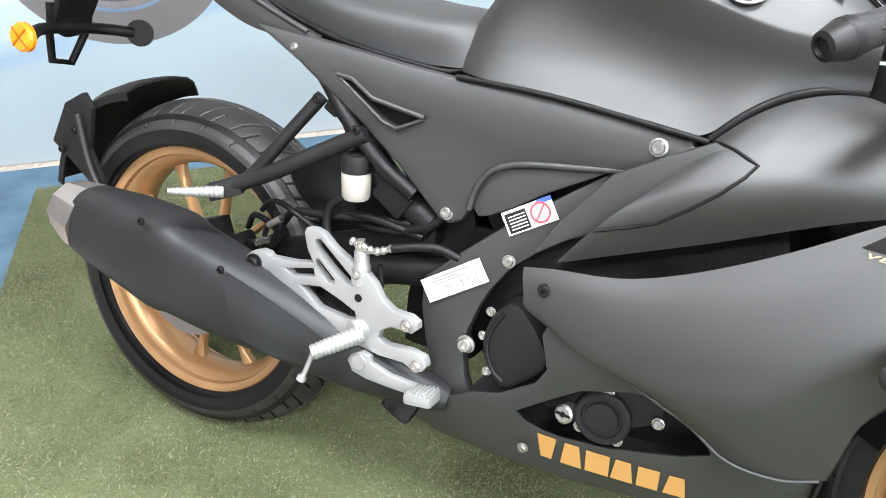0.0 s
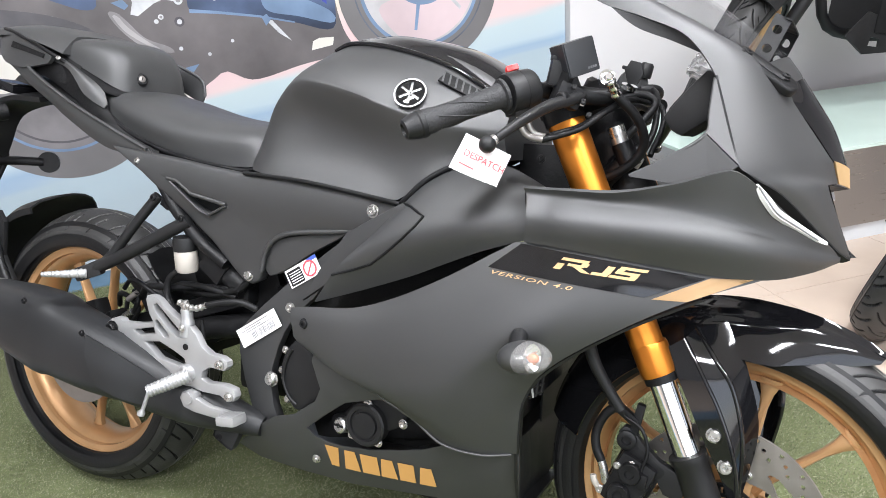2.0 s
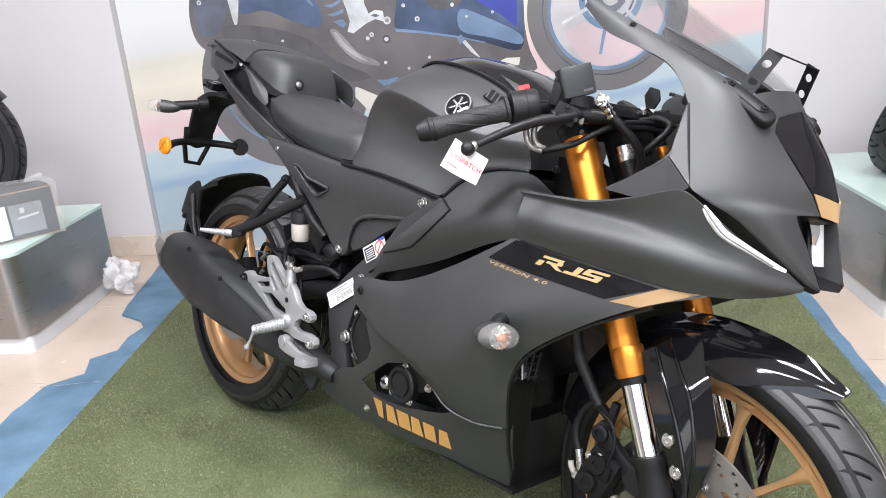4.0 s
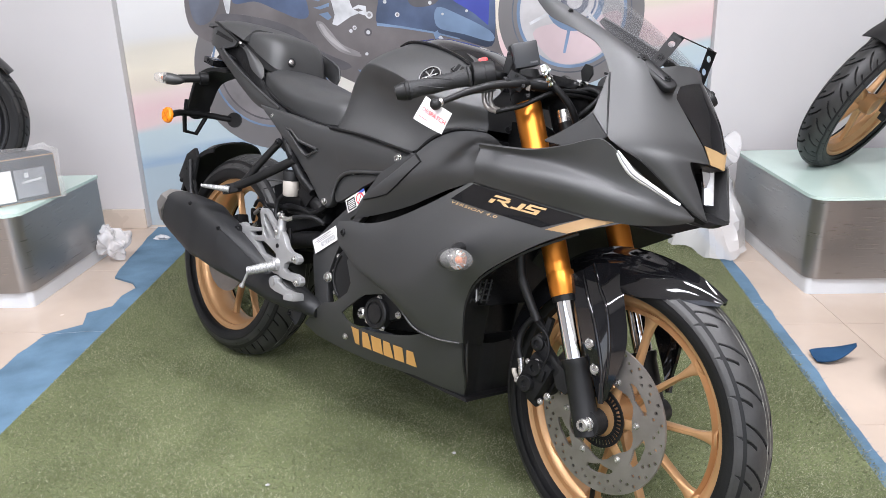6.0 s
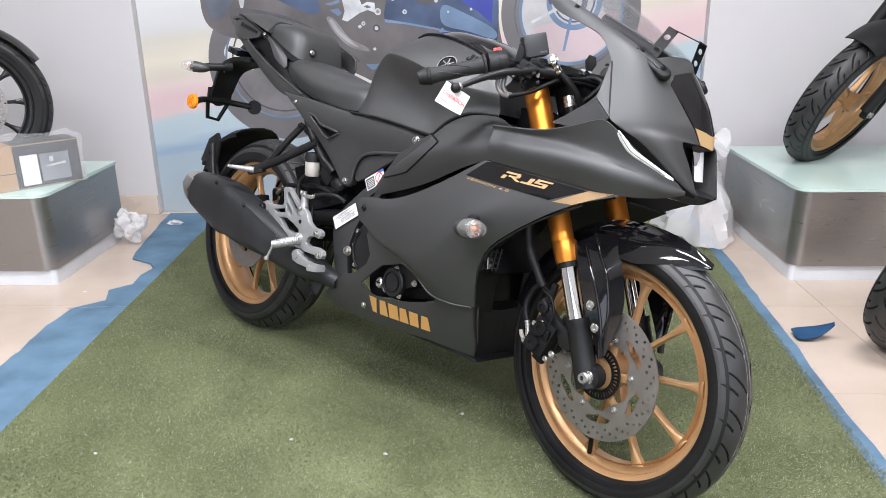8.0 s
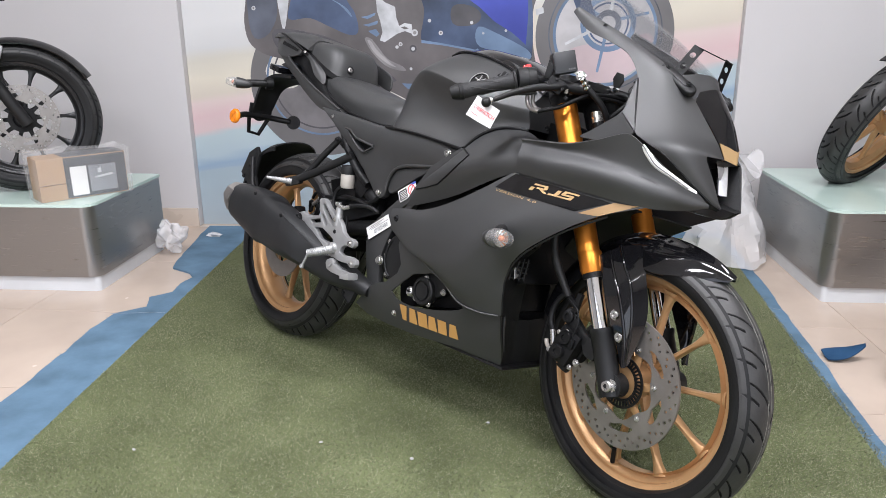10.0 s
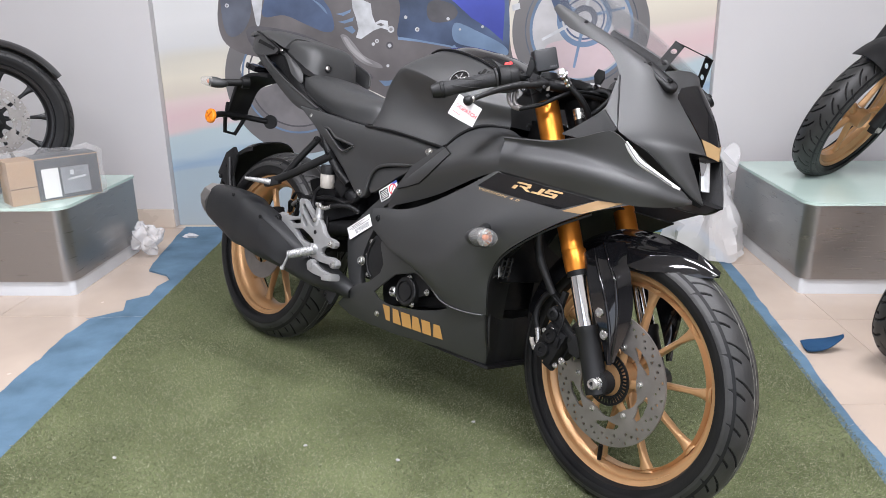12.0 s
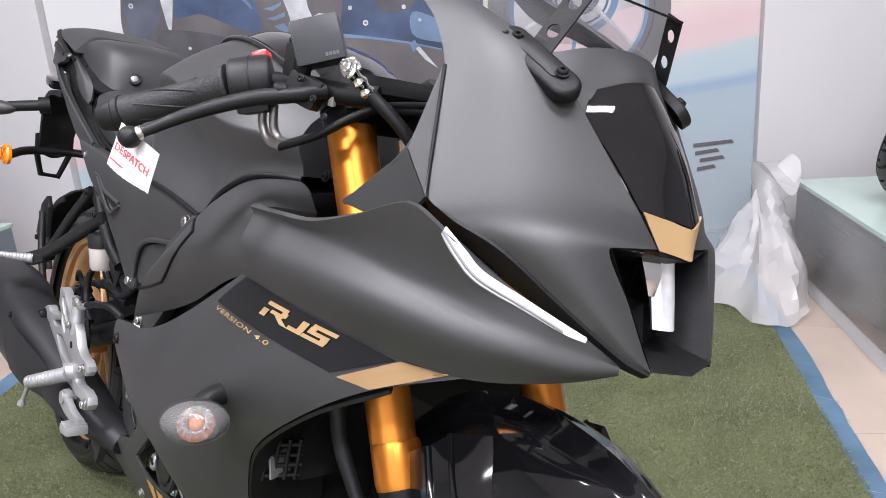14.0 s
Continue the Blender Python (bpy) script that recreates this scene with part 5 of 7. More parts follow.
# inner mudguard in front of the rear tyre, chain guard, radiator grille
gr = []
for k in range(14):
    a = radians(8 + 40 * k / 13)
    rr = .338 + .006 * math.sin(k)
    gr.append([Vector((rr * math.cos(a) + .004, y, .305 + rr * math.sin(a) - (.01 if abs(y) > .08 else 0))) for y in np.linspace(-.092, .092, 7)])
gb = bmesh.new()
grid_faces(gb, gr)
thicken(gb, .004)
part("inner_mudguard", gb, DARK, bike, "black splash guard in front of the rear tyre")
part("chain_guard", plate([(.05, .395), (.20, .425), (.42, .50), (.50, .53), (.50, .49), (.40, .455), (.20, .385), (.06, .355)], [], .112, .03, .004), DARK, bike)
part("frame_rail", tube([(.335, -.10, .70), (.36, -.11, .64), (.42, -.115, .57), (.50, -.115, .52)], .022, 10, 14), DARK, bike)
part("seat_strut", tube([(.30, -.135, .72), (.335, -.142, .685), (.36, -.145, .655), (.42, -.145, .60), (.475, -.14, .565)], .011, 8, 14), DARK, bike)
part("cable_clip", block(.022, .012, .03, pose(.345, -.146, .668, 0, 30, 0), .003), DARK, bike)
part("relay_box", block(.055, .03, .04, pose(.44, -.125, .555, 0, 35, 0), .006), DARK, bike)
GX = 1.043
# bright plate drawn behind the bars for the light that shows through them
part("radiator_core", block(.003, .034, .042, pose(GX + .004, -.137, .461, 0, -10, 22), .001), ALU, bike, "pale plate behind the grille, standing in for light seen through it")
for k in range(4):
    part("grille_bar", tube([(GX + .002 + .004 * k, -.155 + .0115 * k, .436), (GX + .008 + .004 * k, -.155 + .0115 * k, .486)], .0026, 6, 4), PLASTIC, bike)
    part("grille_bar", tube([(GX + .001 + .0012 * k, -.157, .441 + .0125 * k), (GX + .016 + .0012 * k, -.116, .441 + .0125 * k)], .0026, 6, 4), PLASTIC, bike)
for k in range(5):
    part("louvre", block(.004, .050, .007, pose(1.066 + .013 * k, -.128, .512 + .021 * k, 0, -30, 14), .002), PLASTIC, bike)


# ---- fork, brakes, handlebar ----


def fork_leg(s):
    dx = 0.0335 if s > 0 else 0.005
    P = lambda x, z: Vector((x + dx, s * .100, z))
    leg = part("fork_leg", tube([P(1.0565, .834), P(1.207, .506)], .0236, 28, 12, True, False, radii=lambda t: .0268 - .0034 * min(1, max(0, (t - .36) / .23))), AMBER, bike, "gold anodised upside-down fork tube")
    part("clamp_sleeve", tube([P(1.040, .870), P(1.0575, .832)], .0295, 24, 3, True, False), DARK, leg)
    part("fork_ring", tube([P(1.197, .535), P(1.199, .530), P(1.213, .499), P(1.216, .493)], .0256, 28, 4, True, False, radii=lambda t: .0240 if t in (0, 1) else .0254), AMBER, leg, "", 25)
    part("dust_seal", tube([P(1.2155, .494), P(1.2205, .483)], .0232, 24, 3, True, False), DARK, leg)
    part("stanchion", tube([P(1.212, .502), P(1.275, .360)], .0190, 24, 4, True, False), CHROME, leg, "polished chrome stanchion")
    part("lower_leg", tube([P(1.263, .386), P(1.267, .377), P(1.269, .373), P(1.302, .296), P(1.318, .258)], .024, 24, 6, True, False, radii=lambda t: .0265 if t < .3 else .0242), PLASTIC, leg, "black fork lower leg", 50)
    ax = tube([P(1.317, .281) + Vector((0, s * .012, 0)), P(1.317, .281) - Vector((0, s * .02, 0))], .026, 18, 3, True, False)
    part("axle_clamp", ax, PLASTIC, leg)
    part("axle_collar", turned([(.016, 0), (.016, .004), (.013, .006)], axis_pose(P(1.317, .281) + Vector((0, s * .012, 0)), Vector((0, s, 0))), 20), ZINC, leg)
    bolt(leg, P(1.317, .281) + Vector((0, s * .017, 0)), Vector((0, s, 0)), .014)
    return leg


both(fork_leg)

# front mudguard in the wheel's frame
WF = wheel_frame(FRONT_C, STEER)
rows = []
for k in range(25):
    t = k / 24
    a = radians(57 + 107 * t)
    r0 = .300 + .006 * math.sin(math.pi * t) + (.008 * (1 - t / .25) if t < .25 else 0)
    w = .066 * (0.14 + 0.86 * (min(1, t / .22)) ** .7) if t < .22 else .066
    row = []
    for j in range(-6, 7):
        q = j / 6
        drop = (.052 * abs(q) ** 2.8 + (.012 if abs(q) == 1 else 0)) * w / .066 - .006 * max(0, 1 - abs(q) * 6)
        row.append(Vector(((r0 - drop) * math.cos(a), (r0 - drop) * math.sin(a), q * w)))
    rows.append(row)
fb = bmesh.new()
grid_faces(fb, rows)
thicken(fb, .003)
part("front_mudguard", fb, GLOSS, bike, "gloss black front mudguard", 50, WF)
for s in (-1, 1):
    dx = 0.0285 if s > 0 else 0.0
    edge = [(1.228, .098, .532), (1.250, .103, .490), (1.283, .105, .425), (1.312, .102, .372), (1.334, .097, .324)]
    crease = [(1.262, .083, .562), (1.292, .100, .525), (1.319, .107, .488), (1.337, .105, .415), (1.337, .097, .326)]
    lead = [(1.300, .066, .572), (1.318, .074, .540), (1.334, .080, .508), (1.354, .080, .430), (1.341, .092, .330)]
    rib = [((p[0] + q[0]) / 2 + .004, (p[1] + q[1]) / 2 + .007, (p[2] + q[2]) / 2) for p, q in zip(edge, crease)]
    curves = [[(x + dx, s * y, z) for x, y, z in c] for c in (edge, rib, crease, lead)]
    for k, (a, b) in enumerate(zip(curves, curves[1:])):
        brk = part("mudguard_bracket", loft([a, b], 26, 4, .005, False, False), GLOSS, bike, "gloss black faceted mudguard bracket", 30)
        if k < 2:
            part("bracket_edge", tube(b, .0032, 10, 26), GLOSS, brk)

# front brake disc, tone ring, caliper
def annulus(r0, r1, z0, z1, n=72):
    return turned([(r0, z0), (r1, z0), (r1, z1), (r0, z1), (r0, z0)], None, n, None, False)


def holed_disc(r0, r1, z, t, n=540, m=46):
    """A brake disc with drilled holes and cut windows, as a fine ring of cells with the openings left out."""
    def kept(a, r):
        for q in range(3):
            step = 2 * math.pi / 24
            rc = r1 - (.0075, .0155, .0235)[q]
            da = (a + q * step * .36 + step / 2) % step - step / 2
            if (da * rc) ** 2 + (r - rc) ** 2 < .0032 ** 2:
                return False
        step = 2 * math.pi / 6
        da = (a - radians(40) + step / 2) % step - step / 2
        lo, hi = .083 + .010 * abs(da) / .3, .108 - .006 * (da + .3)
        if abs(da) < .30 and lo + .004 < r < hi - .03 * max(0, abs(da) - .2):
            return False
        return r > r0 - .005 * math.cos(6 * (a - radians(10)))

    bm = bmesh.new()
    vs = [[bm.verts.new(((r0 - .006 + (r1 - r0 + .006) * j / m) * math.cos(2 * math.pi * i / n), (r0 - .006 + (r1 - r0 + .006) * j / m) * math.sin(2 * math.pi * i / n), z)) for j in range(m + 1)] for i in range(n)]
    for i in range(n):
        for j in range(m):
            if kept(2 * math.pi * (i + .5) / n, r0 - .006 + (r1 - r0 + .006) * (j + .5) / m):
                e = (i + 1) % n
                bm.faces.new((vs[i][j], vs[i][j + 1], vs[e][j + 1], vs[e][j]))
    bmesh.ops.delete(bm, geom=[v for v in bm.verts if not v.link_faces], context="VERTS")
    ex = bmesh.ops.extrude_face_region(bm, geom=bm.faces[:])["geom"]
    for v in ex:
        if isinstance(v, bmesh.types.BMVert):
            v.co.z = z + t
    return bm


disc = part("front_disc", holed_disc(.076, .141, .060, .0045), DISCM, front_wheel, "drilled steel brake disc with cut windows", 30)
for k in range(6):
    a = 60 * k + 10
    armb = spoke_mesh(.036, .084, a - 12, a, .004, .010, .007)
    bmesh.ops.translate(armb, vec=(0, 0, .056), verts=armb.verts)
    part("carrier_arm", armb, GOLD, front_wheel)
carrier2 = turned([(.02, .050), (.038, .052), (.040, .060), (.034, .064), (.02, .064)], None, 32)
part("disc_carrier", carrier2, GOLD, front_wheel, "gold disc carrier")
tone = annulus(.051, .056, .066, .069, 60)
annulus_in = [(.036, .066), (.041, .066), (.041, .069), (.036, .069), (.036, .066)]
turned(annulus_in, None, 48, tone, False)
for k in range(40):
    block(.012, .0036, .003, Matrix.Rotation(2 * math.pi * k / 40, 4, "Z") @ pose(.046, 0, .0675), 0, tone)
part("tone_ring", tone, DARK, front_wheel)
for k in range(6):
    a = radians(60 * k + 10)
    bolt(front_wheel, Vector((.081 * math.cos(a), .081 * math.sin(a), .0645)), Vector((0, 0, 1)), .0055)
cal_m = pose(1.192, -.088, .326, 0, -68, 0)
calp = block(.082, .050, .056, cal_m, .012)
block(.060, .030, .066, cal_m @ pose(.004, .02, -.002), .010, calp)
for k in (-1, 1):
    turned([(.0165, 0), (.0165, .007), (.0145, .010), (.007, .010), (.006, .007), (.0001, .007)], axis_pose(cal_m @ Vector((.019 * k, -.024, .004)), (0, -1, 0)), 22, calp)
block(.020, .018, .074, cal_m @ pose(.042, -.006, .0, 0, 12, 0), .006, calp)
block(.022, .016, .030, cal_m @ pose(-.040, -.008, -.018), .006, calp)
caliper = part("front_caliper", calp, DARK, bike, "black front brake caliper")
mount = plate([(1.172, .398), (1.180, .408), (1.194, .404), (1.204, .390), (1.232, .366), (1.262, .352), (1.272, .330), (1.262, .312), (1.240, .318), (1.225, .345), (1.196, .366), (1.174, .380)],
              [[(1.185 + .006 * math.cos(k * .7854), .390 + .006 * math.sin(k * .7854)) for k in range(8)]], .102, .014, .003)
part("caliper_mount", mount, PLASTIC, caliper, "black cast caliper mount", 35)
turned_boss = turned([(.014, 0), (.014, .006), (.011, .008), (.007, .008), (.006, .004), (.0001, .004)], axis_pose((1.185, -.102, .389), (0, -1, 0)), 20)
part("mount_boss", turned_boss, DARK, caliper)
for p, r in (((1.176, -.114, .352), .0048), ((1.196, -.114, .358), .0048), ((1.152, -.104, .306), .0062), ((1.232, -.112, .300), .0070), ((1.218, -.112, .286), .0055)):
    bolt(caliper, Vector(p), Vector((0, -1, 0)), r)
part("bleed_nipple", tube([(1.150, -.100, .303), (1.143, -.106, .318), (1.141, -.106, .326)], .0048, 8, 6), MILKY, caliper)
part("banjo", tube([(1.160, -.104, .318), (1.156, -.105, .336), (1.151, -.105, .350)], .0062, 10, 8, radii=lambda t: .0062 + .0014 * math.sin(t * 22)), ZINC, caliper, "bright ribbed hose end")
part("hose", tube([(1.151, -.105, .350), (1.142, -.104, .368), (1.140, -.102, .392), (1.150, -.100, .418), (1.168, -.100, .436)], .0068, 10, 30), DARK, caliper, "black rubber brake hose")
part("hose_guide", tube([(1.172, -.100, .430), (1.150, -.104, .462), (1.128, -.112, .505), (1.118, -.118, .560), (1.120, -.12, .61)], .0095, 10, 30, radii=lambda t: .0080 + .003 * t), PLASTIC, caliper, "black rubber hose sleeve")
part("sensor_wire", tube([(1.178, -.104, .424), (1.205, -.108, .410), (1.216, -.110, .380), (1.210, -.112, .350), (1.214, -.114, .326)], .0026, 6, 30), DARK, caliper)
part("wire_clip", block(.012, .010, .022, pose(1.213, -.114, .336, 0, 8, 0), .003), DARK, caliper)
guide = block(.05, .012, .014, pose(1.176, -.098, .428, 0, 35, 0), .004)
block(.012, .012, .05, pose(1.196, -.096, .418, 0, 10, 0), .003, guide)
part("hose_bracket", guide, DARK, caliper)

# handlebar, right and left clip-ons
def clip_on(s, dx):
    P = lambda x, y, z: Vector((x + (dx if s > 0 else 0), s * y, z))
    bar = part("handlebar", tube([P(1.08, .10, .868), P(1.03, .195, .872), P(.985, .25, .848), P(.932, .302, .819)], .0105, 12, 16), DARK, bike, "black clip-on handlebar")
    g0, g1 = P(1.012, .222, .862), P(.938, .297, .822)
    gm = axis_pose(g0, g1 - g0)
    ln = (g1 - g0).length
    part("grip", turned([(.0150, 0), (.0172, .002), (.0172, .006), (.0156, .010), (.0156, .022), (.0150, .024), (.0147, ln * .5), (.0153, ln * .86), (.0165, ln * .90), (.0168, ln)], gm, 28), RUBBERGRIP, bar, "black rubber grip with slanted ridges", 30)
    for k in range(5):
        a0 = k * 1.2566
        part("grip_ridge", tube([gm @ Vector((.0149 * math.cos(a0 + 1.5 * t), .0149 * math.sin(a0 + 1.5 * t), ln * (.25 + .6 * t))) for t in (0, .25, .5, .75, 1)], .0011, 6, 16), RUBBERGRIP, bar)
    part("collar", turned([(.016, -.004), (.0215, -.003), (.0215, .001), (.017, .003)], gm, 26), RUBBERGRIP, bar)
    e0, e1 = g1, P(.922, .313, .813)
    part("bar_end_weight", turned([(.0150, -.002), (.0185, 0), (.0185, .006), (.0172, .008), (.0172, .012), (.0130, .026), (.0085, .028), (.0075, .024), (.0001, .024)], axis_pose(e0, e1 - e0), 22), PLASTIC, bar, "", 25)
    sm = axis_pose(P(1.014, .219, .863), P(1.046, .176, .876) - P(1.014, .219, .863))
    sw = turned([(.0150, 0), (.0255, .0015), (.0272, .005), (.0272, .038), (.0250, .042), (.0150, .043)], sm, 30)
    block(.030, .026, .034, sm @ pose(0, -.018, .020), .007, sw)
    part("switch_housing", sw, PLASTIC, bar, "rounded black switch housing", 30)
    part("housing_seam", turned([(.0275, .0215), (.0278, .022), (.0278, .0228), (.0275, .0233)], sm, 30, None, False), DARK, bar)
    lev = bmesh.new()
    L = [P(1.098, .160, .868), P(1.094, .188, .860), P(1.078, .228, .850), P(1.060, .276, .829), P(1.040, .318, .803)]
    tube_into(lev, L, .006, 12, 30, radii=lambda t: .0078 - .0030 * t + .0012 * math.sin(t * 3.14))
    bmesh.ops.create_uvsphere(lev, u_segments=18, v_segments=12, radius=.0105, matrix=Matrix.Translation(P(1.037, .323, .800)))
    part("lever", lev, PLASTIC, bar, "black lever with a ball end")
    part("lever_neck", turned([(.0062, 0), (.0068, .002), (.0068, .005), (.0058, .007)], axis_pose(P(1.0425, .313, .8065), P(1.037, .323, .800) - P(1.0425, .313, .8065)), 14), ZINC, bar)
    return bar


RUBBERGRIP = material("grip_rubber", (0.022, 0.022, 0.023), 0.6, 0, 0.35, 0.2, 30, 0.6, 260, 0.05)
right_bar = clip_on(-1, 0)
clip_on(1, .075)
part("kill_switch", block(.017, .013, .008, pose(1.009, -.186, .8985, -18, -18, 35), .003), RED, right_bar, "red engine stop switch")
ex = Vector((.0277, .0344, .0156)).normalized()
up_box = Vector((-.0098, -.0079, .0446))
up_box = (up_box - ex * up_box.dot(ex)).normalized()
out_box = ex.cross(up_box)
mcm = Matrix((ex, up_box, out_box)).transposed().to_4x4()
mcm.translation = Vector((1.1023, -.1773, .9155)) - out_box * .019
STRIPED = material("faint_grey_print", (0.08, 0.08, 0.085), 0.5)
GLOSSBOX = material("satin_black_box", (0.016, 0.017, 0.019), 0.36, 0, 0.5, 0.15, 20, 0.05, 300, 0.05)
resv = part("brake_fluid_box", block(.047, .045, .034, mcm, .004), GLOSSBOX, bike, "square black front brake fluid box")
part("box_cap", block(.0015, .043, .030, mcm @ pose(-.0238, 0, 0), .0004), GLOSSBOX, resv)
for k in range(4):
    part("box_print", block(.0026, .0034, .0004, mcm @ pose(.006 + .0036 * k, -.016, .0171), 0), STRIPED, resv)
part("box_outlet", tube([(1.076, -.176, .876), (1.082, -.178, .886), (1.086, -.180, .896)], .009, 12, 6), DARK, resv)
part("lever_adjuster", turned([(.006, 0), (.0085, .002), (.0085, .010), (.006, .013), (.0001, .013)], axis_pose((1.088, -.196, .862), (-.3, -1, -.1)), 12), DARK, resv)
part("light_switch", block(.007, .006, .016, pose(1.098, -.150, .862, 10, 10, 20), .002), MILKY, resv, "pale plastic switch clip")
part("perch", block(.036, .026, .030, pose(1.082, -.172, .866, 0, 20, 40), .006), DARK, resv)
for q in ((1.096, -.186, .876), (1.106, -.176, .858), (1.112, -.166, .842)):
    bolt(resv, Vector(q), Vector((.35, -.9, .2)), .0036, DARK)
part("cylinder", tube([(1.065, -.165, .872), (1.10, -.14, .868), (1.128, -.115, .868)], .012, 12, 10), DARK, resv)
part("cap", block(.017, .017, .032, pose(1.067, -.178, .895, 8, 8, 30), .003), PLASTIC, resv, "square black switch cap")
part("cap_step", block(.012, .012, .008, pose(1.066, -.178, .913, 8, 8, 30), .002), PLASTIC, resv)
part("banjo", turned([(.0100, 0), (.0105, .001), (.0105, .004), (.0088, .0045), (.0088, .008), (.0062, .0085), (.0062, .014), (.0045, .015), (.0040, .012), (.0001, .012)], axis_pose((1.128, -.150, .891), (.45, -1, .15)), 18), CHROME, resv, "steel banjo bolt", 30)
part("hose_ferrule", tube([(1.133, -.156, .888), (1.136, -.146, .880), (1.138, -.134, .869)], .0066, 12, 14, radii=lambda t: .0062 + .0016 * (math.sin(t * 16) > 0)), CHROME, resv, "steel hose ferrule")
part("hose", tube([(1.137, -.135, .871), (1.157, -.117, .850), (1.168, -.101, .830), (1.170, -.086, .807), (1.159, -.08, .785), (1.137, -.08, .767), (1.110, -.08, .754)], .0066, 12, 30), DARK, resv, "black brake hose")
for k in (0, 1):
    part("throttle_cable", tube([(1.054, -.179 + .008 * k, .807 + .004 * k), (1.067, -.177 + .008 * k, .811 + .004 * k), (1.099, -.165 + .008 * k, .823 + .004 * k), (1.118, -.15 + .008 * k, .839 + .003 * k), (1.134, -.125 + .006 * k, .856), (1.136, -.085, .865 - .006 * k), (1.143, -.03, .870 - .008 * k), (1.150, .02, .868 - .010 * k)], .0042, 10, 36), DARK, resv, "black throttle cable")
for k in (0, 1):
    part("cable_elbow", tube([(1.024 + .009 * k, -.187 + .008 * k, .850), (1.025 + .009 * k, -.186 + .008 * k, .828), (1.036 + .006 * k, -.182 + .008 * k, .812 + .003 * k), (1.056, -.179 + .008 * k, .8075 + .004 * k)], .0046, 12, 16), DISCM, resv, "steel cable elbow")
clamp = block(.10, .24, .022, pose(1.085, 0, .862, 0, -25, -8), .008)
turned([(.020, 0), (.020, .02), (.015, .026), (.0001, .026)], axis_pose((1.07, 0, .875), (.42, 0, .9)), 20, clamp)
for s in (-1, 1):
    turned([(.033, -.02), (.033, .016), (.024, .020), (.016, .018), (.0001, .018)], axis_pose((1.048 + (.0285 if s > 0 else 0), s * .10, .872), (-.42, 0, .9)), 24, clamp)
tc = part("top_clamp", clamp, DARK, bike, "black top yoke")
kb = turned([(.012, 0), (.012, .006), (.0001, .006)], axis_pose((1.13, -.03, .885), (.3, -.2, .9)), 20)
part("ignition_lock", kb, CHROME, tc)
part("key", plate([(1.128, .892), (1.122, .912), (1.130, .926), (1.146, .922), (1.150, .906), (1.142, .892)], [], .03, .006, .002), PLASTIC, tc, "ignition key with a black head")
part("steering_head", tube([(1.08, 0, .86), (1.16, 0, .69)], .04, 14, 4), DARK, bike)
dash = plate([(1.186, .845), (1.218, .886), (1.240, .910), (1.268, .906), (1.262, .868), (1.248, .843), (1.214, .820), (1.200, .828)], [], .062, .124, .006, -1)
block(.014, .10, .05, pose(1.212, 0, .872, 0, 38, 0), .004, dash)
dashp = part("instrument_panel", dash, PLASTIC, bike, "black instrument panel wrapped in clear film", 30)
fm = block(.036, .115, .034, pose(1.236, 0, .912, 0, 35, 0), .010, None, 3)
bmesh.ops.subdivide_edges(fm, edges=fm.edges[:], cuts=2, use_grid_fill=True)
shake = random.Random(12)
for v in fm.verts:
    v.co += Vector((shake.uniform(-1, 1), shake.uniform(-1, 1), shake.uniform(-1, 1))) * .004
part("film", fm, FILM, dashp, "crumpled clear film")
part("loom", tube([(1.16, -.05, .80), (1.13, -.06, .77), (1.11, -.05, .74), (1.14, -.02, .71)], .012, 8, 16), DARK, bike)
cyl = tube([(1.125, -.07, .83), (1.135, -.068, .805)], .012, 12, 4)
part("connector", cyl, ZINC, bike)
part("connector_body", tube([(1.135, -.068, .808), (1.15, -.065, .775)], .015, 12, 4), DARK, bike)

# cables, brackets and switches round the top of the fork
part("cable", tube([(1.112, -.05, .862), (1.138, -.03, .877), (1.158, -.02, .876), (1.169, -.02, .865), (1.156, -.03, .842), (1.140, -.04, .822), (1.125, -.04, .80)], .0056, 12, 30), DARK, bike, "looped black clutch cable")
part("cable", tube([(1.06, .04, .86), (1.11, .05, .872), (1.16, .04, .868), (1.175, .02, .84), (1.165, -.01, .79)], .0042, 10, 24), DARK, bike)
lsw = turned([(.014, -.026), (.023, -.024), (.025, -.020), (.025, .018), (.022, .023), (.014, .024)], axis_pose((1.100, .122, .898), (-.35, 1, -.12)), 28)
block(.030, .030, .026, pose(1.104, .118, .914, 10, 15, 25), .009, lsw, 4)
part("left_switch", lsw, PLASTIC, bike, "black left switch cluster", 35)
part("clutch_perch", tube([(1.118, .105, .892), (1.138, .118, .894), (1.142, .142, .890), (1.128, .175, .880)], .0085, 12, 14), DARK, bike, "black clutch lever perch")
part("clutch_cable", tube([(1.138, .110, .893), (1.150, .08, .884), (1.160, .04, .862), (1.165, .0, .825), (1.155, -.03, .79)], .005, 10, 24), DARK, bike)
part("switch_button", block(.012, .012, .006, pose(1.092, .110, .928, 10, 10, 25), .003), PLASTIC, bike)
part("mirror_boss", turned([(.010, 0), (.011, .003), (.011, .020), (.008, .024), (.0001, .024)], axis_pose((1.122, .110, .912), (.2, 0, 1)), 18), PLASTIC, bike)
part("lock_plate", plate([(1.034, .868), (1.052, .874), (1.060, .862), (1.052, .846), (1.040, .848)], [], .068, .004, .001), DISCM, bike, "small steel lock plate")
# added dark plate that closes the bright gap beside the fork
part("inner_frame", plate([(.97, .80), (1.06, .80), (1.12, .775), (1.16, .752), (1.10, .66), (.97, .66)], [], .03, .010, .002), DARK, bike, "dark backing plate added behind the fork")
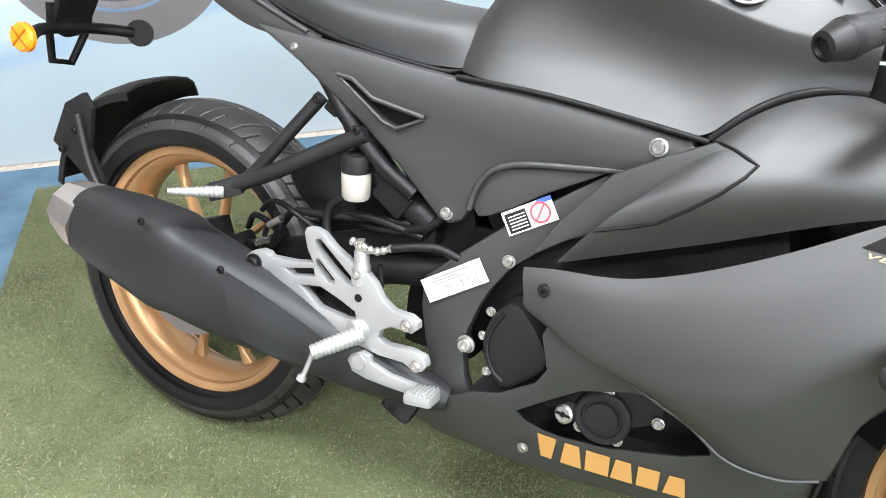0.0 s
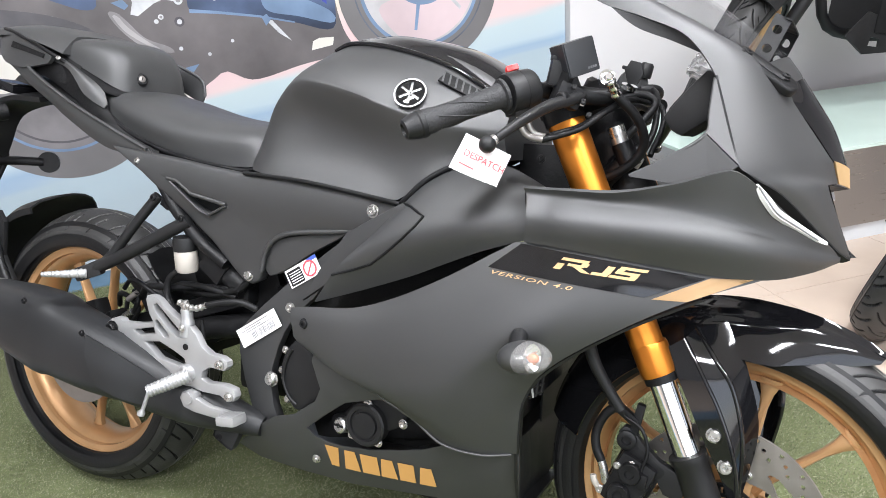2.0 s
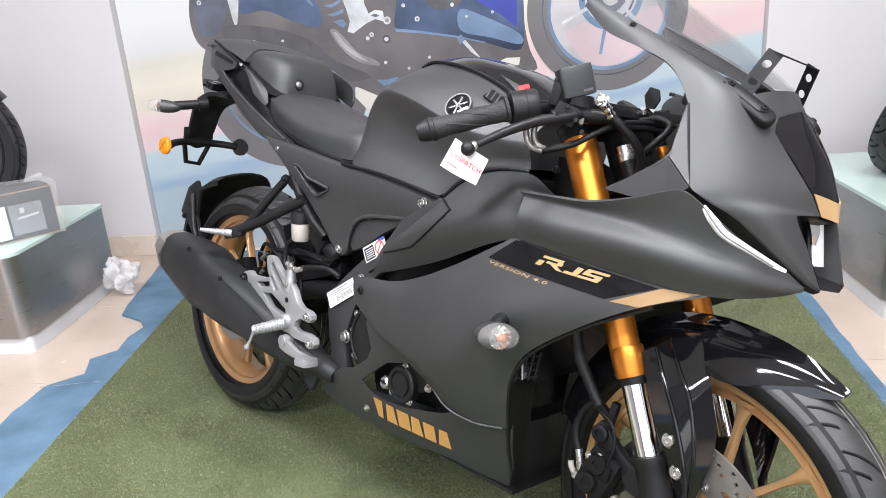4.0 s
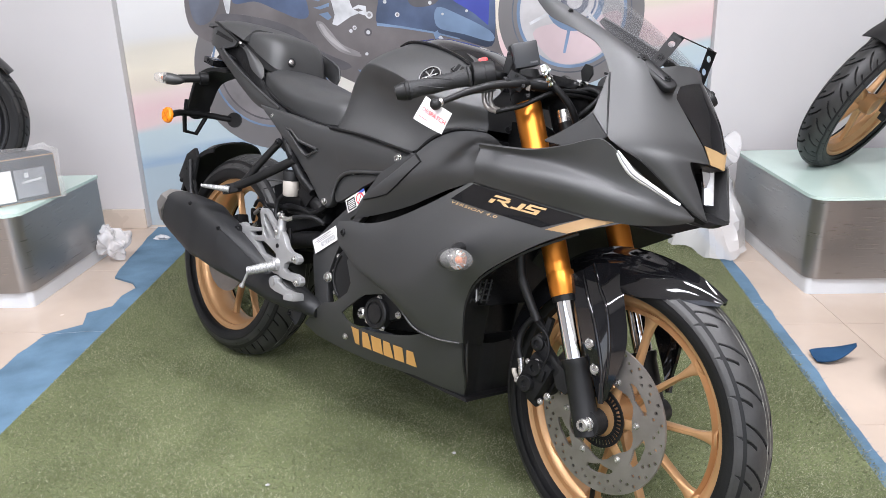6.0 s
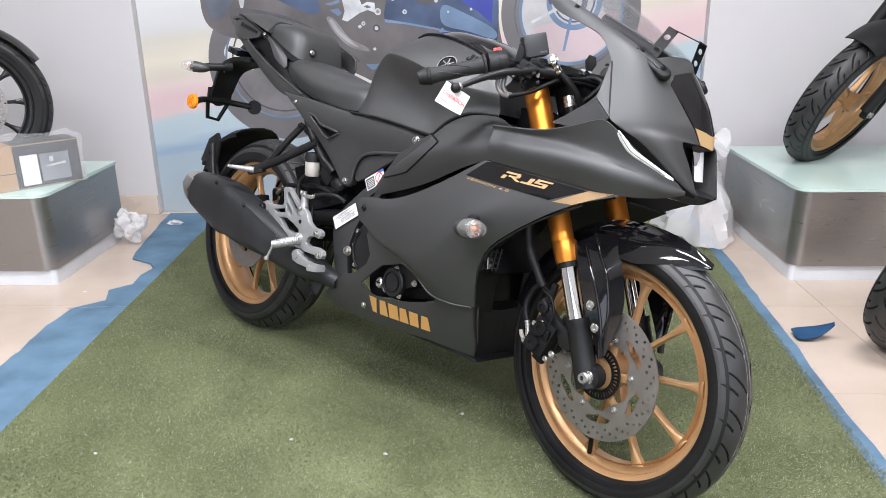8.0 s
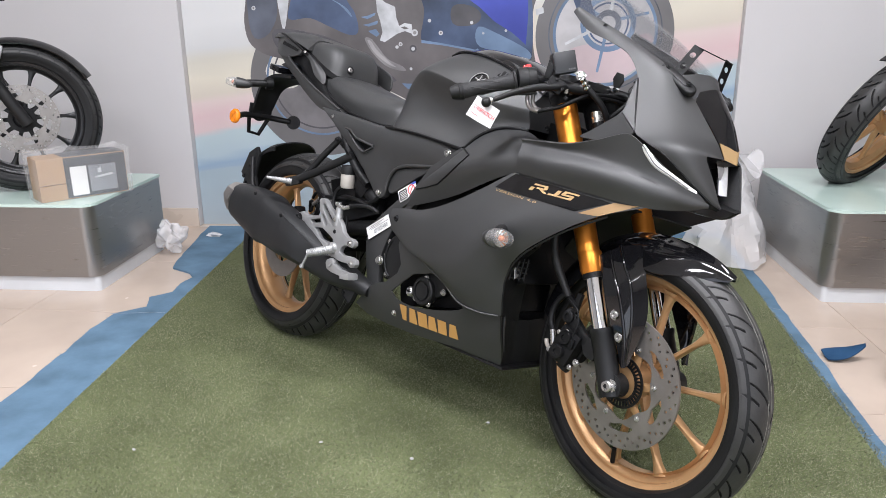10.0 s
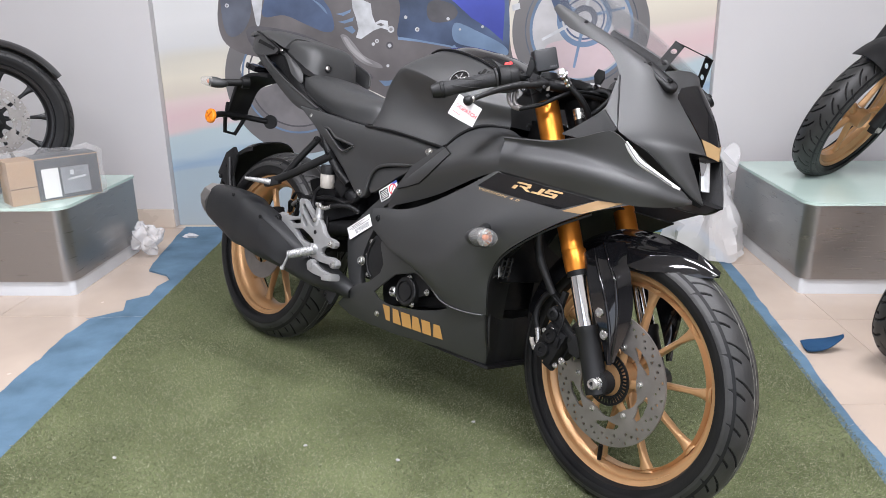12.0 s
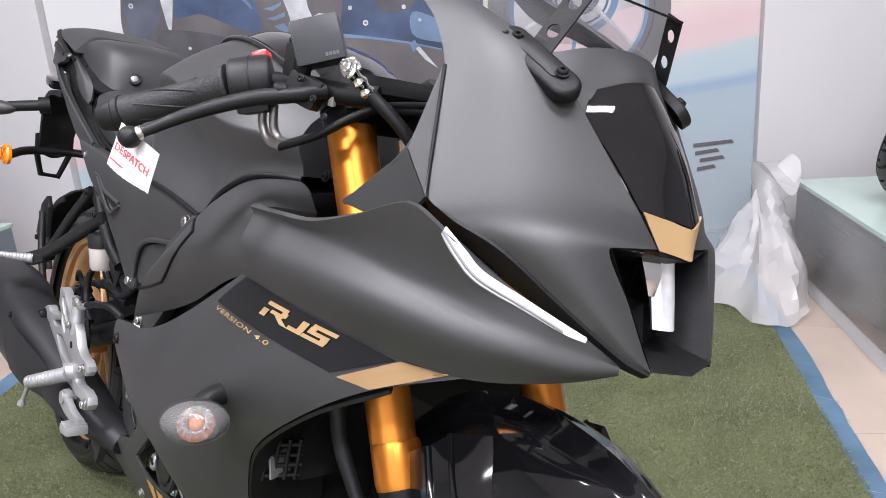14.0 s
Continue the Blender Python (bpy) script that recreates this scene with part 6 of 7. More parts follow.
bolt(bike, Vector((1.03, -.105, .780)), Vector((.2, -1, .2)), .006, DARK)
for p in ((1.066, -.135, .868), (1.088, -.122, .862), (1.05, -.11, .846)):
    bolt(bike, Vector(p), Vector((.3, -.9, .35)), .006)
for k, (x, y, z) in enumerate(((1.135, -.06, .80), (1.150, -.05, .785), (1.125, -.045, .775))):
    part("connector_body", block(.026, .014, .016, pose(x, y, z, 20 * k, 30, 15 * k), .003), (PLASTIC, WHITE, DARK)[k], bike)

# number plate bracket over the visor
def pill(ln, w, t, m):
    """A flat bar with round ends and a softened rim, lying in local x-y."""
    bm = bmesh.new()
    rings = []
    for g, h in ((0, -t / 2), (0, t * .2), (.0015, t * .4), (.004, t / 2)):
        r = w / 2 - g
        rings.append([m @ Vector((sx * (ln - w) / 2 + r * math.cos(a), r * math.sin(a), h)) for sx, lo in ((1, -90), (-1, 90)) for a in (radians(lo + 180 * k / 10) for k in range(11))])
    vs = grid_faces(bm, rings, closed=True)
    bm.faces.new(vs[0][::-1])
    bm.faces.new(vs[-1])
    return bm


def flat_bar(a, b, across, w, t, holes):
    """A flat bar from a to b with round holes through it."""
    a, b, across = Vector(a), Vector(b), Vector(across).normalized()
    d = (b - a)
    ln = d.length
    poly = [(-w / 2, 0), (w / 2, 0), (w / 2, ln), (-w / 2, ln)]
    rings = [[(r * math.cos(2 * math.pi * k / 16), c * ln + r * math.sin(2 * math.pi * k / 16)) for k in range(16)] for c, r in holes]
    bm = plate(poly, rings, 0, t, 0)
    e1 = across - d.normalized() * across.dot(d.normalized())
    e1.normalize()
    n = d.normalized().cross(e1)
    m = Matrix((e1, n, d.normalized())).transposed().to_4x4()
    m.translation = a
    bmesh.ops.transform(bm, matrix=m, verts=bm.verts)
    return bm


bracket = part("number_bracket", flat_bar((1.303, -.086, .912), (1.328, -.058, .977), (.9, .25, -.35), .022, .002, [(.36, .0062), (.74, .0062)]), DARK, bike, "black steel number plate bracket with round holes")
part("bracket_arm", flat_bar((1.308, .090, .916), (1.334, .062, .974), (.9, -.25, -.35), .022, .002, [(.36, .0062), (.74, .0062)]), DARK, bracket)
part("bracket_top", flat_bar((1.328, -.059, .977), (1.334, .063, .974), (.9, 0, -.35), .022, .002, []), DARK, bracket)
for s in (-1, 1):
    P = lambda x, y, z: (x, s * y, z)
    e1 = (Vector(P(1.350, .078, .880)) - Vector(P(1.278, .093, .928))).normalized()
    nn = Vector((.45, s * .55, .70))
    nn = (nn - e1 * nn.dot(e1)).normalized()
    pm = Matrix((e1, nn.cross(e1), nn)).transposed().to_4x4()
    pm.translation = Vector(P(1.314, .0915, .9065))
    pad_bm = pill(.094, .029, .011, pm)
    p0 = part("bracket_foot", pad_bm, DARK, bracket)
    part("foot_recess", pill(.052, .011, .002, pm @ pose(0, 0, .006)), PLASTIC, bracket)
    for q in (P(1.292, .097, .926), P(1.338, .087, .898)):
        bolt(bracket, Vector(q), Vector((.45, s * .4, .8)), .006, DARK)

# ---- badges, stripes, stickers, the despatch card ----
def on_side(x, y, z, yaw=0.0, roll=0.0, tilt=0.0):
    """A pose on the right flank: local x forward, local y up, local z outwards."""
    return Matrix.Translation((x, y, z)) @ Matrix.Rotation(radians(yaw), 4, "Z") @ Matrix.Rotation(radians(90 + tilt), 4, "X") @ Matrix.Rotation(radians(roll), 4, "Z")


from mathutils.bvhtree import BVHTree


def surface(names):
    """The right-hand skin of the named body parts, to lay films on."""
    vs, fs = [], []
    for o in bike.children:
        if o.name.split(".")[0] in names and sum(v.co.y for v in o.data.vertices) < 1:
            k = len(vs)
            vs += [v.co.copy() for v in o.data.vertices]
            fs += [[k + i for i in q.vertices] for q in o.data.polygons]
    return BVHTree.FromPolygons(vs, fs)


FLANK = surface(("side_fairing", "upper_fairing"))
BELLYSKIN = surface(("belly_pan",))
TANKSKIN = surface(("fuel_tank",))


def lay(tree, x, z, rise, fallback=-.17):
    hit = tree.ray_cast(Vector((x, -1, z)), Vector((0, 1, 0)))[0]
    return Vector((x, (hit.y if hit else fallback) - rise, z))


def film(name, quad, tree, rise, mat, label="", nx=24, nz=8):
    """A thin film over the quad (top left, top right, bottom right, bottom left) of (x, z) points."""
    a, b, c, d = [Vector((q[0], 0, q[1])) for q in quad]
    rows = []
    for j in range(nz + 1):
        l, r = a.lerp(d, j / nz), b.lerp(c, j / nz)
        rows.append([lay(tree, p.x, p.z, rise) for p in (l.lerp(r, i / nx) for i in range(nx + 1))])
    bm = bmesh.new()
    grid_faces(bm, rows)
    thicken(bm, .0006)
    return part(name, bm, mat, bike, label)


film("stripe", [(1.041, .6685), (1.278, .6465), (1.207, .6160), (.998, .6330)], FLANK, .0014, GLOSS, "gloss black stripe on the fairing")
film("stripe", [(1.283, .6475), (1.331, .6495), (1.258, .6155), (1.216, .6145)], FLANK, .0014, STRIPEGOLD, "gold stripe on the fairing edge")


def glyph(polys, origin, roll, tree, mat, name, label="", rise=.0028):
    """Plain printed shapes that follow the skin."""
    ca, sa = math.cos(radians(roll)), math.sin(radians(roll))
    bm = bmesh.new()
    for poly in polys:
        bm.faces.new([bm.verts.new((px, 0, pz)) for px, pz in poly])
    bmesh.ops.triangulate(bm, faces=bm.faces)
    bmesh.ops.subdivide_edges(bm, edges=bm.edges[:], cuts=1)
    for v in bm.verts:
        x, z = origin[0] + v.co.x * ca - v.co.z * sa, origin[1] + v.co.x * sa + v.co.z * ca
        v.co = lay(tree, x, z, rise)
    ex = bmesh.ops.extrude_face_region(bm, geom=bm.faces[:])["geom"]
    for v in ex:
        if isinstance(v, bmesh.types.BMVert):
            v.co.y += .0006
    return part(name, bm, mat, bike, label, 30)


def sheared(boxes, k, gx=1.0, gz=1.0):
    return [[((x0 + k * y0) * gx, y0 * gz), ((x1 + k * y0) * gx, y0 * gz), ((x1 + k * y1) * gx, y1 * gz), ((x0 + k * y1) * gx, y1 * gz)] for x0, y0, x1, y1 in boxes]


MARK, MX, MZ = (1.0885, .6415), .00114, .00098
def mark(boxes, extra=()):
    return sheared(boxes, .55, MX, MZ) + [[((x + .55 * z) * MX, z * MZ) for x, z in poly] for poly in extra]


glyph(mark([(1, 12.5, 32, 16.5), (26, 7.5, 34.5, 12.5), (12, 6.2, 31, 9.6), (0, 0, 8.5, 8.2)], [[(19, 6.2), (28, 6.2), (43, 0), (33, 0)]]), MARK, -3.4, FLANK, GOLDPRINT, "print_mark", "gold printed mark on the stripe")
glyph(mark([(43, 0, 62, 3.8), (54, 3.8, 62.5, 14)]), MARK, -3.4, FLANK, GOLDPRINT, "print_mark")
glyph(mark([(67, 12.6, 97, 16.3), (66, 8.4, 74, 12.6), (66, 6.2, 92, 9.8), (84, 3.4, 92.5, 6.2), (63, 0, 92, 3.6)]), MARK, -3.4, FLANK, GOLDPRINT, "print_mark")
words = lettering("version_text", "VERSION 4.0", .0070, GOLDPRINT, bike, Matrix(), .0, .3, "small gold printed words", 1.15)
ca, sa = math.cos(radians(-4.9)), math.sin(radians(-4.9))
wide = .117 / max(v.co.x for v in words.data.vertices)
for v in words.data.vertices:
    v.co = lay(FLANK, 1.001 + v.co.x * wide * ca - v.co.y * sa, .6255 + v.co.x * wide * sa + v.co.y * ca, .0022)
# maker's mark on the belly pan, as six plain gold blocks
for k in range(6):
    w, top = (.027, .029, .031, .029, .027, .028)[k], .040 - .0012 * k
    lean = (.006, 0, 0, 0, 0, 0)[k]
    shape = [(lean, 0), (w - lean, 0), (w - (0 if k in (0, 2, 4) else .005), top), (0 if k in (0, 2, 4) else .005, top)]
    glyph([shape], (.699 + .0335 * k, .2465 + .0002 * k), 0, BELLYSKIN, YELLOWGOLD, "maker_block", "", .0016)

# round emblem on the tank
SILVERMARK = material("bright_silver_badge", (0.46, 0.46, 0.46), 0.22, 0.8)


def seated(tree, p, roll, rise):
    """A pose on the nearest spot of a skin: local x forward along it, local z outwards."""
    at, n = tree.find_nearest(Vector(p))[:2]
    n = -n if n.y > 0 else n
    fore = (Vector((1, 0, 0)) - n * n.x).normalized()
    m = Matrix((fore, n.cross(fore), n)).transposed().to_4x4()
    m.translation = at + n * rise
    return m @ Matrix.Rotation(radians(roll), 4, "Z")


em = seated(TANKSKIN, (.839, -.156, .868), 2, .0020) @ Matrix.Scale(.92, 4)
bdg = part("tank_badge", turned([(.0275, 0), (.0275, .002), (.026, .003), (.0001, .003)], em, 40), GLOSS, bike, "round black and chrome tank emblem")
part("badge_ring", turned([(.0245, .003), (.0245, .0042), (.0275, .0042), (.0275, .002)], em, 40, None, False), SILVERMARK, bdg)
star = bmesh.new()
for a in range(6):
    block(.0175, .0038, .0012, em @ pose(0, 0, .0036, 0, 0, 60 * a + 30) @ pose(.0105, 0, 0), .0004, star)
part("badge_star", star, SILVERMARK, bdg)
slot_m = seated(TANKSKIN, (.902, -.118, .881), -12, .0028)
vent = part("tank_vent", block(.064, .024, .004, slot_m, .003), DARK, bike, "black slatted vent on the tank")
for k in range(6):
    part("vent_fin", block(.0030, .024, .004, slot_m @ pose(-.029 + .0115 * k, 0, .0007, 0, 0, 24), .0012), MATTE, vent)
part("tank_trim", tube([(.655, -.079, .936), (.684, -.0775, .9475), (.75, -.083, .9435), (.82, -.089, .928), (.88, -.094, .908), (.905, -.095, .895), (.935, -.094, .878), (.965, -.09, .856)], .0038, 8, 40), GLOSS, bike, "gloss black trim along the tank")
part("tank_top_panel", shell([(.690, [(0, .963), (.04, .960), (.071, .950)]), (.75, [(0, .967), (.045, .963), (.077, .9475)]), (.82, [(0, .957), (.05, .952), (.083, .932)]), (.88, [(0, .943), (.05, .937), (.088, .912)]), (.93, [(0, .919), (.05, .912), (.087, .885)]), (.978, [(0, .887), (.05, .880), (.081, .855)])], 8, 4), GLOSS, bike, "gloss black panel on top of the tank")
part("seam", tube([(.834, -.157, .705), (.862, -.153, .734), (.890, -.145, .754), (.918, -.136, .766), (.945, -.118, .770), (.972, -.101, .770)], .0045, 6, 24), DARK, bike)
part("seam", tube([(.525, -.153, .7295), (.64, -.156, .7245), (.74, -.158, .714), (.835, -.166, .703)], .0035, 6, 24), DARK, bike)
part("seat_piping", tube([(.135, -.100, .842), (.16, -.111, .815), (.225, -.121, .783), (.33, -.125, .752), (.44, -.121, .735), (.505, -.108, .732), (.528, -.098, .765), (.522, -.075, .79), (.515, -.05, .808)], .004, 6, 40), DARK, bike)

SHOULDER = surface(("shoulder_panel",))
part("duct_seam", tube([lay(SHOULDER, x, z, .0012) for x, z in ((.834, .704), (.848, .7045), (.864, .702), (.880, .6955), (.8895, .692), (.880, .678), (.860, .657), (.832, .633), (.803, .611), (.772, .599), (.737, .588))], .0019, 6, 40, smooth=False), DARK, bike)

# stickers
st = on_side(.6395, -.1385, .5715, 0, 31, 0)
lab = part("warning_label", block(.071, .032, .0008, st, 0), WHITE, bike, "white warning label with a red ring")
part("label_dark", block(.030, .026, .0006, st @ pose(-.017, -.001, .0007), 0), PLASTIC, lab)
part("label_ring", turned([(.011, .0006), (.011, .0012), (.014, .0012), (.014, .0006)], st @ pose(.016, .0, 0), 28, None, False), PINKRED, lab)
part("label_bar", block(.024, .0026, .0006, st @ pose(.016, 0, .0009, 0, 0, 45), 0), PINKRED, lab)
part("label_bar", block(.020, .006, .0006, st @ pose(.026, .0135, .0007), 0), BLUEPRINT, lab)
for k in range(5):
    part("label_line", block(.024, .0016, .0003, st @ pose(-.016, .007 - .0042 * k, .0012), 0), WHITE, lab)
s2 = on_side(.548, -.1405, .4605, 0, 33, 0)
bar_lab = part("barcode_label", block(.098, .034, .0008, s2, 0), WHITE, bike, "white paper label with a printed bar code")
rnd = random.Random(5)
x = -.018
while x < .040:
    w = rnd.choice((.0007, .0012, .0018))
    part("code_bar", block(w, .012, .0003, s2 @ pose(x, -.006, .0006), 0), GREYPRINT, bar_lab)
    x += w + rnd.choice((.0008, .0012, .0016))
for k, (a, b) in enumerate(((-.03, .03), (-.04, .01), (-.03, .045))):
    part("label_line", block(b - a, .0014, .0003, s2 @ pose((a + b) / 2, .012 - .004 * k, .0006), 0), GREYPRINT, bar_lab)

# ---- the printed wall poster ----
def poster_material():
    m = material("poster_print", (0.5, 0.5, 0.5), 0.35, 0, 0.4)
    nt = m.node_tree
    b = nt.nodes["Principled BSDF"]
    tc = nt.nodes["Texture Coordinate"]
    sep = nt.nodes.new("ShaderNodeSeparateXYZ")
    nt.links.new(tc.outputs["Object"], sep.inputs[0])
    n = nt.nodes.new("ShaderNodeTexNoise")
    n.inputs["Scale"].default_value, n.inputs["Detail"].default_value = 1.0, 3
    mp = nt.nodes.new("ShaderNodeMapping")
    mp.inputs["Scale"].default_value = (0.7, 1, 5)
    mp.inputs["Rotation"].default_value = (0, radians(9), 0)
    nt.links.new(tc.outputs["Object"], mp.inputs["Vector"])
    nt.links.new(mp.outputs["Vector"], n.inputs["Vector"])
    a = nt.nodes.new("ShaderNodeMath")
    a.operation, a.inputs[1].default_value = "MULTIPLY_ADD", -0.15
    nt.links.new(sep.outputs["X"], a.inputs[0])
    nt.links.new(sep.outputs["Z"], a.inputs[2])
    c = nt.nodes.new("ShaderNodeMath")
    c.operation, c.inputs[1].default_value = "MULTIPLY_ADD", 0.16
    nt.links.new(n.outputs["Fac"], c.inputs[0])
    nt.links.new(a.outputs[0], c.inputs[2])
    ramp = nt.nodes.new("ShaderNodeValToRGB")
    stops = [(0.0, (.37, .43, .47)), (.20, (.37, .45, .50)), (.27, (.36, .44, .49)), (.285, (.31, .40, .50)), (.31, (.28, .38, .50)), (.345, (.42, .51, .56)), (.43, (.44, .53, .56)),
             (.455, (.64, .50, .50)), (.52, (.65, .48, .49)), (.60, (.67, .55, .53)), (.635, (.62, .56, .48)), (.72, (.68, .63, .53)), (.80, (.60, .57, .50)), (.87, (.60, .60, .60)), (.98, (.66, .66, .66))]
    el = ramp.color_ramp.elements
    el[0].position, el[0].color = stops[0][0], (*stops[0][1], 1)
    el[1].position, el[1].color = stops[-1][0], (*stops[-1][1], 1)
    for p, col in stops[1:-1]:
        e = el.new(p)
        e.color = (*col, 1)
    s2 = nt.nodes.new("ShaderNodeMath")
    s2.operation, s2.inputs[1].default_value = "ADD", -0.193
    nt.links.new(c.outputs[0], s2.inputs[0])
    nt.links.new(s2.outputs[0], ramp.inputs["Fac"])
    nt.links.new(ramp.outputs["Color"], b.inputs["Base Color"])
    return m


POSTER = poster_material()
PFACE = BACK - 0.004
poster = part("wall_poster", slab(POSTER_L + .001, POSTER_R - .001, PFACE, BACK, FLOOR_Z, 2.2), POSTER)
poster.matrix_world = ROOM
tagged(poster, "large printed wall poster showing a blue motorcycle on a track", "poster")
P_DARK = material("print_dark_grey", (0.118, 0.107, 0.110), 0.38, 0, 0.5, 0.28, 5, 0, 0, 0, 0, 6)
P_TYRE = material("print_tyre_grey", (0.14, 0.134, 0.137), 0.38, 0, 0.6, 0.12, 4)
P_BLUE = material("print_blue", (0.055, 0.075, 0.40), 0.35, 0, 0.4, 0.3, 3)
P_NAVY = material("print_navy", (0.055, 0.080, 0.145), 0.35, 0, 0.4, 0.6, 4, 0, 0, 0, 0, 6)
P_STEELBLUE = material("print_steel_blue", (0.145, 0.215, 0.33), 0.35, 0, 0.4, 0.3, 5)
P_SILVER = material("print_silver", (0.50, 0.51, 0.53), 0.35, 0, 0.4, 0.25, 14)
P_PINK = material("print_pink", (0.54, 0.43, 0.45), 0.35, 0, 0.4, 0.15, 3)
P_CREAM = material("print_cream", (0.62, 0.60, 0.55), 0.35, 0, 0.4, 0.08, 3)
layer = [0]


def printed(name, outline, mat, n=0, holes=()):
    """A flat printed shape on the poster: outline of (along the wall, height)."""
    layer[0] += 1
    loop = smooth_loop(outline, n) if n else outline
    bm = bmesh.new()
    edges = []
    for lp in [loop] + list(holes):
        vs = [bm.verts.new((u, 0, z)) for u, z in lp]
        edges += [bm.edges.new((vs[i], vs[(i + 1) % len(vs)])) for i in range(len(vs))]
    bmesh.ops.triangle_fill(bm, use_beauty=True, edges=edges)
    ex = bmesh.ops.extrude_face_region(bm, geom=bm.faces[:])["geom"]
    for v in bm.verts:
        v.co.y = PFACE
    for v in ex:
        if isinstance(v, bmesh.types.BMVert):
            v.co.y = PFACE - 0.00005 * layer[0]
    return part(name, bm, mat, poster, "", 30)


def circle(u, z, r, n=48, squash=1.0):
    return [(u + r * squash * math.cos(2 * math.pi * k / n), z + r * math.sin(2 * math.pi * k / n)) for k in range(n)]


def ring(u, z, r0, r1, mat, n=64):
    printed("printed_ring", circle(u, z, r1, n), mat, 0, [circle(u, z, r0, n)])


P_MID = material("print_mid_grey", (.24, .23, .235), .35, 0, .4, .25, 9)
P_DEEP = material("print_deep_grey", (.075, .072, .080), .38, 0, .5, .3, 8)
P_DUSK = material("print_dusk_blue", (.085, .095, .125), .38, 0, .5, .4, 6)
printed("printed_wheel", circle(-.075, .725, .365, 72), P_TYRE)
printed("printed_disc", circle(-.085, .735, .27, 64), material("print_wheel_grey", (.150, .142, .148), .35, 0, .4, .3, 7))
printed("printed_patch", [(-.36, .78), (-.30, .86), (-.20, .84), (-.16, .76), (-.22, .70), (-.31, .71)], P_CREAM, 30)
ring(-.085, .735, .262, .272, P_STEELBLUE)
ring(-.085, .735, .232, .240, P_DEEP)
printed("printed_patch", [(.24, .715), (.31, .695), (.385, .635), (.36, .595), (.27, .60), (.22, .66)], P_CREAM)
printed("printed_body", [(-.44, 1.34), (-.43, 1.15), (-.448, 1.02), (-.43, .92), (-.36, .865), (-.25, .835), (-.12, .80), (0, .745), (.12, .705), (.22, .70), (.30, .665), (.39, .628), (.46, .66), (.52, .690), (.62, .648), (.81, .685), (.99, .712), (1.01, .745), (.985, .80), (.965, .90), (.96, 1.05), (1.0, 1.35), (.6, 1.5), (-.1, 1.46)], P_DARK, 160)
printed("printed_shade", [(-.41, 1.20), (-.30, 1.22), (-.28, 1.06), (-.33, .96), (-.40, .94), (-.425, 1.03)], P_DUSK, 40)
printed("printed_panel", [(-.21, 1.32), (-.205, 1.14), (-.225, 1.03), (-.12, 1.032), (-.02, .99), (.07, .953), (.117, .966), (.105, 1.05), (.06, 1.13), (.02, 1.30)], P_NAVY, 70)
printed("printed_highlight", [(-.20, 1.17), (-.10, 1.15), (.02, 1.10), (.09, 1.03), (.06, 1.08), (-.04, 1.135), (-.12, 1.175)], P_STEELBLUE, 40)
printed("printed_stripe", [(-.262, 1.25), (-.20, 1.25), (-.218, 1.12), (-.244, .992), (-.258, .985), (-.268, 1.05), (-.275, 1.13)], P_SILVER, 40)
printed("printed_silencer", [(-.30, .98), (-.10, .96), (.06, .90), (.16, .81), (.30, .74), (.22, .72), (.05, .76), (-.14, .83), (-.28, .88)], P_DEEP, 60)
printed("printed_streak", [(.147, .935), (.183, .867), (.253, .802), (.341, .778), (.332, .800), (.257, .838), (.209, .898), (.176, .935)], P_MID, 50)
printed("printed_streak", [(.160, .925), (.192, .868), (.256, .815), (.30, .797), (.262, .826), (.206, .880), (.178, .922)], material("print_pale_grey", (.36, .345, .35), .35, 0, .4, .2, 9), 40)
printed("printed_panel", [(.40, 1.30), (.440, 1.07), (.425, .925), (.52, .908), (.673, .878), (.80, .845), (.939, .807), (.962, .90), (.955, 1.1), (.92, 1.3)], P_NAVY, 80)
printed("printed_line", [(.425, .926), (.52, .911), (.673, .882), (.80, .848), (.80, .842), (.673, .874), (.52, .901), (.425, .912)], P_STEELBLUE)
printed("printed_highlight", [(.70, .985), (.80, .95), (.94, .875), (.945, .83), (.82, .865), (.70, .90)], P_STEELBLUE, 40)
printed("printed_duct", [(.575, 1.075), (.62, 1.09), (.69, 1.07), (.715, 1.03), (.68, .995), (.60, .99), (.57, 1.02)], P_DEEP, 40)
printed("printed_fairing", [(.50, 1.24), (.607, 1.143), (.70, 1.080), (.779, 1.008), (.866, .955), (.930, .900), (.938, 1.04), (.93, 1.30), (.62, 1.36)], P_BLUE)
printed("printed_hanger", [(.208, 1.135), (.255, 1.10), (.300, 1.080), (.305, 1.03), (.318, .992), (.345, 1.005), (.379, .999), (.383, .955), (.345, .968), (.307, .955), (.246, .917), (.222, .925), (.236, .965), (.225, 1.02), (.212, 1.06)], P_SILVER)
printed("printed_hole", [(.325, .985), (.345, .990), (.365, .980), (.345, .976)], P_DARK)
for pts in ([(.130, 1.035), (.165, 1.040), (.205, 1.055), (.200, 1.042), (.165, 1.025)], [(.140, .998), (.175, 1.005), (.215, 1.018), (.212, 1.002), (.170, .990)], [(.164, .970), (.205, .978), (.222, .955), (.205, .942)], [(.325, .72), (.37, .718), (.425, .728), (.40, .700), (.355, .692)]):
    printed("printed_glint", pts, P_STEELBLUE)
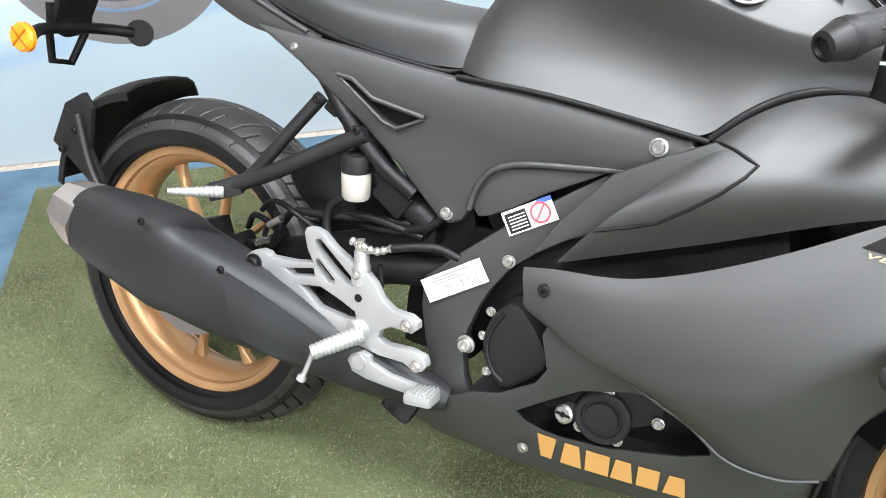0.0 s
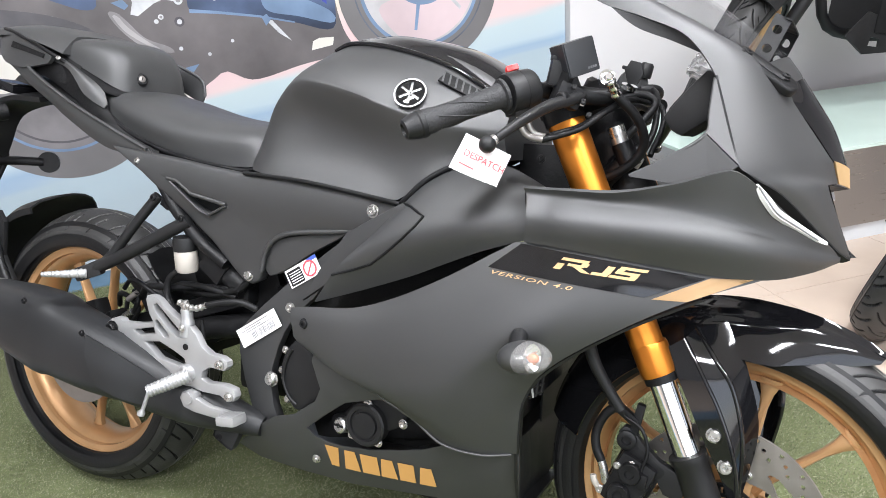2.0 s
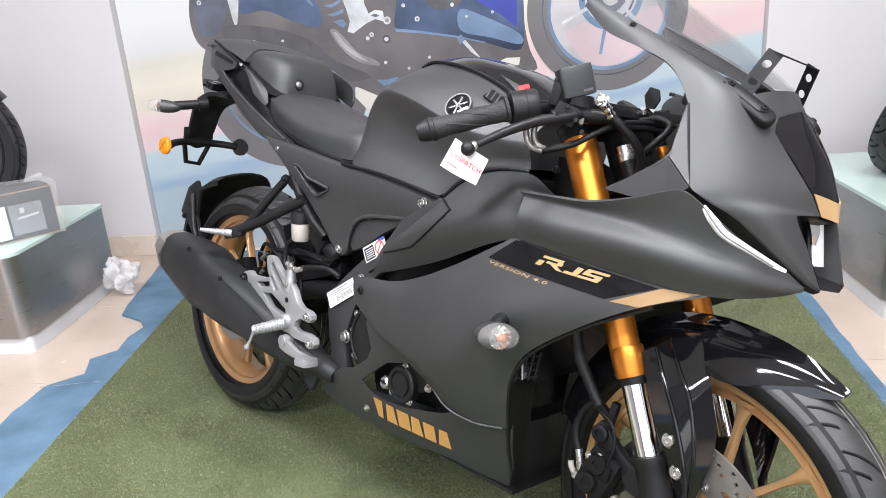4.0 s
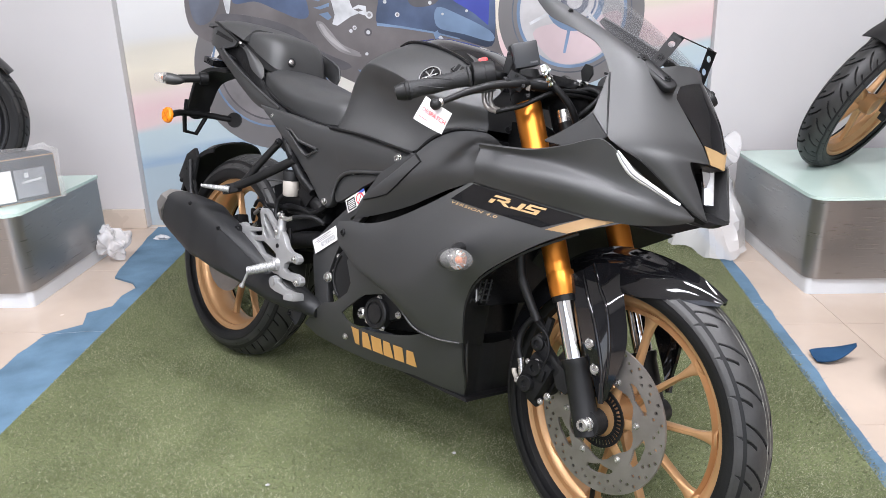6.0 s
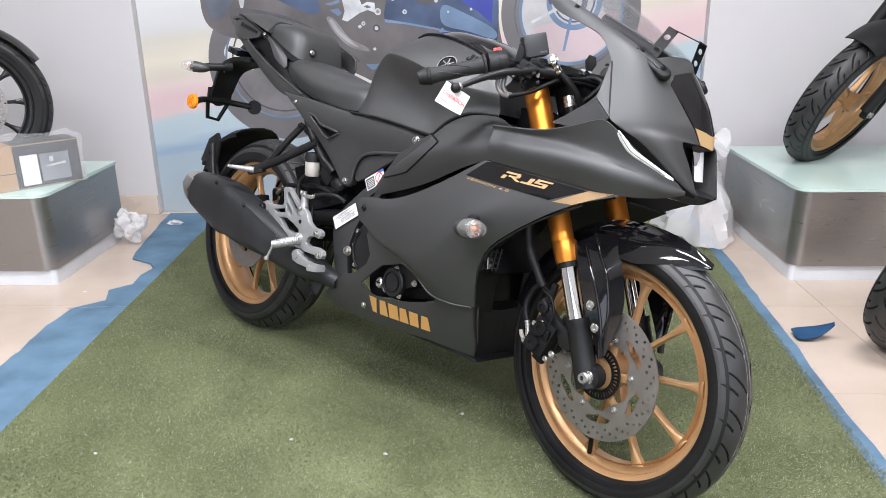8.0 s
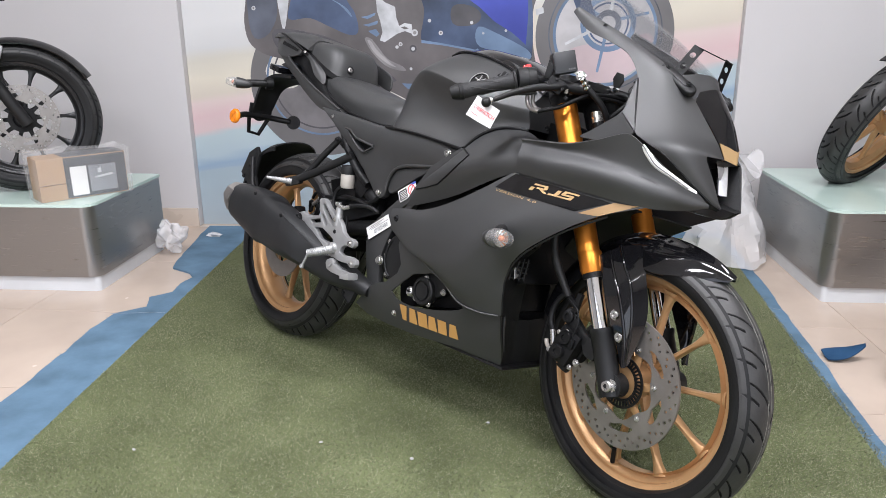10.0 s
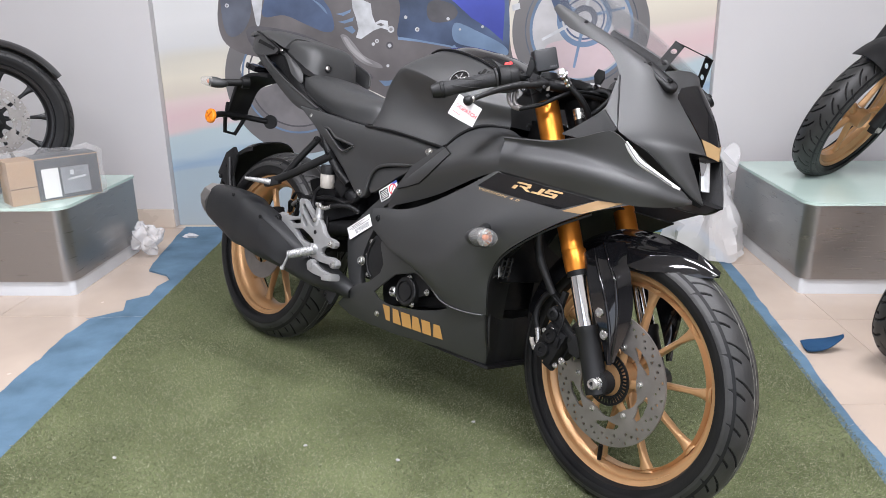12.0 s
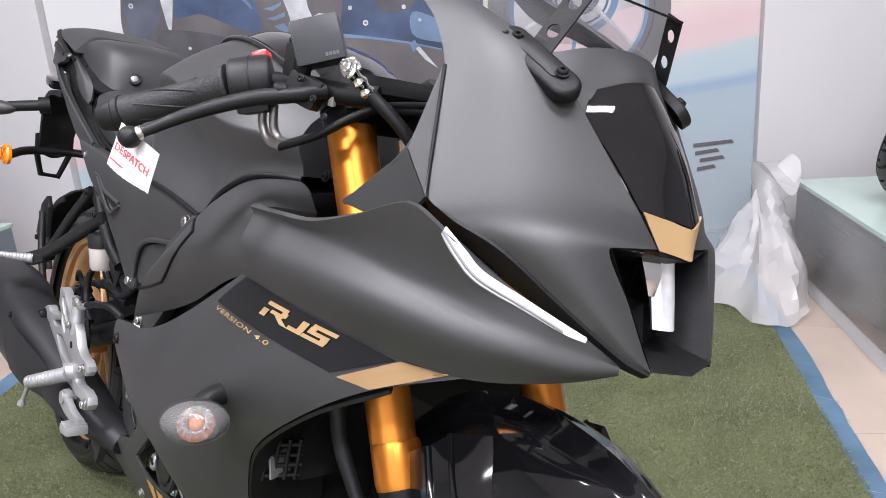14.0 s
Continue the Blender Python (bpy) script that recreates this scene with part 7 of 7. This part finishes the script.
for k, (u, z, r) in enumerate(((.393, .960, .020), (.384, .885, .022), (.323, .907, .012), (.305, .893, .010), (.520, .958, .013), (.466, 1.015, .010), (.669, 1.005, .010), (.833, .966, .008), (-.183, .910, .008), (-.396, 1.081, .012), (.372, .79, .009), (.56, .80, .008), (-.06, .905, .007), (.47, .76, .008), (.725, .955, .007))):
    printed("printed_bolt", circle(u, z, r * .8, 18), P_DEEP if k == 1 else P_SILVER)
    if r > .011:
        printed("printed_bolt", circle(u, z, r * .42, 14), P_MID if k != 1 else P_SILVER)
printed("printed_glint", [(.695, .862), (.717, .860), (.781, .778), (.735, .812)], P_SILVER)
printed("printed_glint", [(.680, .875), (.700, .885), (.712, .862), (.692, .842)], P_STEELBLUE)
printed("printed_foot", [(.86, .768), (.885, .778), (.942, .777), (.936, .747), (.851, .735)], P_CREAM)
printed("printed_wheel", circle(1.300, .945, .325, 80), P_TYRE)
ring(1.303, .950, .262, .268, P_DUSK)
ring(1.303, .950, .232, .246, P_STEELBLUE)
printed("printed_rim", circle(1.303, .950, .232, 64), material("print_dull_cream", (.42, .41, .42), .35, 0, .4, .25, 6))
printed("printed_rim", [(1.13, .86), (1.22, .90), (1.34, .90), (1.50, .95), (1.525, .90), (1.46, .79), (1.34, .725), (1.22, .74)], P_PINK, 40)
ring(1.315, .995, .105, .130, P_STEELBLUE)
ring(1.315, .995, .088, .096, P_NAVY)
ring(1.315, .995, .035, .062, P_DUSK)
for a in (20, 80, 140, 200, 260, 320):
    c, t = math.cos(radians(a)), math.sin(radians(a))
    printed("printed_spoke", [(1.315 + .06 * c - .008 * t, .995 + .06 * t + .008 * c), (1.309 + .205 * c - .006 * t, .972 + .205 * t + .006 * c), (1.309 + .205 * c + .006 * t, .972 + .205 * t - .006 * c), (1.315 + .06 * c + .008 * t, .995 + .06 * t - .008 * c)], P_STEELBLUE if a % 120 == 20 else P_SILVER)
printed("printed_tag", [(.972, 1.062), (1.008, 1.072), (1.012, 1.045), (.976, 1.035)], P_SILVER)
printed("printed_fork", [(1.02, 1.40), (1.10, 1.42), (1.26, 1.02), (1.20, .98)], P_NAVY)
# unreadable dark lettering near the poster's edge
for k, (u0, u1, z) in enumerate(((1.715, 1.86, .435), (1.722, 1.81, .405), (1.74, 1.83, .378), (1.73, 1.80, .345))):
    printed("printed_bar", [(u0, z), (u1, z + .012), (u1 - .01, z + .024), (u0, z + .014)], P_DARK)
printed("printed_line", [(1.70, .105), (1.92, .11), (1.92, .122), (1.70, .117)], P_SILVER)


# ---- the neighbouring motorcycles on show ----
def show_wheel(parent, contact, up, face, r, w, rim_mat, spokes, with_disc):
    """A wheel standing on its contact point; up and face are room directions."""
    up, face = Vector(up).normalized(), Vector(face)
    face = (face - up * face.dot(up)).normalized()
    x = up.cross(face)
    m = Matrix((x, up, face)).transposed().to_4x4()
    m.translation = Vector(contact) + up * (r - 0.004)
    rim = part("front_wheel", rim_mesh(.2235 * r / .3, w * .72), rim_mat, parent, "", 35, m)
    part("tyre", tyre_mesh(r, w, .222 * r / .3, 90), RUBBER, rim, "black rubber tyre", 40)
    me = tread_mesh(r, w, 26, 32, 40)
    me.materials.append(TREAD)
    me.materials.append(DARK)
    new("tread", me).parent = rim
    part("hub", turned([(.02, .055), (.036, .05), (.04, .02), (.03, 0), (.04, -.02), (.036, -.05), (.02, -.055)], None, 24), rim_mat, rim)
    for k in range(spokes):
        part("spoke", spoke_mesh(.036, .201 * r / .3, 360 / spokes * k + 4, 360 / spokes * k, .013, .008, .006), rim_mat, rim, "", 35)
    if with_disc:
        part("brake_disc", holed_disc(.072, .138, .058, .0045, 240, 20), DISCM, rim, "drilled steel brake disc", 30)
        part("tone_ring", annulus(.034, .052, .064, .068, 40), DARK, rim)
        for k in range(6):
            a = radians(60 * k)
            bolt(rim, Vector((.080 * math.cos(a), .080 * math.sin(a), .064)), Vector((0, 0, 1)), .006)
        bolt(rim, Vector((0, 0, .085)), Vector((0, 0, 1)), .014)
    return rim, m


def show_bike(label):
    ob = bpy.data.objects.new("parked_motorcycle", None)
    scene.collection.objects.link(ob)
    ob.matrix_world = ROOM
    return tagged(ob, label, "motorcycle", "neighbouring motorcycles")


def mudguard(parent, m, r, a0, a1, w, mat):
    rows = []
    for k in range(19):
        a = radians(a0 + (a1 - a0) * k / 18)
        rows.append([m @ Vector(((r - .025 * abs(j / 4) ** 2.2) * math.cos(a), (r - .025 * abs(j / 4) ** 2.2) * math.sin(a), w * j / 4)) for j in range(-4, 5)])
    bm = bmesh.new()
    grid_faces(bm, rows)
    thicken(bm, .004)
    return part("mudguard", bm, mat, parent, "dark mudguard over the wheel", 50)


BLACKRIM = material("black_wheel_paint", (0.012, 0.012, 0.013), 0.3, 0.2)
# leaning machine on the plinth with a gold wheel
bk = show_bike("parked black motorcycle with a gold front wheel on a plinth")
up_r, face_r = (0.29, -0.357, 0.888), (0.559, -0.69, -0.46)
rim_r_, m_r = show_wheel(bk, (2.262, 2.148, .347), up_r, face_r, .30, .115, GOLD, 5, False)
mudguard(bk, m_r, .335, 48, 128, .07, PLASTIC)
part("fork_leg", tube([m_r @ Vector((0, 0, .095)), m_r @ Vector((.06, .30, .10)), m_r @ Vector((.12, .55, .10))], .024, 14, 10), PLASTIC, bk)
part("fork_leg", tube([m_r @ Vector((0, 0, -.095)), m_r @ Vector((.06, .30, -.10)), m_r @ Vector((.12, .55, -.10))], .024, 14, 10), PLASTIC, bk)
bolt(bk, m_r @ Vector((0, 0, .115)), m_r.to_3x3() @ Vector((0, 0, 1)), .014)
part("axle_lug", block(.05, .05, .03, m_r @ pose(.01, .0, .10), .008), PLASTIC, bk)
eng = block(.34, .26, .26, pose(3.05, 2.05, .76, 0, 8, 0), .03)
engp = part("engine", eng, DARK, bk, "black finned engine")
for k in range(5):
    part("fin", block(.22, .28, .012, pose(3.02, 2.05, .86 + .028 * k, 0, 8, 0), .004), DARK, engp)
part("bash_plate", plate([(2.74, .66), (2.83, .585), (3.10, .575), (3.18, .64), (3.08, .66), (2.95, .70), (2.84, .74)], [[(2.85, .615), (2.90, .605), (2.90, .635), (2.86, .645)], [(2.99, .60), (3.05, .60), (3.04, .63), (2.99, .635)]], -1.93, .01, .002, -1), PLASTIC, bk, "slotted dark engine guard")
part("side_stand", tube([(3.05, 1.98, .62), (3.09, 1.93, .45), (3.10, 1.92, .36)], .012, 10, 8), DARK, bk)
part("stand_foot", block(.09, .05, .012, pose(3.10, 1.92, .354), .004), DARK, bk)
part("frame_tube", tube([(2.72, 2.03, .95), (2.70, 2.03, .80), (2.80, 2.03, .66), (3.3, 2.05, .62), (3.7, 2.06, .72)], .02, 10, 24), DARK, bk)
part("fuel_tank", shell([(2.75, [(0, 1.10), (.10, 1.07), (.13, 1.0)]), (2.95, [(0, 1.18), (.13, 1.13), (.16, 1.02)]), (3.25, [(0, 1.12), (.12, 1.09), (.13, 1.02)])], 10, 4), PLASTIC, bk, "", 40).matrix_basis = Matrix.Translation((0, 2.06, 0))
show_wheel(bk, (3.95, 2.08, .347), (.08, -.1, 1), (0.05, -1, -.1), .31, .14, GOLD, 5, True)

# machine on the other plinth with black wheels
bl = show_bike("parked black motorcycle with a drilled front disc on a plinth")
rim_l, m_l = show_wheel(bl, (-1.145, 1.83, .347), (-.03, .04, 1), (.50, -.86, .05), .30, .11, BLACKRIM, 10, True)
mudguard(bl, m_l, .325, 30, 130, .062, GLOSS)
for s in (1, -1):
    part("fork_leg", tube([m_l @ Vector((.02, -.02, .10 * s)), m_l @ Vector((-.14, .28, .10 * s)), m_l @ Vector((-.28, .55, .10 * s))], .024, 14, 10), PLASTIC, bl)
part("mudguard_bracket", block(.05, .09, .006, m_l @ pose(-.06, .255, .085, 0, 0, -20), .01), ALU, bl, "silver mudguard bracket")
part("caliper", block(.08, .11, .05, m_l @ pose(-.14, .02, .085, 0, 0, 20), .015), DARK, bl)
part("engine", block(.36, .26, .30, m_l @ pose(-.75, .12, 0), .03), DARK, bl)
part("frame_tube", tube([m_l @ Vector((-.30, .60, 0)), m_l @ Vector((-.45, .40, .05)), m_l @ Vector((-.6, .25, .08)), m_l @ Vector((-1.0, .2, .08))], .025, 10, 16), DARK, bl)
part("number_plate", block(.11, .14, .004, m_l @ pose(-.04, .52, .16, -10, 25, 0), .002), DARK, bl)
show_wheel(bl, (-2.25, 2.02, .347), (-.03, .04, 1), (.50, -.86, .05), .31, .14, BLACKRIM, 10, False)

# machine on the floor beside the turf: only its front wheel comes into view
bf = show_bike("parked motorcycle with a gold front wheel on the tile floor")
rim_f, m_f = show_wheel(bf, (2.105, 1.055, FLOOR_Z), (0.40, -.16, .9), (.45, -.80, -.34), .30, .115, GOLD, 5, True)
mudguard(bf, m_f, .335, 60, 130, .07, PLASTIC)
for s in (1, -1):
    part("fork_leg", tube([m_f @ Vector((0, 0, .10 * s)), m_f @ Vector((.10, .32, .10 * s)), m_f @ Vector((.18, .58, .10 * s))], .024, 14, 10), PLASTIC, bf)
part("engine", block(.4, .28, .32, pose(3.1, .98, .42), .04), DARK, bf)
part("frame_tube", tube([m_f @ Vector((.18, .60, 0)), (2.75, 1.0, .75), (2.95, .98, .5), (3.4, .98, .4)], .025, 10, 16), DARK, bf)
show_wheel(bf, (3.55, .95, FLOOR_Z), (.05, -.06, 1), (.05, -1, 0), .31, .14, GOLD, 5, False)


# ---- carton, polythene, scraps ----
bx = pose(-.885, 1.735, .347 + .085, 0, 0, 47)
carton = part("carton", block(.335, .12, .168, ROOM @ bx, .003), CARDBOARD)
tagged(carton, "dark printed cardboard carton wrapped in clear film on a plinth", "carton")
part("print_panel", block(.235, .002, .160, ROOM @ bx @ pose(.047, -.0615, .0), .0005), BOXPRINT, carton, "dark printed side of the carton")
part("print_panel", block(.235, .120, .002, ROOM @ bx @ pose(.047, 0, .0845), .0005), BOXPRINT, carton)
part("white_label", block(.062, .001, .115, ROOM @ bx @ pose(-.020, -.0632, -.015), 0), WHITE, carton, "white paper label")
part("grey_panel", block(.105, .001, .105, ROOM @ bx @ pose(.072, -.0632, -.012), 0), material("carton_grey_print", (.24, .25, .27), .5, 0, .4, .15, 9), carton)
part("print_line", block(.07, .0008, .008, ROOM @ bx @ pose(.075, -.0640, -.005, 0, -6, 0), 0), P_SILVER, carton)
part("print_line", block(.014, .0008, .018, ROOM @ bx @ pose(.060, -.0640, .018), 0), P_SILVER, carton)
part("flap_seam", block(.10, .001, .002, ROOM @ bx @ pose(-.117, -.0612, -.02), 0), DARK, carton)


def crumple(bm, amount, scale, seed):
    off = Vector((seed * 3.1, seed * 1.7, seed))
    for v in bm.verts:
        d = noise.noise_vector(v.co * scale + off) * amount + noise.noise_vector(v.co * scale * 2.7 + off) * amount * .45
        v.co += d
    return bm


def film_heap(name, c, size, seed, label, category, n=3):
    """A heap of loose film: soft folds broken by creases, flat where it rests."""
    bm = bmesh.new()
    bmesh.ops.create_icosphere(bm, subdivisions=5, radius=1)
    off = Vector((seed * 3.1, seed * 1.7, seed))
    low = min(size)
    for v in bm.verts:
        d = v.co.copy()
        fold = 1 + .45 * noise.noise(d * 1.4 + off) - .38 * abs(noise.noise(d * 2.4 + off)) - .10 * abs(noise.noise(d * 5.5 - off)) + .015 * noise.noise(d * 14 + off)
        v.co = Vector((d.x * size[0], d.y * size[1], d.z * size[2])) * fold
        v.co += noise.noise_vector(d * 2.2 + off * 2) * low * .35
    lo = min(v.co.z for v in bm.verts)
    for v in bm.verts:
        v.co.z = max(0.0, v.co.z - lo * .75)
    bmesh.ops.transform(bm, matrix=ROOM @ Matrix.Translation(c), verts=bm.verts)
    ob = part(name, bm, FILM, None, "", 60)
    tagged(ob, label, category)
    return ob


def draped_film(base, apex, reach, label):
    """A sheet of film drawn up from its outline on the floor to a leaning ridge, in broad flat folds."""
    bm = bmesh.new()
    loop = smooth_loop(base, 44)
    rows = []
    for k in range(15):
        t = k / 14
        row = []
        for i, (u, v) in enumerate(loop):
            a = 2 * math.pi * i / len(loop)
            foot = Vector((u, v, FLOOR_Z + .004 + .022 * abs(math.sin(4 * a)) * (1 if k == 0 else 0)))
            head = Vector(apex) + Vector((reach[0] * math.cos(a), reach[1] * math.sin(a), reach[2] * math.sin(2.0 * a + .6)))
            w = (1 - t) ** .75
            p = head.lerp(foot, w)
            p.z = foot.z + (head.z - foot.z) * t ** .9
            q = Vector((p.x * 6, p.y * 6, p.z * 4))
            fold = .075 * (abs(noise.noise(q)) - .22) + .030 * (abs(noise.noise(q * 2.3 + Vector((4, 1, 7)))) - .2)
            mid = Vector(apex).lerp(Vector((sum(x for x, _ in base) / len(base), sum(y for _, y in base) / len(base), p.z)), w)
            out = Vector((p.x - mid.x, p.y - mid.y, .02))
            p -= out.normalized() * fold * (.25 + math.sin(math.pi * min(1, t + .15)))
            p.z = max(FLOOR_Z + .004, p.z - .5 * fold * math.sin(math.pi * t))
            p.x = min(p.x, 2.008)
            row.append(p)
        rows.append(row)
    vs = grid_faces(bm, rows, closed=True)
    bm.faces.new(vs[-1])
    bmesh.ops.recalc_face_normals(bm, faces=bm.faces)
    bmesh.ops.transform(bm, matrix=ROOM, verts=bm.verts)
    tagged(part("polythene_sheet", bm, FILM, None, "", 22), label, "plastic sheet")


wrap = bmesh.new()
bmesh.ops.create_cube(wrap, size=1)
bmesh.ops.subdivide_edges(wrap, edges=wrap.edges[:], cuts=9, use_grid_fill=True)
for v in wrap.verts:
    v.co = Vector((v.co.x * .365, v.co.y * .145, v.co.z * .19 + .005))
    if v.co.z > .07:
        v.co.z += .03 * max(0, noise.noise(v.co * 9) + .3)
crumple(wrap, .008, 16, 2)
for v in wrap.verts:
    v.co.z = max(v.co.z, -.0845)
bmesh.ops.transform(wrap, matrix=ROOM @ bx, verts=wrap.verts)
THINFILM = clear("thin_clear_film", (.8, .79, .78), .15, .16)
part("film_wrap", wrap, THINFILM, carton, "loose clear film wrapping", 25)
draped_film([(1.67, 2.34), (1.69, 2.17), (1.76, 2.07), (1.80, 1.93), (1.90, 1.97), (1.985, 2.07), (1.995, 2.25), (1.98, 2.42), (1.86, 2.49), (1.75, 2.46)],
            (1.925, 2.33, .385), (.078, .10, .055), "crumpled translucent polythene sheet between plinth and wall")
film_heap("polythene_bag", (-.695, 2.07, FLOOR_Z + .012), (.065, .055, .075), 5, "small crumpled polythene bag on the floor", "plastic bag")
film_heap("paper_scrap", (-.60, 2.35, -.004), (.035, .02, .012), 8, "white crumpled scrap on the blue carpet", "scrap")
for k, (u, v) in enumerate(((.383, .498), (-.072, .434), (.80, .62), (.62, .44))):
    film_heap("lint", (u, v, .003), (.005, .0025, .003), 10 + k, "tiny white bit of lint on the turf", "lint")
sc = bmesh.new()
rows = []
for k in range(13):
    t = k / 12
    half = .036 * math.sin(math.pi * min(1, .22 + .80 * t)) ** .8 * (1 - .55 * t) + .003
    rows.append([Vector((1.846 + .112 * t, 1.112 - .015 * t + half * q, FLOOR_Z + .006 + .014 * t + .030 * t ** 3 + .022 * (1 - q * q) * (1 - t) * t * 2 + .008 * max(0, q))) for q in np.linspace(-1, 1, 7)])
grid_faces(sc, rows)
thicken(sc, .005)
scrap = part("felt_scrap", sc, material("dark_blue_felt", (.022, .060, .125), .95, 0, .1, .2, 9, .8, 120), None, "", 50)
scrap.matrix_world = ROOM
tagged(scrap, "curled blue felt offcut lying on the tiles", "scrap")

# floor tiles
tm = bpy.data.meshes.new("tile")
tb = block(.598, .598, .006, None, .0012)
tb.to_mesh(tm)
tb.free()
tm.materials.append(TILE)
for i in range(14):
    for j in range(12):
        u, v = LEFT + .35 + .6 * i, BACK - .36 - .6 * j
        if u > RIGHT - .3 or v < FRONT + .3:
            continue
        t = new("tile", tm)
        t.parent = floor
        t.matrix_basis = Matrix.Translation((u, v, FLOOR_Z - .003))

# ---- the despatch card hung on the lever ----
TL, TR, BR, BL = Vector((1.009, -.322, .812)), Vector((1.060, -.303, .788)), Vector((1.044, -.305, .750)), Vector((.990, -.327, .771))
rows = []
for j in range(13):
    l, r = TL.lerp(BL, j / 12), TR.lerp(BR, j / 12)
    row = []
    for i in range(17):
        q = l.lerp(r, i / 16)
        nick = .0003 * ((i % 2) * 2 - 1) if j == 12 else 0
        row.append(q + Vector((0, -.004 * math.sin(math.pi * i / 16) * (j / 12), nick)))
    rows.append(row)
cb = bmesh.new()
grid_faces(cb, rows)
thicken(cb, .0006)
bmesh.ops.transform(cb, matrix=bike.matrix_world, verts=cb.verts)
card = part("despatch_card", cb, WHITE, None, "", 30)
tagged(card, "small white card printed with red capitals hung on the lever", "card")
ex = (TR - TL).normalized()
ez = ex.cross(TL - BL).normalized()
if ez.y > 0:
    ez = -ez
ey = ez.cross(ex)
cm = Matrix((ex, ey, ez)).transposed().to_4x4()
cm.translation = TL.lerp(BL, .52) + ex * .008 + ez * .0050
lettering("card_word", "DESPATCH", .0106, PINKRED, card, bike.matrix_world @ cm, .0002, 0, "red printed word", 1.02)
cm2 = cm.copy()
cm2.translation = TL.lerp(BL, .75) + ex * .006 + ez * .0055
part("card_line", block(.020, .0016, .0002, bike.matrix_world @ cm2 @ pose(.012, 0, 0), 0), PINKRED, card)
